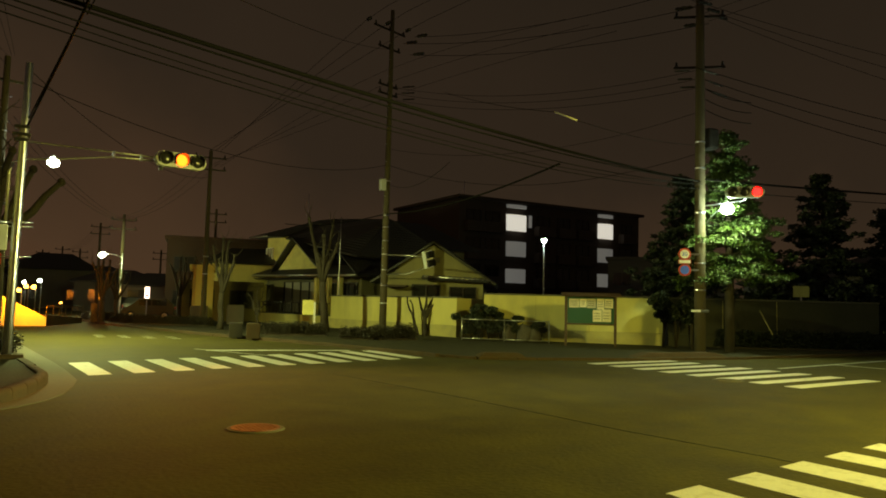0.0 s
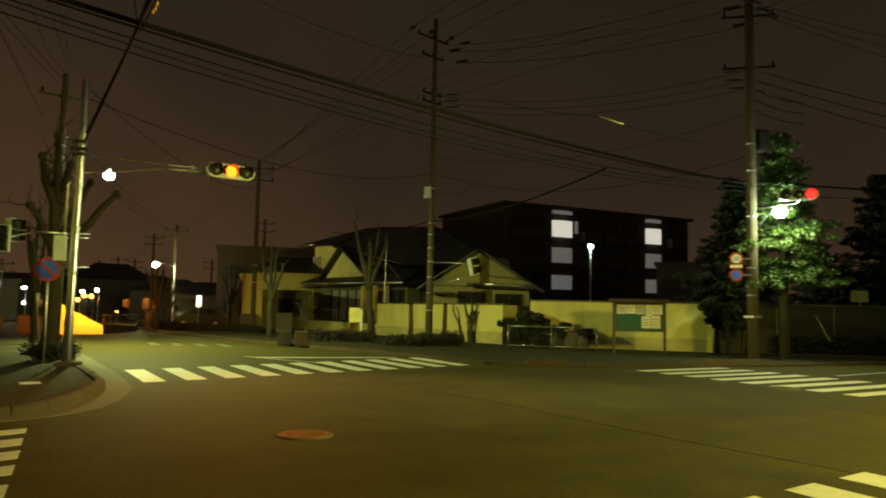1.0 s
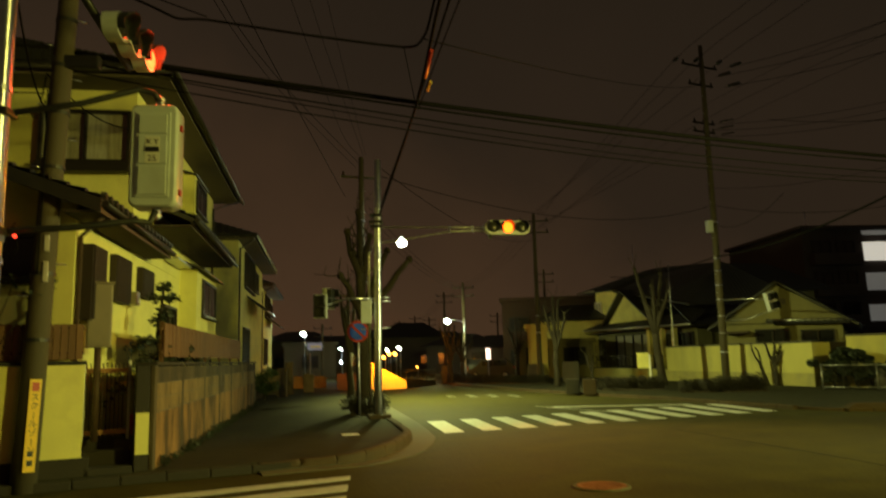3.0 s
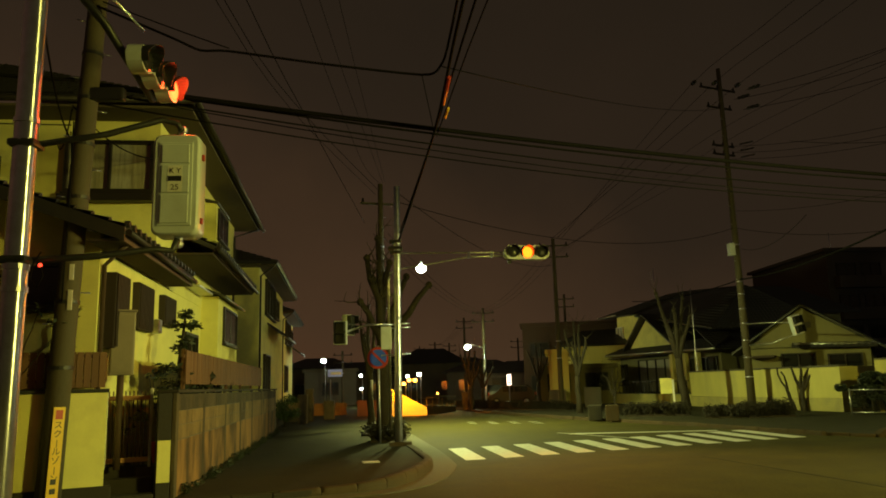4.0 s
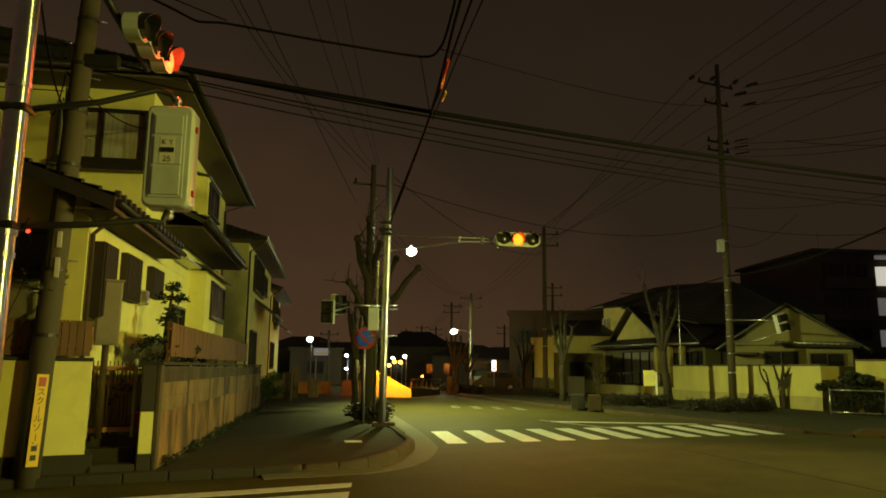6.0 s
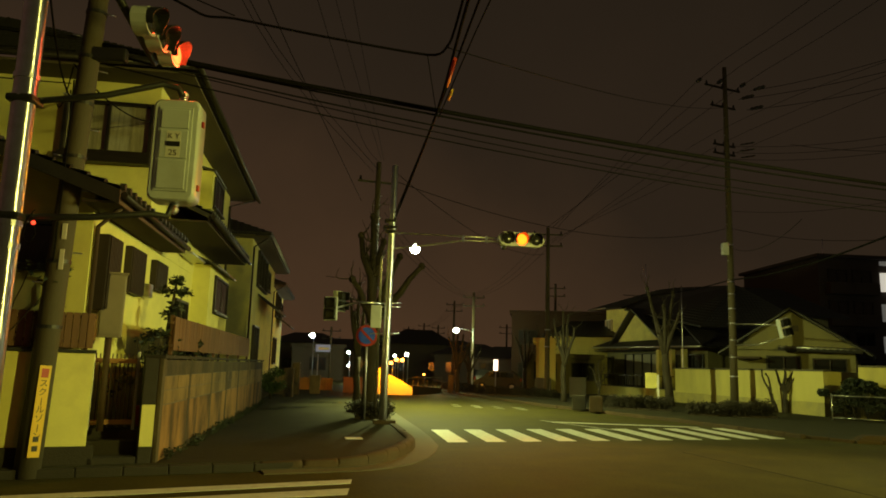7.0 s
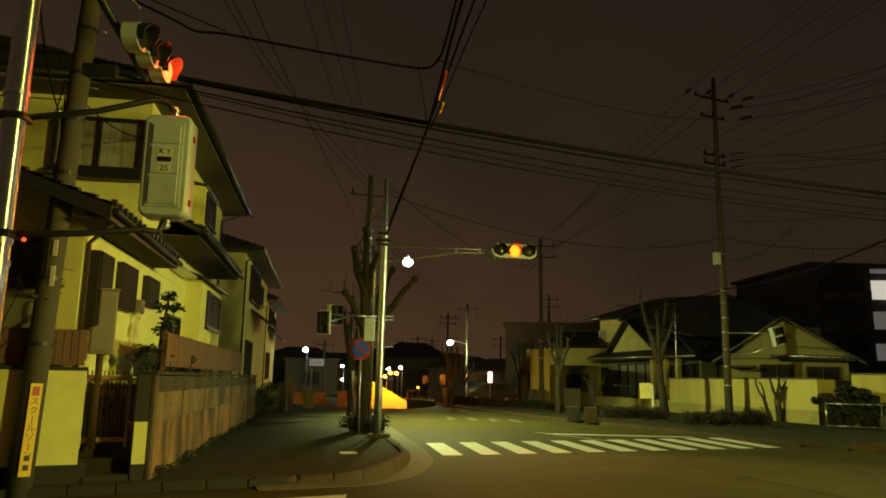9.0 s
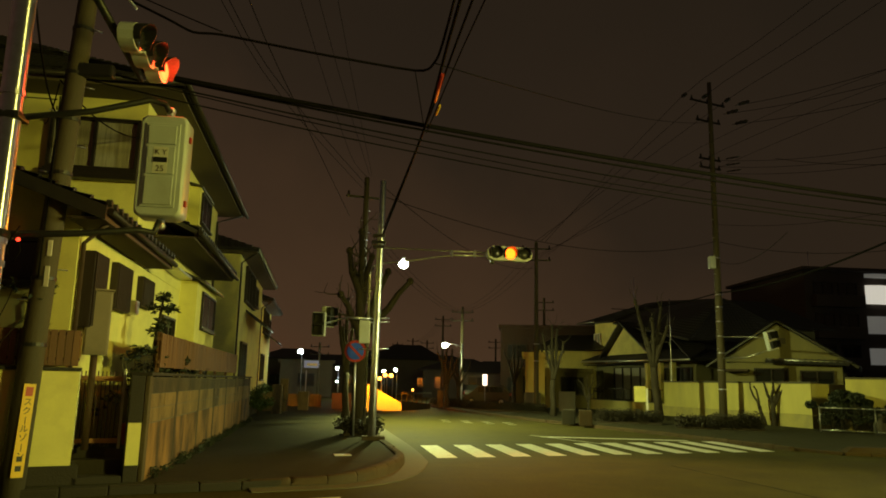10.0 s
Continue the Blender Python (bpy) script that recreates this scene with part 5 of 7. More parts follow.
h3 = thing("garden_house", "dark-roofed two-storey house standing behind", "house", EASTLOT)
part("wall", boxm((C + 10.5, 47.0, 0.0), (C + 15, 56.5, 6.2)), GARDENWALL, h3)
bm = bmesh.new()
slab(bm, [(C + 10.4, 57.0, 6.1), (C + 10.4, 52.8, 8.7), (C + 10.4, 48.6, 6.1)], 0.2)
part("gable_wall", bm, GARDENWALL, h3)
tiled_roof("roof_south", h3, (C + 10.6, 45.6, 6.1), (C + 15.6, 45.6, 6.1), (C + 10.6, 52.8, 8.85), (C + 15.6, 52.8, 8.85), rows_max=16)
tiled_roof("roof_north", h3, (C + 15.6, 57.8, 5.7), (C + 9.8, 57.8, 5.7), (C + 15.6, 52.8, 8.85), (C + 9.8, 52.8, 8.85), rows_max=16)

# apartment block
apt = thing("apartment_block", "dark four-storey apartment block with lit stairwells", "apartment building", Matrix.Translation((38.0, 62.3, 0)))
part("wall", boxm((0, 0, 0), (24.5, 13.8, 12.3)), BRICKRED, apt)
part("roof_slab", boxm((-0.4, -0.5, 12.3), (24.9, 14.2, 12.6), 0.03), BRICKRED, apt)
# the parapets emit light themselves in place of stairwell lamps
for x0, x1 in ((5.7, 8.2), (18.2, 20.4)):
    for z0, z1, mat in ((9.42, 11.1, PARAPET_GLOW), (6.75, 8.3, DIM_GLOW), (4.0, 5.45, DIM_GLOW), (11.8, 12.15, DIM_GLOW)):
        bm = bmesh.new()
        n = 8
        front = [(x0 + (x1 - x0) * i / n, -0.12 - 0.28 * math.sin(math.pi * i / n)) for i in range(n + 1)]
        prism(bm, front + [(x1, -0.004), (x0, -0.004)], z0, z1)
        part("stairwell_panel", bm, mat, apt, "curved stairwell parapet with its own glow for the stair lighting")
for x0 in (0.6, 2.9, 9.4, 12.2, 14.9, 21.4):
    for z in (1.0, 3.7, 6.4, 9.2):
        part("balcony", boxm((x0 - 0.1, -0.9, z - 0.2), (x0 + 2.2, -0.004, z + 0.85), 0.03), BRICKRED, apt)
        window_unit(apt, facing(x0 + 2.0, -0.002, z + 0.2, -90), 1.8, 1.9, 0.1, 2)
part("window_lit", boxm((8.6, -0.03, 9.9), (9.0, -0.004, 11.2)), DIM_GLOW, apt)
bm = bmesh.new()
rod(bm, (4.2, 6, 12.6), (4.2, 6, 15.2), 0.04)
part("antenna", bm, STEEL, apt)
p = polar(-38.0, 50.0)
yl = pole("yard_lamp", (p.x, p.y, 0), 6.0, 0.06, 0.045, SILVER, "slim post lamp lit in the apartment yard", category="lamp")
bm = bmesh.new()
ball(bm, (0, 0, 6.08), 0.16, 1.0, 0.9)
b = part("globe", bm, LAMP_COOL, yl)
b.visible_shadow = False
bulb("yard_lamp_light", (p.x - 0.3, p.y - 0.4, 6.05), 30, (0.8, 1.0, 0.75))
# ---- trees, hedges and shrubs ----
def leaf_sheet(name, centres, spread, count, size, mat, parent, rng, flat=0.7):
    """Many small folded leaves round the given clump centres, joined as one mesh."""
    n = count
    pick = rng.integers(0, len(centres), n)
    c = np.array(centres)[pick]
    off = rng.normal(0, 1, (n, 3))
    off *= (rng.random((n, 1)) ** 0.45) / np.linalg.norm(off, axis=1, keepdims=True)
    s = np.array(spread)[pick] if isinstance(spread, (list, np.ndarray)) else np.full(n, spread)
    p = c + off * s[:, None] * np.array([1, 1, flat])
    a = rng.normal(0, 1, (n, 3))
    a[:, 2] *= 0.5
    a /= np.linalg.norm(a, axis=1, keepdims=True)
    b = np.cross(a, rng.normal(0, 1, (n, 3)))
    b /= np.linalg.norm(b, axis=1, keepdims=True)
    l = size * rng.uniform(0.7, 1.4, (n, 1))
    verts = np.stack([p - a * l, p + b * l * 0.42, p + a * l, p - b * l * 0.42], 1).reshape(-1, 3)
    faces = np.arange(4 * n).reshape(-1, 4)
    data = bpy.data.meshes.new(name)
    data.from_pydata(verts.tolist(), [], faces.tolist())
    data.materials.append(mat)
    ob = new(name, data)
    ob.parent = parent
    return ob


def branch(bm, p, way, length, r, depth, rng, tips, bend=0.18, fork=(2, 3), shrink=0.68, knob=False):
    """A tapered bent branch that forks on."""
    pts, radii = [Vector(p)], [r]
    w = Vector(way).normalized()
    n = 4
    for i in range(n):
        w = (w + Vector(rng.normal(0, bend, 3)) + Vector((0, 0, 0.05))).normalized()
        pts.append(pts[-1] + w * length / n)
        radii.append(r * (1 - 0.38 * (i + 1) / n))
    tube(bm, pts, r, 7 if r > 0.03 else 4, radii)
    tips.append(pts[-1])
    if knob:
        ball(bm, pts[-1], radii[-1] * 1.5, 1, 1, 7, 5)
    if depth:
        for _ in range(int(rng.integers(fork[0], fork[1] + 1))):
            side = Vector(rng.normal(0, 0.55, 3))
            branch(bm, pts[-1], w + side, length * shrink * rng.uniform(0.8, 1.2), radii[-1] * 0.75, depth - 1, rng, tips, bend, fork, shrink)


def bare_tree(base, limbs, r, seed, label, twigs=2, trunk_top=None, group="street trees", plain=()):
    """A pollarded tree: a trunk to trunk_top, and limbs to the given tops with twigs."""
    rng = np.random.default_rng(seed)
    base = Vector(base)
    t = thing("bare_tree", label, "tree", Matrix.Translation(base), group=group)
    top = (Vector(trunk_top) if trunk_top else base + Vector((0, 0, 1.2))) - base
    bm = bmesh.new()
    tube(bm, [(0, 0, -0.05), top * 0.3 + Vector((0.03, 0.02, 0)), top * 0.65 - Vector((0.03, 0, 0)), top], r, 12, [r * 1.25, r, r * 0.92, r * 0.85])
    trunk = part("trunk", bm, BARK, t)
    tips = []
    for number, tip in enumerate(limbs):
        bm = bmesh.new()
        tip = Vector(tip) - base
        mid = top.lerp(tip, 0.5) + Vector(rng.normal(0, 0.06, 3))
        pts = [top - Vector((0, 0, 0.15)), top.lerp(mid, 0.5) + Vector(rng.normal(0, 0.04, 3)), mid, mid.lerp(tip, 0.5) + Vector(rng.normal(0, 0.04, 3)), tip]
        tube(bm, pts, r, 8, [r * 0.66, r * 0.58, r * 0.5, r * 0.42, r * 0.36])
        ball(bm, tip, r * 0.52, 1, 1.1, 8, 6)
        for q in pts[2:]:
            for _ in range(2 if twigs and number not in plain else 0):
                branch(bm, q, Vector(rng.normal(0, 0.6, 3)) + Vector((0, 0, 0.9)), 0.5, r * 0.13, twigs - 1, rng, tips, 0.2, (1, 2))
        part("limb", bm, BARK, t)
    return t


def clump_hedge(a, b, width, high, seed, label, name="hedge", leaf=0.036, density=6000, mat=HEDGE, z=0.07):
    """A clipped hedge of leaf clumps along a line, over a soil bed."""
    rng = np.random.default_rng(seed)
    a, b = Vector(a), Vector(b)
    w = (b - a).normalized()
    s = Vector((-w.y, w.x, 0))
    h = thing(name, label, "hedge")
    n = max(3, int((b - a).length / 0.22))
    cs, sp = [], []
    for i in range(n):
        for j in (-0.5, 0.0, 0.5):
            q = a.lerp(b, (i + 0.5) / n) + s * j * width * 0.62
            top = high * (0.72 + 0.28 * rng.random()) * (1 if j == 0 else 0.85)
            for k in (0.3, 0.75):
                cs.append((q.x + rng.normal(0, 0.05), q.y + rng.normal(0, 0.05), z + top * k))
                sp.append(0.19 + 0.1 * rng.random())
    bm = bmesh.new()
    face_box(bm, (0, -width / 2, z), ((b - a).length, width / 2, z + 0.06), Matrix.Translation((a.x, a.y, 0)) @ pose(0, 0, 0, 0, 0, turn_of(w)))
    part("soil_bed", bm, SOIL, h)
    bm = bmesh.new()
    for i in range(n * 2):
        q = a.lerp(b, (i + 0.5) / (n * 2)) + s * rng.normal(0, width * 0.2)
        rod(bm, (q.x, q.y, z), (q.x + rng.normal(0, 0.06), q.y + rng.normal(0, 0.06), z + high * 0.8), 0.008, 0.004, 4)
    tagged(part("stem", bm, BARK, h), kind="stuff")
    tagged(leaf_sheet("leaves", cs, sp, int(density * max(1.0, (b - a).length * width)), leaf, mat, h, rng, 0.9), kind="stuff")
    return h


def evergreen(base, high, radius, seed, label, mat, count, leaf, low=1.0, layers=9):
    """A broad evergreen with tiers of drooping sprays and an uneven outline."""
    rng = np.random.default_rng(seed)
    t = thing("evergreen_tree", label, "tree", Matrix.Translation(base), group="evergreen trees")
    bm = bmesh.new()
    tube(bm, [(0, 0, 0), (0.05, 0.03, high * 0.35), (-0.04, 0.02, high * 0.7), (0, 0, high * 0.96)], 0.2, 10, [0.2, 0.16, 0.09, 0.02])
    part("trunk", bm, BARK, t)
    bm, cs, sp = bmesh.new(), [], []
    for i in range(layers):
        k = i / (layers - 1)
        z = low + (high - low) * k
        reach = radius * (1 - k) ** 0.75 * rng.uniform(0.75, 1.15) + 0.25
        m = max(4, int(11 * (1 - k) + 3))
        for j in range(m):
            a = 2 * math.pi * (j + rng.random()) / m
            r = reach * rng.uniform(0.55, 1.1)
            tip = Vector((math.cos(a) * r, math.sin(a) * r, z + rng.normal(0, 0.2) - 0.12 * r))
            tube(bm, [(0, 0, z - 0.1), tip * 0.5 + Vector((0, 0, z * 0.5 + 0.05)), tip], 0.02, 4, [0.035, 0.02, 0.008])
            for q in (0.45, 0.72, 1.0):
                cs.append((tip.x * q + rng.normal(0, 0.1), tip.y * q + rng.normal(0, 0.1), z + (tip.z - z) * q + rng.normal(0, 0.08)))
                sp.append((0.2 + 0.16 * rng.random()) * (1.1 - 0.3 * q + 0.1 * radius))
    tagged(part("branchwork", bm, BARK, t), kind="stuff")
    part_crown = leaf_sheet("crown", cs, sp, count, leaf, mat, t, rng, 0.55)
    tagged(part_crown, kind="stuff")
    return t


# street tree and planting round the corner signal pole
T = polar(1.25, 22.3)
bare_tree((T.x, T.y, 0.13), [polar(2.37, 22.2, height(9.9, 22.2)), polar(1.5, 22.6, height(11.4, 22.6)), polar(0.6, 22.8, height(9.5, 22.8)), polar(-2.45, 22.6, height(7.7, 22.6)), polar(-0.7, 22.9, height(8.4, 22.9)), polar(2.9, 22.0, height(6.5, 22.0)), polar(1.9, 22.3, height(8.2, 22.3))], 0.21, 3, "dark pollarded street tree, leafless, behind the signal pole", 2, polar(1.2, 22.3, 2.9), plain=(3, 4))
bare_tree((polar(2.2, 27.5).x, polar(2.2, 27.5).y, 0.13), [polar(2.9, 27.5, 4.0), polar(2.3, 27.6, 4.6), polar(1.9, 27.5, 4.1), polar(2.6, 27.4, 3.5)], 0.13, 5, "slim leafless street tree with pale twigs", 2, polar(2.2, 27.5, 1.9))
clump_hedge((-0.75, 21.3, 0), (0.05, 21.2, 0), 0.9, 0.42, 11, "low dark clipped hedge at the foot of the tree", z=0.13)
clump_hedge((-0.9, 23.5, 0), (0.0, 24.6, 0), 0.8, 0.4, 12, "low dark clipped hedge in a kerbside bed", z=0.13)

# eastern kerbside trees and hedges
B = polar(-21.25, 38.6)
bare_tree((B.x, B.y, 0.07), [polar(-19.75, 38.6, height(6.3, 38.6)), polar(-20.4, 38.4, height(3.8, 38.4)), polar(-21.6, 38.8, height(5.8, 38.8)), polar(-20.9, 38.5, height(5.0, 38.5)), polar(-22.0, 38.4, height(4.4, 38.4))], 0.2, 7, "tall leafless pollarded tree by the low wall", 2, polar(-20.95, 38.6, 2.6))
Y1 = polar(-28.35, 36.7)
bare_tree((Y1.x, Y1.y, 0.07), [polar(-27.5, 36.7, 1.92), polar(-27.75, 36.7, 1.75)], 0.09, 8, "short pollarded leafless tree leaning from the wall", 0, polar(-28.05, 36.7, 0.9))
Y2 = polar(-28.95, 36.5)
bare_tree((Y2.x, Y2.y, 0.07), [polar(-28.4, 36.5, 1.95), polar(-28.95, 36.5, 2.0), polar(-29.6, 36.5, 1.98), polar(-29.95, 36.5, 1.9)], 0.12, 9, "short pollarded leafless tree with stubby limbs before the wall", 0, polar(-28.95, 36.5, 1.05))
for k, (az, r, h, sd) in enumerate(((-13.55, 38.6, 4.2, 21), (-12.4, 47.0, 4.0, 22), (-5.5, 46.0, 3.4, 23), (-10.6, 52.0, 3.8, 24), (-16.2, 40.0, 1.9, 25), (-6.4, 52.0, 3.0, 26))):
    p = polar(az, r)
    bare_tree((p.x, p.y, 0.05), [polar(az + da, r, h * f) for da, f in ((0.75, 1.0), (0.3, 0.85), (-0.35, 1.05), (-0.8, 0.9), (0.05, 1.1))], 0.14 if h > 2.5 else 0.06, sd, "pollarded leafless street tree with knobbly limbs", 2, polar(az, r, h * 0.45))
for a, b, w, h, sd in (((9.7, 32.2), (12.3, 31.6), 1.0, 0.62, 31), ((12.0, 28.9), (13.2, 28.4), 0.9, 0.5, 32), ((13.3, 28.4), (15.0, 28.2), 1.0, 0.7, 33), ((6.2, 44.5), (9.6, 42.0), 0.9, 0.5, 34), ((4.2, 52.0), (6.0, 46.0), 0.9, 0.5, 35)):
    clump_hedge((*a, 0), (*b, 0), w, h, sd, "low dark brown-green clipped hedge along the kerb")
# garden plants behind the mesh fence
rng = np.random.default_rng(40)
for az, r, high, rad in ((-33.1, 33.4, 2.2, 0.55), (-33.9, 33.4, 1.7, 0.5), (-34.8, 33.2, 1.35, 0.4), (-36.0, 33.0, 1.2, 0.35), (-37.6, 32.9, 0.95, 0.35), (-32.5, 33.5, 1.3, 0.5)):
    p = polar(az, r)
    s = thing("garden_shrub", "dark rounded evergreen garden shrub behind the fence", "shrub", Matrix.Translation((p.x, p.y, 0.05)), group="garden shrubs")
    bm = bmesh.new()
    for _ in range(5):
        rod(bm, (0, 0, 0), tuple(rng.normal(0, 0.2, 2)) + (high * 0.7,), 0.03, 0.012, 5)
    tagged(part("stem", bm, BARK, s), kind="stuff")
    cs = [tuple(rng.normal(0, rad * 0.45, 2)) + (high * rng.uniform(0.3, 0.88),) for _ in range(12)]
    tagged(leaf_sheet("leaves", cs, rad * 0.5, 3600, 0.06, LEAF_DARK, s, rng), kind="stuff")
for az, r, sz in ((-35.4, 32.95, 0.38), (-36.7, 32.85, 0.42), (-37.4, 32.75, 0.36)):
    p = polar(az, r)
    bm = bmesh.new()
    bmesh.ops.create_icosphere(bm, subdivisions=3, radius=sz)
    for v in bm.verts:
        v.co *= 0.85 + 0.35 * noise.noise(v.co * 2.3 + Vector((az, r, 0)))
        v.co.z *= 1.25
    ob = part("garden_stone", bm, STONE)
    ob.location = (p.x, p.y, sz * 0.95)
    tagged(ob, "upright rough garden stone behind the mesh fence", "stone", group="garden stones")

# dark planting along the dim side wall
for az, r, high, rad in ((-46.9, 32.6, 2.3, 0.42), (-47.8, 32.4, 2.0, 0.45), (-48.9, 32.3, 2.3, 0.5)):
    p = polar(az, r)
    s = thing("garden_shrub", "dark dense shrub with thin trunks before the wall", "shrub", Matrix.Translation((p.x, p.y, 0.05)), group="garden shrubs")
    bm = bmesh.new()
    for _ in range(3):
        rod(bm, (0, 0, 0), tuple(rng.normal(0, 0.12, 2)) + (high * 0.75,), 0.06, 0.025, 6)
    tagged(part("stem", bm, BARK, s), kind="stuff")
    cs = [tuple(rng.normal(0, rad * 0.45, 2)) + (high * rng.uniform(0.5, 0.95),) for _ in range(14)]
    tagged(leaf_sheet("leaves", cs, rad * 0.55, 4200, 0.06, LEAF_DARK, s, rng), kind="stuff")
clump_hedge((26.4, 21.45, 0), (33.0, 17.95, 0), 0.8, 0.95, 47, "dark rough hedge along the foot of the dim wall", leaf=0.05, density=2600, mat=LEAF_DARK)
# evergreens at the east corner
p = polar(-51.5, 30.7)
evergreen((p.x, p.y, 0.05), 8.4, 1.9, 51, "broad evergreen tree lit green by the street lamp", LEAF, 26000, 0.075, 3.1, 15)
p = polar(-48.3, 36.0)
evergreen((p.x, p.y, 0.05), 7.6, 2.2, 52, "dark evergreen tree behind the corner pole", LEAF_DARK, 17000, 0.10, 2.6, 14)
p = polar(-57.6, 40.0)
evergreen((p.x, p.y, 0.05), 8.2, 2.9, 53, "large dark evergreen tree against the night sky", LEAF_DARK, 26000, 0.12, 1.0, 17)
p = polar(-61.5, 44.0)
evergreen((p.x, p.y, 0.05), 6.8, 3.2, 54, "dark evergreen tree beyond the side wall", LEAF_DARK, 18000, 0.12, 0.8, 13)
p = polar(-54.0, 46.0)
evergreen((p.x, p.y, 0.05), 5.2, 3.4, 55, "low dark evergreen behind the wall", LEAF_DARK, 13000, 0.12, 0.6, 10)
# small garden tree and potted plants by the corner house
g = thing("garden_tree", "small cloud-pruned garden tree by the house wall", "tree", Matrix.Translation((-3.92, 13.75, 0.55)))
bm = bmesh.new()
tube(bm, [(0, 0, 0), (0.04, 0.02, 0.9), (-0.05, 0, 1.6), (0.03, 0, 2.45)], 0.05, 7, [0.06, 0.05, 0.04, 0.02])
part("trunk", bm, BARK, g)
rng = np.random.default_rng(60)
tagged(leaf_sheet("crown", [(0.03, 0, 2.5), (-0.12, 0.05, 2.3), (0.16, 0, 2.28), (0.02, 0, 2.0), (-0.06, 0, 1.85), (0.14, 0.02, 1.25), (-0.2, 0, 1.1)], 0.16, 420, 0.055, LEAF_DARK, g, rng), kind="stuff")
for x, y, h in ((-3.8, 12.35, 1.55), (-3.75, 12.9, 1.5), (-3.95, 15.0, 1.6), (-4.1, 17.0, 1.5)):
    pp = thing("potted_plant", "bushy potted plant by the house wall", "plant", Matrix.Translation((x, y, 0.55)), group="potted plants")
    bm = bmesh.new()
    bmesh.ops.create_cone(bm, cap_ends=True, segments=14, radius1=0.13, radius2=0.18, depth=0.32, matrix=Matrix.Translation((0, 0, 0.16)))
    part("pot", bm, RED if h > 1.54 else STONE, pp)
    bm = bmesh.new()
    for _ in range(6):
        rod(bm, (0, 0, 0.3), tuple(rng.normal(0, 0.14, 2)) + (h * 0.85,), 0.012, 0.006, 4)
    tagged(part("stem", bm, BARK, pp), kind="stuff")
    cs = [tuple(rng.normal(0, 0.14, 2)) + (h * rng.uniform(0.45, 0.95),) for _ in range(9)]
    tagged(leaf_sheet("leaves", cs, 0.16, 420, 0.05, LEAF_DARK, pp, rng), kind="stuff")
# weeds at the foot of the garden wall
rng_weed = np.random.default_rng(71)
weeds = thing("weed_strip", "low dark weeds along the foot of the garden wall", "weeds", WESTLOT @ Matrix.Translation((-2.34, 0, 0.13)), kind="stuff")
spots = [(float(rng_weed.normal(0, 0.03)), 11.7 + 15.6 * float(rng_weed.random()), 0.03 + 0.10 * float(rng_weed.random()) ** 2) for _ in range(150)]
tagged(leaf_sheet("weed_leaves", spots, 0.08, 5200, 0.022, LEAF_DARK, weeds, rng_weed, 0.9), kind="stuff")
# leaves and plants over the entrance wall
for s0, h in ((1.6, 0.55), (2.3, 0.4), (3.4, 0.6), (4.4, 0.5)):
    q = BOUND @ Vector((s0, -0.6, 0))
    pp = thing("garden_shrub", "thin shrub behind the entrance wall", "shrub", Matrix.Translation((q.x, q.y, 0.5)), group="garden shrubs")
    bm, tips = bmesh.new(), []
    for _ in range(4):
        branch(bm, (0, 0, 0), Vector(rng.normal(0, 0.25, 3)) + Vector((0, 0, 1)), 1.1 + h, 0.02, 1, rng, tips)
    tagged(part("stem", bm, BARK, pp), kind="stuff")
    tagged(leaf_sheet("leaves", [tuple(t) for t in tips], 0.16, 260, 0.05, LEAF_DARK, pp, rng), kind="stuff")
p = polar(8.55, 31.5)
s = thing("round_shrub", "clipped round evergreen shrub at the pavement edge", "shrub", Matrix.Translation((p.x, p.y, 0.13)))
bm = bmesh.new()
rod(bm, (0, 0, 0), (0, 0, 0.8), 0.05, 0.03, 6)
part("stem", bm, BARK, s)
tagged(leaf_sheet("leaves", [tuple(rng.normal(0, 0.25, 2)) + (rng.uniform(0.35, 1.15),) for _ in range(22)], 0.28, 2600, 0.045, LEAF, s, rng), kind="stuff")
# ---- down the street and behind ----
for k, (az, r, el, base_r) in enumerate(((-12.3, 44.5, 10.9, 0.16), (-6.6, 60.0, 5.8, 0.15), (-5.1, 80.0, 5.1, 0.15), (-12.9, 66.0, 6.6, 0.15), (-2.8, 110.0, 3.3, 0.16), (-1.6, 120.0, 3.0, 0.16), (-3.9, 100.0, 3.2, 0.15), (4.3, 70.0, 2.8, 0.12), (-9.2, 90.0, 3.4, 0.14))):
    p = polar(az, r)
    pl = pole("utility_pole", (p.x, p.y, 0), height(el, r), base_r, 0.1, CONCRETE, "concrete utility pole along the far street", (3.0, 4.0))
    for dz in (0.4, 1.1):
        crossarm(pl, height(el, r) - dz, 0.9, -8)
p = polar(-6.63, 56.5)
flp = pole("lamp_pole", (p.x, p.y, 0), 4.6, 0.07, 0.05, STEEL, "slim steel lamp pole along the street", category="lamp pole")
lamp_head("street_lamp", LAMP_F, (p.x - 0.05, p.y, 4.3), LAMP_ON, "lit street lamp further up the street", 0.22)
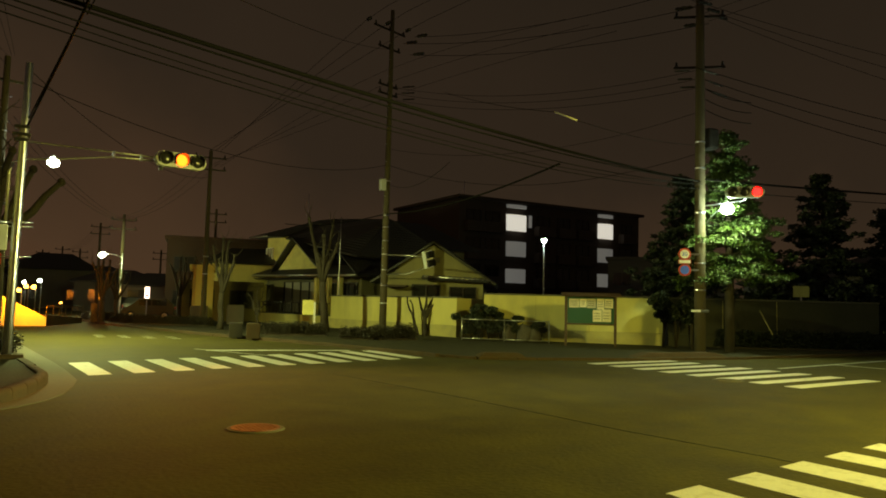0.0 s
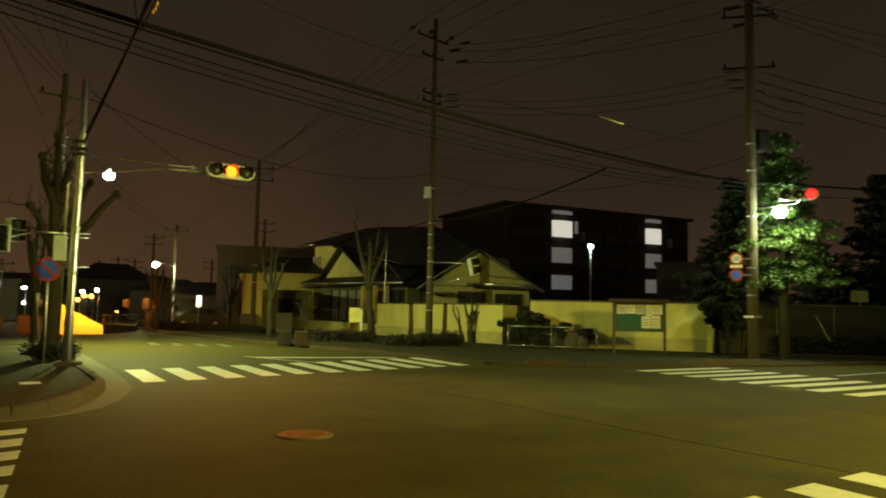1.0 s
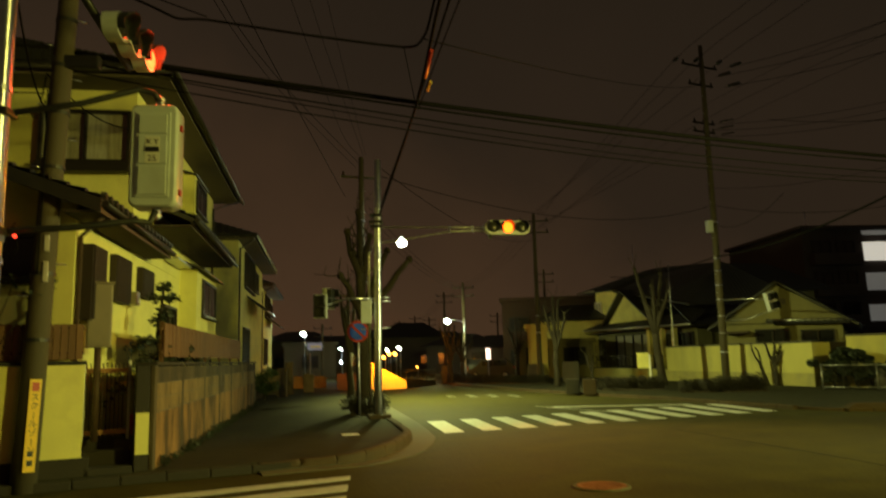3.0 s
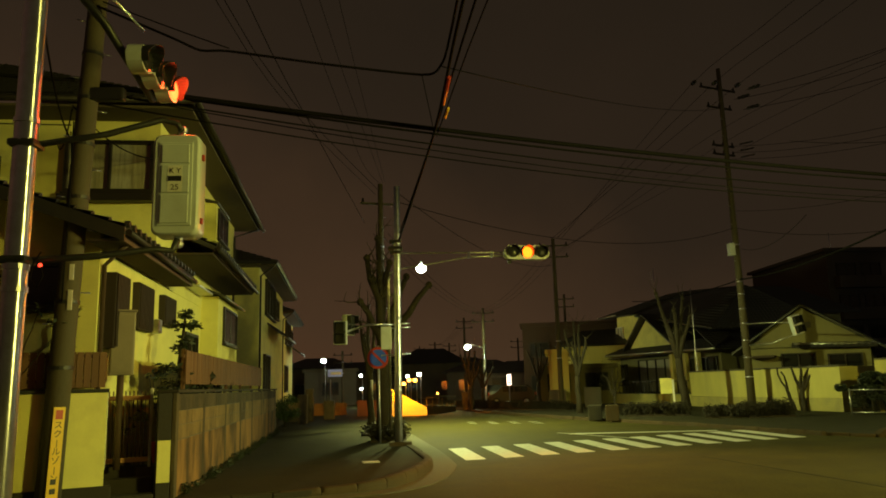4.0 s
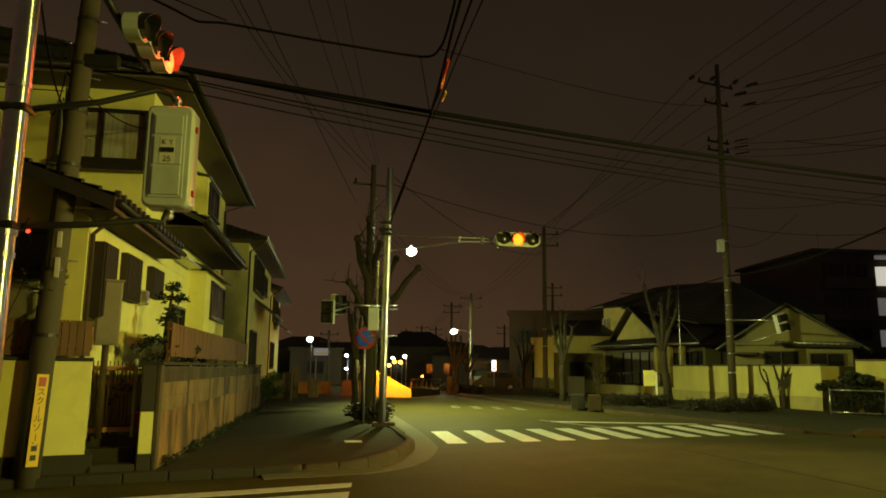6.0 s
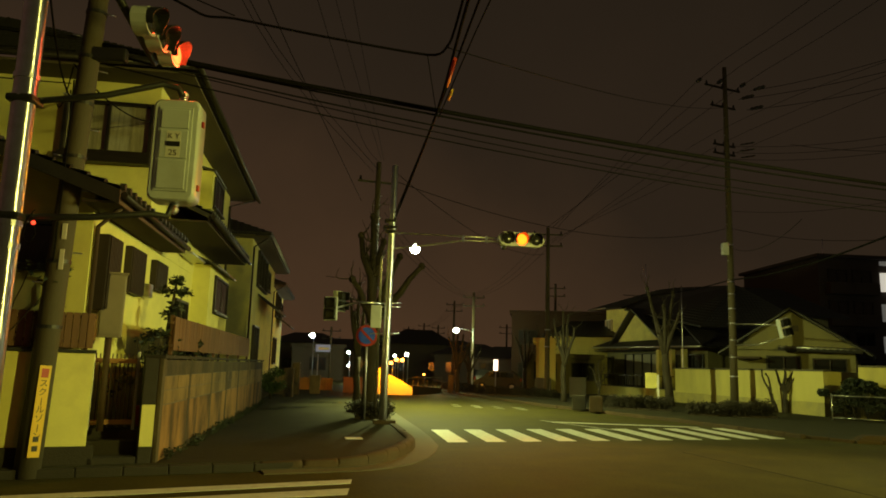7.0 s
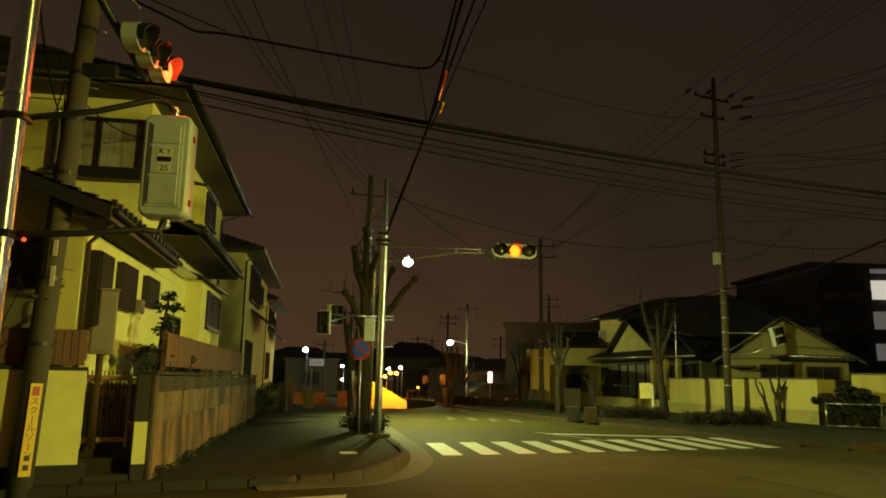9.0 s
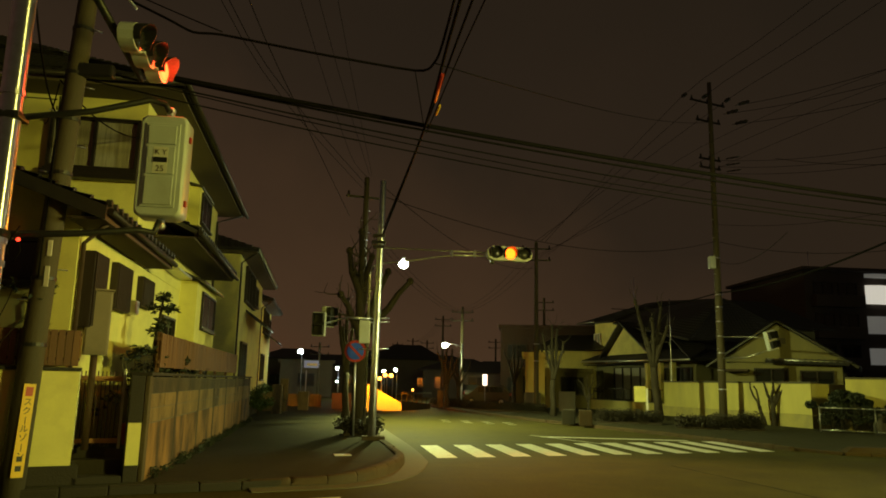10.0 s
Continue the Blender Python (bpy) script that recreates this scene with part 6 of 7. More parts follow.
for az, el, r, mat, sz in ((-0.34, 0.19, 43.0, SODIUM_ON, 0.12), (-0.75, 0.46, 46.0, SODIUM_ON, 0.13), (-1.2, 0.43, 52.0, SODIUM_ON, 0.15), (-1.53, 0.87, 60.0, LAMP_ON, 0.15), (-0.62, 0.75, 66.0, LAMP_ON, 0.14), (0.0, -0.25, 42.6, SODIUM_ON, 0.08), (5.72, 2.08, 60.0, LAMP_COOL, 0.22), (2.92, 0.9, 62.0, LAMP_COOL, 0.13), (2.9, -0.1, 62.0, LAMP_COOL, 0.09), (-54.9, 3.3, 60.0, LAMP_COOL, 0.15), (-53.4, 3.3, 60.0, LAMP_COOL, 0.12), (4.1, 1.1, 85.0, SODIUM_ON, 0.1), (-2.9, -0.6, 70.0, SODIUM_ON, 0.1)):
    q = polar(az, r, height(el, r))
    lp = thing("distant_lamp", "small lit lamp on a thin post far down the street", "street lamp", Matrix.Translation((q.x, q.y, 0)), group="distant lamps")
    tube_part("post", [(0.12, 0.1, 0), (0.12, 0.1, q.z - 0.1), (0.06, 0.05, q.z + sz)], 0.03, STEEL, lp, 6)
    bm = bmesh.new()
    ball(bm, (0, 0, q.z), sz, 1.0, 0.8, 10, 8)
    part("bulb", bm, mat, lp).visible_shadow = False
beam("sodium_light_a", polar(0.1, 41.3, 1.75), polar(0.1, 45.0, 0.6), 170, (1.0, 0.27, 0.0), 165, 0.1, 0.1)
beam("sodium_light_d", polar(-0.75, 41.3, 1.55), polar(-0.75, 45.0, 0.5), 170, (1.0, 0.27, 0.0), 165, 0.1, 0.1)
beam("sodium_light_b", polar(-1.7, 41.3, 1.2), polar(-1.7, 45.0, 0.4), 110, (1.0, 0.27, 0.0), 165, 0.1, 0.1)
bulb("sodium_light_e", polar(-1.2, 52.0, 2.3), 110, (1.0, 0.30, 0.02), 0.15)
bulb("sodium_light_f", polar(-3.2, 62.0, 2.0), 140, (1.0, 0.24, 0.02), 0.15)
# added bulb without a fixture, to redden the low wall
bulb("low_wall_red_fill", polar(2.4, 39.0, 0.9), 16, (1.0, 0.20, 0.03), 0.1)
# underpass parapet lit by sodium lamps
rw = thing("underpass_wall", "pale concrete underpass parapet glowing orange under sodium lamps", "wall", kind="structure")
a, b = polar(0.75, 42.2), polar(-2.08, 42.2)
bm = bmesh.new()
slab(bm, [(a.x, a.y, 0), (b.x, b.y, 0), (b.x, b.y, 0.42), (a.x, a.y, 1.55)], 0.25)
part("parapet", bm, WHITE, rw)
c = polar(-4.3, 47.0)
bm = bmesh.new()
slab(bm, [(b.x + 0.02, b.y + 0.1, 0), (c.x, c.y, 0), (c.x, c.y, 0.3), (b.x + 0.02, b.y + 0.1, 0.55)], 0.25)
part("parapet", bm, KERB, rw)
for k in range(7):
    q = b.lerp(c, k / 6)
    tube_part("railing_post", [(q.x, q.y, 0.3), (q.x, q.y, 1.0)], 0.025, CONCRETE, rw, 6)
tube_part("handrail", [(b.x, b.y, 1.0), (c.x, c.y, 0.95)], 0.025, CONCRETE, rw, 6)
# low things along the western pavement further up
for az, r, h, w in ((7.25, 33.5, 1.25, 0.4), (6.75, 36.0, 1.5, 0.35), (5.3, 37.5, 0.9, 0.5)):
    q = polar(az, r)
    ob = part("gate_pillar", boxm((-w / 2, -0.2, 0.0), (w / 2, 0.2, h), 0.02), BLOCK)
    ob.location = (q.x, q.y, 0.13)
    tagged(ob, "rendered gate pillar at the pavement edge", "pillar", group="gate pillars")
# the first wall's brown board colour stands for red light falling on it
for az0, az1, r, h, mat in ((3.2, 1.75, 40.0, 0.95, FENCE), (6.5, 4.0, 43.0, 0.8, BLOCK), (9.0, 7.4, 36.0, 1.0, BLOCK)):
    a, b = polar(az0, r), polar(az1, r)
    bm = bmesh.new()
    slab(bm, [(a.x, a.y, 0.05), (b.x, b.y, 0.05), (b.x, b.y, h), (a.x, a.y, h)], 0.15)
    tagged(part("low_wall", bm, mat), "low garden wall beside the far pavement", "wall", group="low walls")


def far_house(az, r, w, d, wall, roof, turn, label, mat=DARKWALL, windows=2, lit=None):
    p = polar(az, r)
    h = thing("distant_house", label, "house", Matrix.Translation((p.x, p.y, 0)) @ pose(0, 0, 0, 0, 0, turn), group="distant houses")
    part("wall", boxm((-w / 2, -d / 2, 0), (w / 2, d / 2, wall)), mat, h)
    if roof:
        e = 0.6
        for q in (((-w / 2 - e, -d / 2 - e, wall), (w / 2 + e, -d / 2 - e, wall), (w / 2 - d / 3, 0, wall + roof), (-w / 2 + d / 3, 0, wall + roof)), ((w / 2 + e, d / 2 + e, wall), (-w / 2 - e, d / 2 + e, wall), (-w / 2 + d / 3, 0, wall + roof), (w / 2 - d / 3, 0, wall + roof)), ((w / 2 + e, -d / 2 - e, wall), (w / 2 + e, d / 2 + e, wall), (w / 2 - d / 3, 0, wall + roof)), ((-w / 2 - e, d / 2 + e, wall), (-w / 2 - e, -d / 2 - e, wall), (-w / 2 + d / 3, 0, wall + roof))):
            bm = bmesh.new()
            slab(bm, list(q), 0.12)
            part("roof", bm, TILE, h)
    else:
        part("roof_slab", boxm((-w / 2 - 0.2, -d / 2 - 0.2, wall), (w / 2 + 0.2, d / 2 + 0.2, wall + 0.3), 0.02), mat, h)
    n = 0
    for z in [1.0 + 2.7 * k for k in range(int((wall - 0.4) // 2.7) or 1)]:
        for i in range(windows):
            x = -w / 2 + w * (i + 0.5) / windows + 0.8
            window_unit(h, facing(x, -d / 2, z, -90), 1.6, 1.2, 0.1, 2, WINDOW_WARM if lit == n else GLASS)
            n += 1
    return h


far_house(-13.2, 66.0, 8.0, 8, 6.2, 0, -12, "dark brown flat-roofed building behind the street", BROWNWALL, 3)
far_house(-13.6, 56.0, 5.2, 6, 2.5, 0.0, -14, "low cream building front between the trees", GARDENWALL, 2)
far_house(-15.8, 63.0, 7.0, 7, 4.4, 1.7, -14, "dark-roofed cream house beside the street", WALLPAINT, 2)
far_house(-12.2, 48.5, 1.2, 4, 3.3, 0, -12, "narrow cream rendered wall end between the trees", WALLPAINT, 0)
far_house(-9.2, 74.0, 7, 7, 2.6, 1.2, -10, "dim house behind the leafless trees", DARKWALL, 2)
far_house(-6.6, 84.0, 8, 8, 3.0, 1.3, -8, "dim house with a tiled roof far up the street", DARKWALL, 2)
far_house(-2.4, 100.0, 9, 8, 4.5, 2.0, -4, "dark house with a hipped roof beyond the underpass", DARKWALL, 2)
far_house(0.8, 120.0, 10, 8, 4.6, 1.8, 0, "dark house far down the street", DARKWALL, 2)
far_house(3.0, 95.0, 8, 8, 3.4, 1.4, 3, "dark low house far down the street", DARKWALL, 2)
far_house(5.2, 76.0, 5.0, 5, 3.2, 0.0, 5, "flat-roofed shop far up the side pavement", DARKWALL, 1)
far_house(-47.0, 72.0, 10, 8, 6.0, 0, -46, "dim apartment wing behind the evergreens", BRICKRED, 4, 2)
far_house(-58.5, 70.0, 14, 9, 4.0, 1.5, -58, "dark house behind the side wall", DARKWALL, 3)
far_house(-64.0, 64.0, 12, 9, 5.0, 1.6, -62, "dark house beyond the trees", DARKWALL, 3)
far_house(-47.6, 100.0, 5.0, 4, 8.6, 0, -47, "far building with one lit window behind the trees", BRICKRED, 1, 2)
far_house(-4.6, 130.0, 12, 9, 4.5, 1.8, 0, "dark house at the end of the street", DARKWALL, 2)
far_house(6.0, 110.0, 10, 9, 4.5, 1.5, 4, "dark house far behind", DARKWALL, 2)
far_house(-20.0, 85.0, 14, 9, 5.5, 1.8, -18, "dark house behind the garden houses", DARKWALL, 3)
# the near side, closing the place behind the camera
for az, r, w in ((120.0, 24.0, 16), (160.0, 26.0, 16), (-160.0, 28.0, 18), (-115.0, 30.0, 16), (-85.0, 46.0, 16), (75.0, 34.0, 14)):
    far_house(az, r, w, 9, 5.6, 1.8, az, "dim plaster house across the near corner", DARKWALL, 3)

# lit upright shop sign, boxes and parked car
p = polar(-8.4, 49.0)
s = thing("shop_sign", "small lit upright shop sign on a post", "sign", Matrix.Translation((p.x, p.y, 0)) @ pose(0, 0, 0, 0, 0, -8))
part("post", boxm((-0.03, -0.03, 0), (0.03, 0.03, 1.45)), STEEL, s)
part("panel", boxm((-0.14, -0.06, 1.5), (0.14, 0.06, 2.2), 0.02), SIGN_ON, s)
part("text_bar", boxm((-0.08, -0.07, 1.62), (0.08, -0.062, 1.72)), RED, s)
p = polar(5.2, 58.0)
s = thing("shop_sign", "pale bluish lit shop fascia far off", "sign", Matrix.Translation((p.x, p.y, 0)) @ pose(0, 0, 0, 0, 0, 5))
part("post", boxm((-0.04, -0.03, 0), (0.04, 0.03, 2.3)), STEEL, s)
part("panel", boxm((-0.2, -0.06, 2.5), (0.9, 0.06, 3.05), 0.02), glow("lit_blue_fascia", (0.30, 0.34, 0.55), 0.22), s)
part("text_bar", boxm((0.0, -0.07, 2.65), (0.8, -0.062, 2.85)), WHITE, s)
for az, r, w, h, mat, label in ((-14.7, 31.2, 0.54, 0.60, STEP, "dark roadside utility cabinet"), (-15.95, 30.4, 0.52, 0.62, KERB, "pale concrete roadside block"), (-14.6, 46.0, 1.0, 1.2, DARKWALL, "dim garden gate wall beside the street"), (-12.0, 46.0, 1.0, 1.1, DARKWALL, "dim gate wall between the trees"), (-5.0, 47.0, 0.35, 1.1, BLOCK, "grey roadside marker post")):
    q = polar(az, r)
    ob = part("roadside_block", boxm((-w / 2, -0.25, 0.0), (w / 2, 0.25, h), 0.03), mat)
    ob.matrix_world = Matrix.Translation((q.x, q.y, 0.05)) @ pose(0, 0, 0, 0, 0, az)
    tagged(ob, label, "block", group="roadside blocks")
q = polar(-19.93, 37.2)
s = thing("yellow_board", "small yellow board on a white post by the low wall", "sign", Matrix.Translation((q.x, q.y, 0.07)) @ pose(0, 0, 0, 0, 0, -20))
part("board", boxm((-0.27, -0.02, 0.85), (0.27, 0.02, 1.58), 0.01), RENDERED, s)
part("post", boxm((0.28, -0.04, 0.0), (0.37, 0.04, 1.5), 0.01), WHITE, s)


def car(place, turn, mat, label):
    """A parked small car: body with cabin, windows, lamps and wheels; local x along it."""
    c = thing("parked_car", label, "car", Matrix.Translation(place) @ pose(0, 0, 0, 0, 0, turn))
    bm = bmesh.new()
    side = [(-1.7, 0.35), (1.7, 0.35), (1.75, 0.75), (1.05, 0.95), (0.65, 1.45), (-1.1, 1.5), (-1.65, 1.0), (-1.75, 0.7)]
    lo = [bm.verts.new((x, -0.72, z)) for x, z in side]
    hi = [bm.verts.new((x, 0.72, z)) for x, z in side]
    for i in range(8):
        bm.faces.new((lo[i], lo[(i + 1) % 8], hi[(i + 1) % 8], hi[i]))
    bm.faces.new(lo[::-1])
    bm.faces.new(hi)
    bmesh.ops.bevel(bm, geom=bm.edges[:], offset=0.07, segments=3, affect="EDGES")
    part("body", bm, mat, c)
    for y in (-0.727, 0.727):
        for x0, x1 in ((-1.2, -0.25), (-0.18, 0.6)):
            part("side_window", boxm((x0, y - 0.004, 1.0), (x1, y + 0.004, 1.38)), GLASS, c)
    for x in (-1.1, 1.1):
        for y in (-0.68, 0.68):
            bm = bmesh.new()
            bmesh.ops.create_cone(bm, cap_ends=True, segments=20, radius1=0.3, radius2=0.3, depth=0.18, matrix=Matrix.Translation((x, y, 0.3)) @ pose(0, 0, 0, 90, 0, 0))
            w = part("wheel", bm, BLACK, c)
            bm = bmesh.new()
            bmesh.ops.create_cone(bm, cap_ends=True, segments=16, radius1=0.18, radius2=0.16, depth=0.2, matrix=Matrix.Translation((x, y, 0.3)) @ pose(0, 0, 0, 90, 0, 0))
            part("rim", bm, SILVER, w)
    for y in (-0.5, 0.5):
        part("headlight", boxm((1.68, y - 0.16, 0.62), (1.76, y + 0.16, 0.76), 0.02), SILVER, c)
        part("tail_lamp", boxm((-1.77, y - 0.12, 0.72), (-1.70, y + 0.12, 0.95), 0.02), RED, c)
    return c


car(polar(-8.6, 56.0), 165, DARKWALL, "pale grey small car parked off the street")
car(polar(-7.3, 62.0), 80, BLACK, "dark small car parked behind the trees")
q = polar(-56.17, 36.5)
s = thing("side_sign", "small pale board on a post by the dark wall", "sign", Matrix.Translation((q.x, q.y, 0)) @ pose(0, 0, 0, 0, 0, -56))
part("board", boxm((-0.33, -0.015, 2.35), (0.33, 0.015, 2.85), 0.01), GARDENWALL, s)
part("post", boxm((-0.03, 0.016, 0), (0.03, 0.06, 2.6)), STEEL, s)
a, b = polar(-53.51, 32.5, height(0.14, 32.5)), polar(-54.35, 31.9, 0.75)
bm = bmesh.new()
rod(bm, b, a, 0.026)
tagged(part("leaning_pole", bm, GARDENWALL), "pale wooden pole leaning against the dim wall", "pole")

# bicycle by the corner house
bike = thing("bicycle", "upright bicycle parked behind the garden fence", "bicycle", Matrix.Translation((-3.98, 12.9, 0.55)) @ pose(0, 0, 0, 0, 0, 94))
for x, nm in ((0.0, "rear_wheel"), (1.05, "front_wheel")):
    bm = bmesh.new()
    tube(bm, [(x + 0.33 * math.cos(a), 0, 0.34 + 0.33 * math.sin(a)) for a in (2 * math.pi * i / 24 for i in range(25))], 0.02, 6)
    for i in range(8):
        a = math.pi * i / 8
        rod(bm, (x + 0.32 * math.cos(a), 0, 0.34 + 0.32 * math.sin(a)), (x - 0.32 * math.cos(a), 0, 0.34 - 0.32 * math.sin(a)), 0.003, sides=4)
    part(nm, bm, BLACK, bike)
for pts in ([(0, 0, 0.34), (0.42, 0, 0.3), (0.88, 0, 0.85), (0.36, 0, 0.62), (0, 0, 0.34)], [(0.42, 0, 0.3), (0.30, 0, 0.92)], [(1.05, 0, 0.34), (0.88, 0, 0.85), (0.82, 0, 1.05)]):
    tube_part("frame_tube", pts, 0.018, SILVER, bike, 6)
tube_part("handlebar", [(0.66, -0.28, 1.12), (0.82, -0.1, 1.08), (0.82, 0.1, 1.08), (0.66, 0.28, 1.12)], 0.014, SILVER, bike, 6)
part("saddle", boxm((0.16, -0.08, 0.92), (0.42, 0.08, 0.98), 0.025), BLACK, bike)

# ---- overhead cables ----
def cable(a, b, sag, r=0.012, label="thin black overhead cable between poles", n=18, name="overhead_cable"):
    a, b = Vector(a), Vector(b)
    bm = bmesh.new()
    tube(bm, [a.lerp(b, i / n) - Vector((0, 0, sag * 4 * (i / n) * (1 - i / n))) for i in range(n + 1)], r, 5)
    return tagged(part(name, bm, CABLE), label, "cable", group="overhead cables")


U = Vector(WOODP)
E0, M0 = Vector((EP.x, EP.y, 0)), Vector((MP.x, MP.y, 0))
N0, S0 = Vector((NP.x, NP.y, 0)), Vector((SP.x, SP.y, 0))
Z = lambda z: Vector((0, 0, z))
# tangle of service drops round the near pole
for za, q, sag, r in ((6.2, (-14.0, 6.5, 6.4), 0.3, 0.03), (6.0, (-14.0, 6.9, 6.1), 0.4, 0.012), (5.8, (-4.6, 15.0, 6.5), 0.35, 0.012), (5.75, (-6.5, 14.0, 6.4), 0.3, 0.010), (5.4, (-5.0, 11.6, 3.9), 0.1, 0.010), (5.5, (-14.0, 7.2, 5.7), 0.3, 0.010), (8.6, (-14.0, 6.2, 8.8), 0.4, 0.012), (5.3, (-3.36, 6.62, 5.5), 0.25, 0.012)):
    cable(U + Vector((0, 0, za)), q, sag, r, "black service cable at the near pole")
part("splice_box", boxm((0.1, -0.1, 5.85), (0.75, 0.05, 6.05), 0.03), BLACK, util)
# thick bundle across the junction
for dz, dx, r, s in ((0.0, 0.0, 0.042, 0.35), (0.02, 0.25, 0.02, 0.5), (-0.12, -0.2, 0.014, 0.62), (-0.25, 0.2, 0.012, 0.75), (-0.05, 0.5, 0.010, 0.85)):
    cable(U + Vector((0.1, dx * 0.3, 6.15 + dz)), E0 + Vector((dx, 0, 6.5 + dz)), s, r, "thick black telephone cable bundle across the junction" if r > 0.03 else "thin black overhead cable between poles")
# branch of the bundle to the mid pole and down the street
J = polar(-39.1, 22.6, height(11.0, 22.6))
cable(J, M0 + Z(6.2), 0.35, 0.035, "thick black branch cable to the far pole")
cable(M0 + Z(6.2), polar(-18.0, 55, 7.2), 0.3, 0.03)
cable(polar(-30.5, 24.0, 6.3), M0 + Z(7.8), 0.5, 0.010)
# cables along the street overhead, which pass over the eye
def strung(points, r, label="thin black overhead cable between poles", bend=4):
    """A cable that hangs through several places, with a soft turn at each."""
    pts = [Vector(p) for p in points]
    way = []
    for i in range(len(pts) - 1):
        p0, p1, p2, p3 = pts[max(i - 1, 0)], pts[i], pts[i + 1], pts[min(i + 2, len(pts) - 1)]
        for k in range(bend):
            t = k / bend
            way.append(p1 * (2 * t ** 3 - 3 * t ** 2 + 1) + p2 * (3 * t ** 2 - 2 * t ** 3) + (p2 - p0) * 0.35 * (t ** 3 - 2 * t ** 2 + t) + (p3 - p1) * 0.35 * (t ** 3 - t ** 2))
    way.append(pts[-1])
    bm = bmesh.new()
    tube(bm, way, r, 5)
    return tagged(part("overhead_cable", bm, CABLE), label, "cable", group="overhead cables")


def sight(yaw, pitch, dist):
    return polar(yaw, dist, height(pitch, dist))


def strain_insulator(a, b, at, parent_base, parent, length=0.5, r=0.05):
    """A dark strain insulator on the cable from a to b, under its pole."""
    a, b = Vector(a) - parent_base, Vector(b) - parent_base
    w = (b - a).normalized()
    bm = bmesh.new()
    tube(bm, [a + w * (at + length * k) for k in (0, 0.15, 0.3, 0.5, 0.7, 0.85, 1)], r, 8, [r * k for k in (0.3, 0.9, 0.55, 1.0, 0.55, 0.9, 0.3)])
    part("strain_insulator", bm, BLACK, parent)


JUNC = sight(-3.21, 19.49, 12.2)
STREET = "black cable running along the street overhead"
strung([S0 + Vector((0.1, 0, 5.5)), JUNC, sight(-5.9, 28.9, 8.46), (1.35, 1.0, 6.7), (2.0, -14.0, 7.2)], 0.024, STREET)
strung([S0 + Vector((0.12, 0, 5.7)), JUNC + Vector((0.02, 0, 0.05)), sight(-6.93, 28.9, 8.5), (1.7, 1.0, 6.7), (2.6, -14.0, 7.2)], 0.017, STREET)
strung([JUNC + Vector((0.05, 0.2, 0.0)), sight(-7.94, 28.86, 8.5), (2.2, 1.0, 6.7), (3.4, -14.0, 7.2)], 0.011, STREET)
# slack service line that turns up the street
KNEE = sight(-2.32, 23.84, 10.5)
strung([U + Z(7.5), sight(17.58, 25.49, 10.6), sight(15.41, 24.85, 10.55), sight(13.23, 25.0, 10.5), sight(6.37, 24.6, 10.4), KNEE, sight(-3.86, 24.45, 10.0), sight(-5.0, 27.5, 8.9), (1.05, 1.0, 6.6), (1.6, -14.0, 7.0)], 0.019, "black slack service cable that turns along the street")
cable(U + Z(7.6), sight(13.23, 25.2, 10.5), 0.02, 0.010)
cable(KNEE, JUNC, 0.0, 0.008)
cable(sight(-3.86, 24.45, 10.0), M0 + Z(14.9), 0.35, 0.009)
# red tube that paints the signal's light on a cable, and a yellow cover, near the cable crossing
a, b = sight(-4.6, 23.6, 10.2), sight(-4.0, 21.6, 11.2)
bm = bmesh.new()
rod(bm, a, b, 0.028, sides=8)
tagged(part("cable_tube", bm, RED), "red tube for the signal's light on an overhead cable", "cable cover")
a, b = sight(-4.45, 21.3, 11.2), sight(-4.15, 20.6, 11.6)
bm = bmesh.new()
rod(bm, a, b, 0.02, sides=8)
tagged(part("cable_tube", bm, YELLOW), "short yellow cover tube on an overhead cable", "cable cover")
# fan of lines from the corner poles over the houses to the south
NT = N0 + Z(9.5)
strung([NT, sight(7.11, 20.66, 22.3), sight(13.52, 28.27, 15.6), (-4.6, -4.0, 11.5)], 0.011)
strung([NT + Vector((-0.2, 0, -0.1)), sight(7.6, 20.4, 22.0), sight(14.1, 28.1, 15.4), (-5.2, -4.0, 11.4)], 0.009)
strung([N0 + Z(8.2) + Vector((-0.65, 0, 0)), sight(6.72, 19.96, 20.3), sight(11.83, 28.44, 14.7), (-4.0, -4.0, 11.0)], 0.011)
strung([NT + Vector((0, 0, 0.35)), sight(2.68, 17.31, 26.9), sight(7.59, 28.77, 16.0), (-3.2, -4.0, 11.5)], 0.008)
strung([NT + Vector((0.1, 0, 0.4)), sight(6.01, 28.86, 16.0), (-2.6, -4.0, 11.5)], 0.007)
strung([NT + Vector((0.2, 0, 0.4)), sight(4.42, 28.94, 16.0), (-2.0, -4.0, 11.5)], 0.007)
# low lines from the corner signal pole to the far side
cable(S0 + Z(6.6), M0 + Z(8.75), 0.97, 0.011)
cable(M0 + Z(8.75), E0 + Z(7.6), 1.15, 0.012)
cable(S0 + Z(6.9), polar(-12.3, 44.5, 8.6), 0.8, 0.010)
for k in range(3):
    cable(N0 + Vector((0.3 * (k - 1), 0, 7.75)), polar(-6.6, 60.0, 7.2) + Vector((0.4 * k, 0, 0)), 0.8, 0.009)
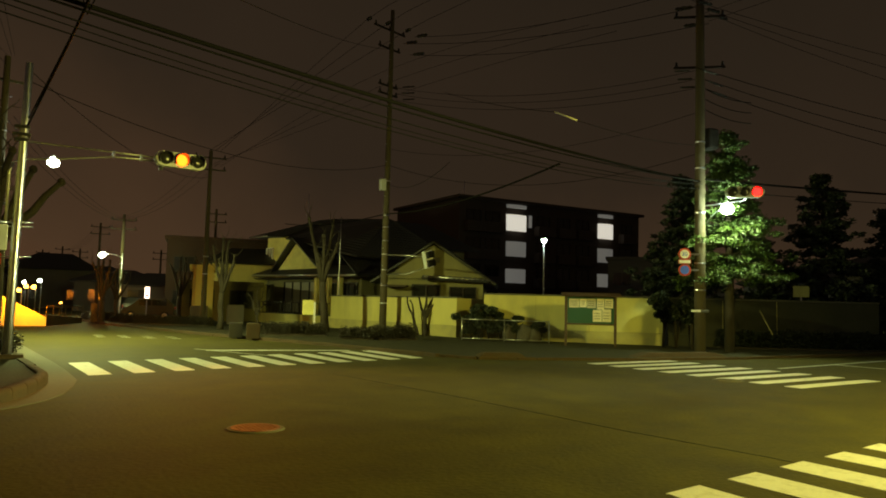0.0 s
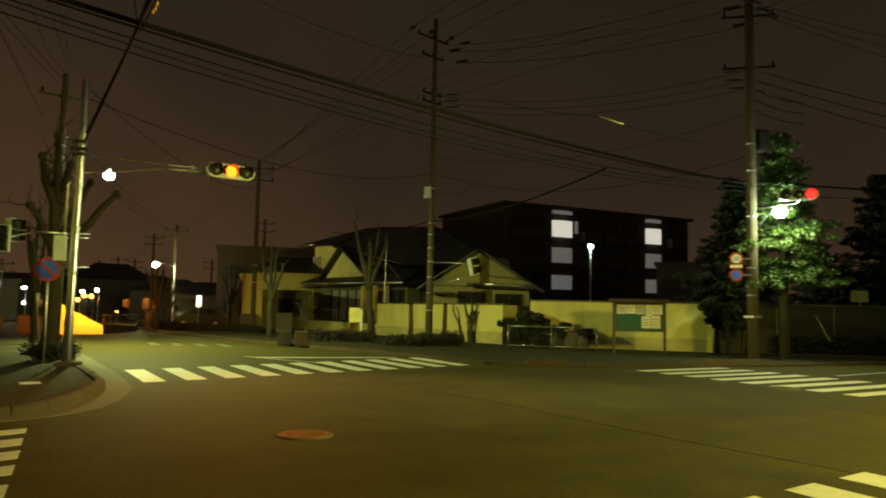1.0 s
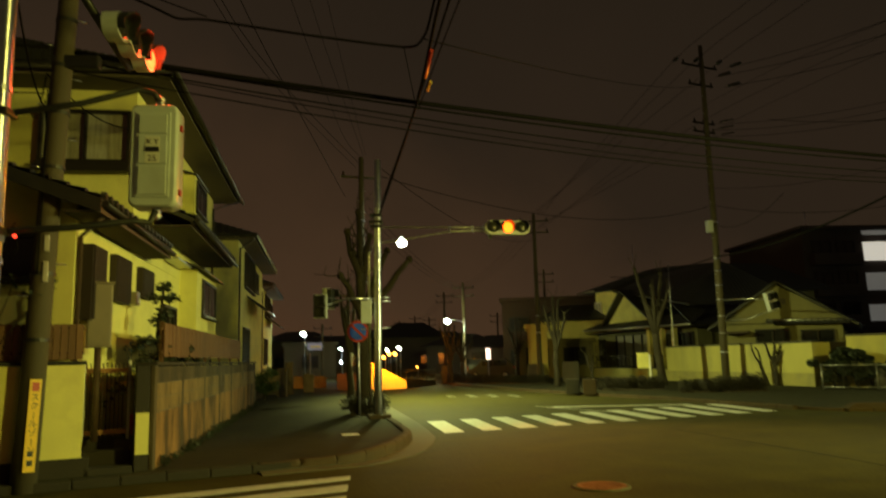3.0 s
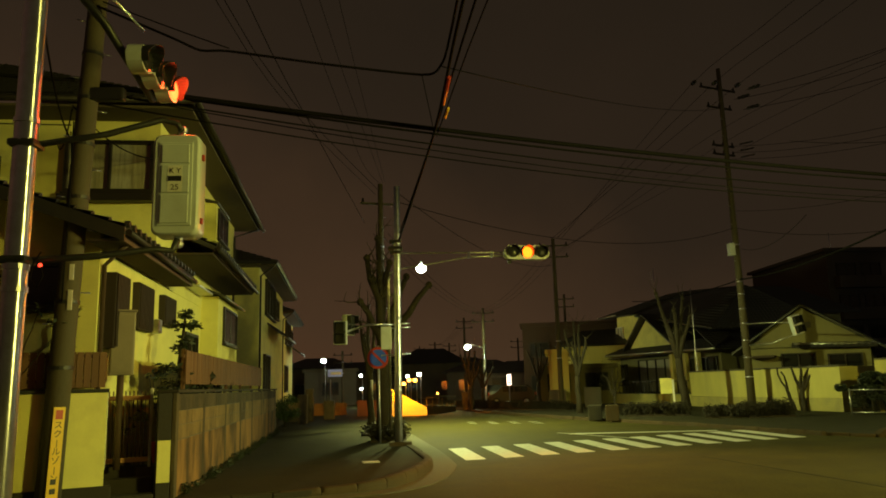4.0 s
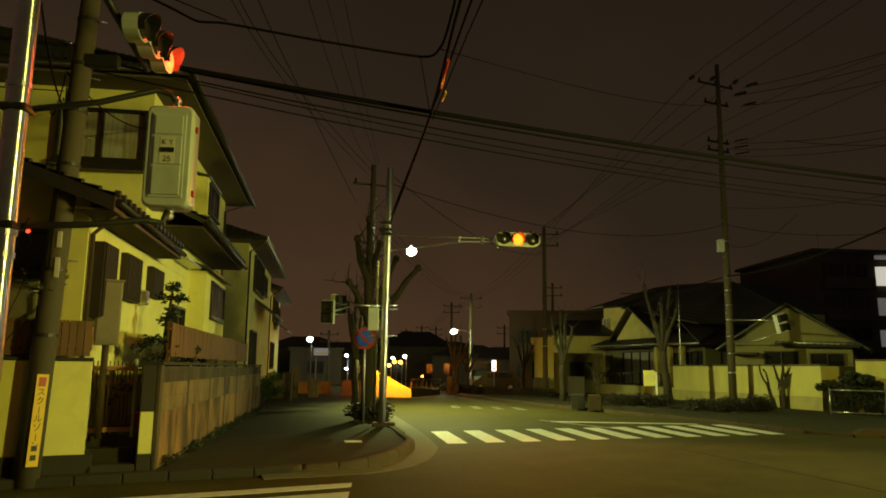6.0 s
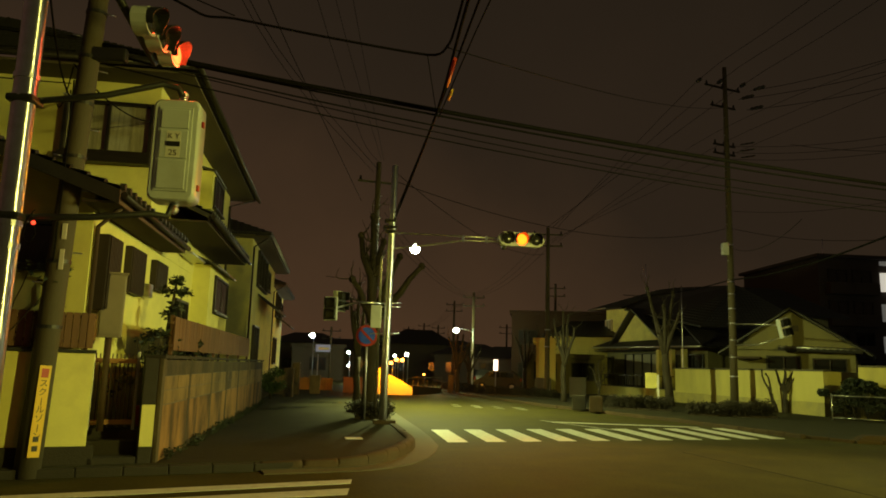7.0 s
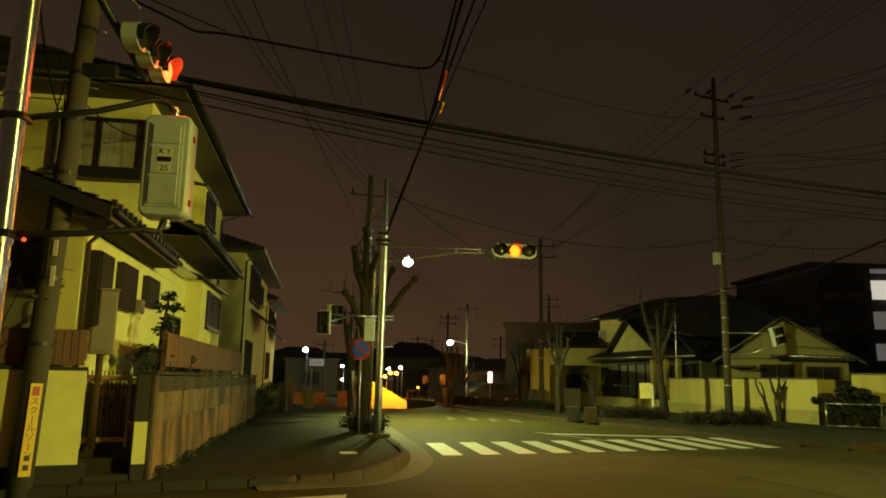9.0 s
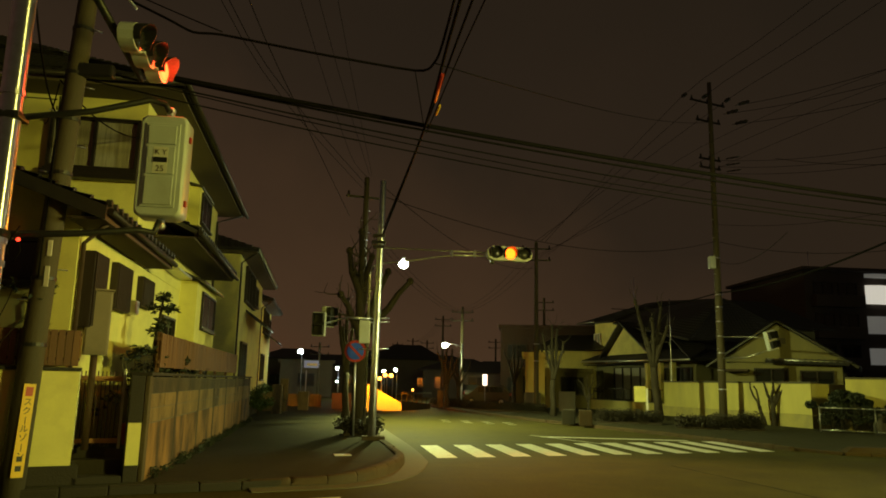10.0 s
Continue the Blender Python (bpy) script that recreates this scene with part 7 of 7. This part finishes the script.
# high-voltage lines that pass the mid pole towards the far street
for k, (yaw0, pit0, yaw1, pit1, yaw2) in enumerate(((-31.38, 25.59, -23.55, 21.25, -13.0), (-33.26, 25.14, -25.05, 21.02, -12.6), (-35.36, 24.61, -26.64, 20.6, -12.2))):
    mid, up = sight(yaw1, pit1, 37.9), sight(yaw0, pit0, 33.0)
    far = polar(yaw2, 44.5, 10.2)
    strung([far, mid, up, up + (up - mid) * 3.0 + Z(1.0)], 0.012)
    strain_insulator(mid, up, 0.1, Vector((MP.x, MP.y, 0.07)), mp, 0.35, 0.11)
    strung([far + Z(-0.9), mid + Z(-3.4) + Vector((-0.3, 0, 0)), sight(yaw0 + 1.0, pit0 - 6.0, 33.0), sight(yaw0 - 8.0, pit0 - 4.0, 26.0)], 0.009)
# high and low voltage between mid pole, east pole and along
for k in range(3):
    o = Vector((0.8 * (k - 1), 0.25 * (k - 1), 0))
    high_a, high_b = sight((-27.45, -26.6, -27.15)[k], (20.29, 19.78, 18.98)[k], 37.5), E0 + o + Z(13.75 - 0.42 * k)
    cable(high_a, high_b, 0.45, 0.013)
    strain_insulator(high_a, high_b, 0.2, Vector((MP.x, MP.y, 0.07)), mp, 0.75, 0.10)
    strain_insulator(high_b, high_a, 0.3, Vector((EP.x, EP.y, 0.07)), ep, 0.7, 0.09)
    low_a, low_b = M0 + Vector((0.3, 0, 12.9 - 0.33 * k)), E0 + o * 0.3 + Z(10.75 - 0.26 * k)
    cable(low_a, low_b, 0.7, 0.010)
    strain_insulator(low_a, low_b, 0.5, Vector((MP.x, MP.y, 0.07)), mp, 0.9, 0.05)
    strain_insulator(low_b, low_a, 0.3, Vector((EP.x, EP.y, 0.07)), ep, 0.6, 0.05)
    far_a = E0 + o + Z(13.3)
    cable(far_a, Vector((60.0, 6.0 + 3.0 * k, 11.5)), 1.4, 0.011)
    strain_insulator(far_a, Vector((60.0, 6.0 + 3.0 * k, 9.5)), 0.3, Vector((EP.x, EP.y, 0.07)), ep, 0.6, 0.08)
    side_a = E0 + o * 0.6 + Z(10.8 - 0.3 * k)
    cable(side_a, Vector((60.0, 2.0 + 2.5 * k, 8.6)), 2.0, 0.016)
    strain_insulator(side_a, Vector((60.0, 2.0 + 2.5 * k, 0.0)), 0.3, Vector((EP.x, EP.y, 0.07)), ep, 0.7, 0.05)
    cable(E0 + Z(10.2 - 0.4 * k), E0 + Vector((1.4, -1.2, 9.5 - 0.4 * k)), 0.15, 0.018)
    cable(E0 + o + Z(13.0), Vector((20.0 + 1.2 * k, -20.0, 14.5)), 0.9, 0.010)
    cable(polar(-12.3, 44.5, 9.5) + o * 0.6, polar(-6.6, 60.0, 7.4) + o * 0.5, 0.6, 0.009)
    cable(polar(-6.6, 60.0, 7.5) + o * 0.5, polar(-5.1, 80.0, 8.4) + o * 0.5, 0.6, 0.009)
    cable(polar(-5.1, 80.0, 8.4) + o * 0.5, polar(-2.8, 110.0, 7.6) + o * 0.4, 0.8, 0.010)
cable(E0 + Z(6.6), Vector((60.0, 4.0, 7.5)), 0.6, 0.04, "thick black telephone cable bundle over the side road")
cable(E0 + Z(6.2), Vector((60.0, 2.0, 6.6)), 0.5, 0.015)
cable(E0 + Z(9.2), M0 + Z(9.6), 0.9, 0.009)
# pale cable cover catching the lamp light
a, b = polar(-38.7, 20.0, height(14.9, 20.0)), polar(-40.4, 19.6, height(14.25, 19.6))
bm = bmesh.new()
rod(bm, a, b, 0.02, sides=8)
tagged(part("cable_tube", bm, WHITE), "pale plastic cover tube on an overhead cable", "cable cover")
cable(a, polar(-30.0, 24.0, height(16.3, 24.0)), 0.1, 0.008)
cable(b, E0 + Z(7.9), 0.15, 0.008)
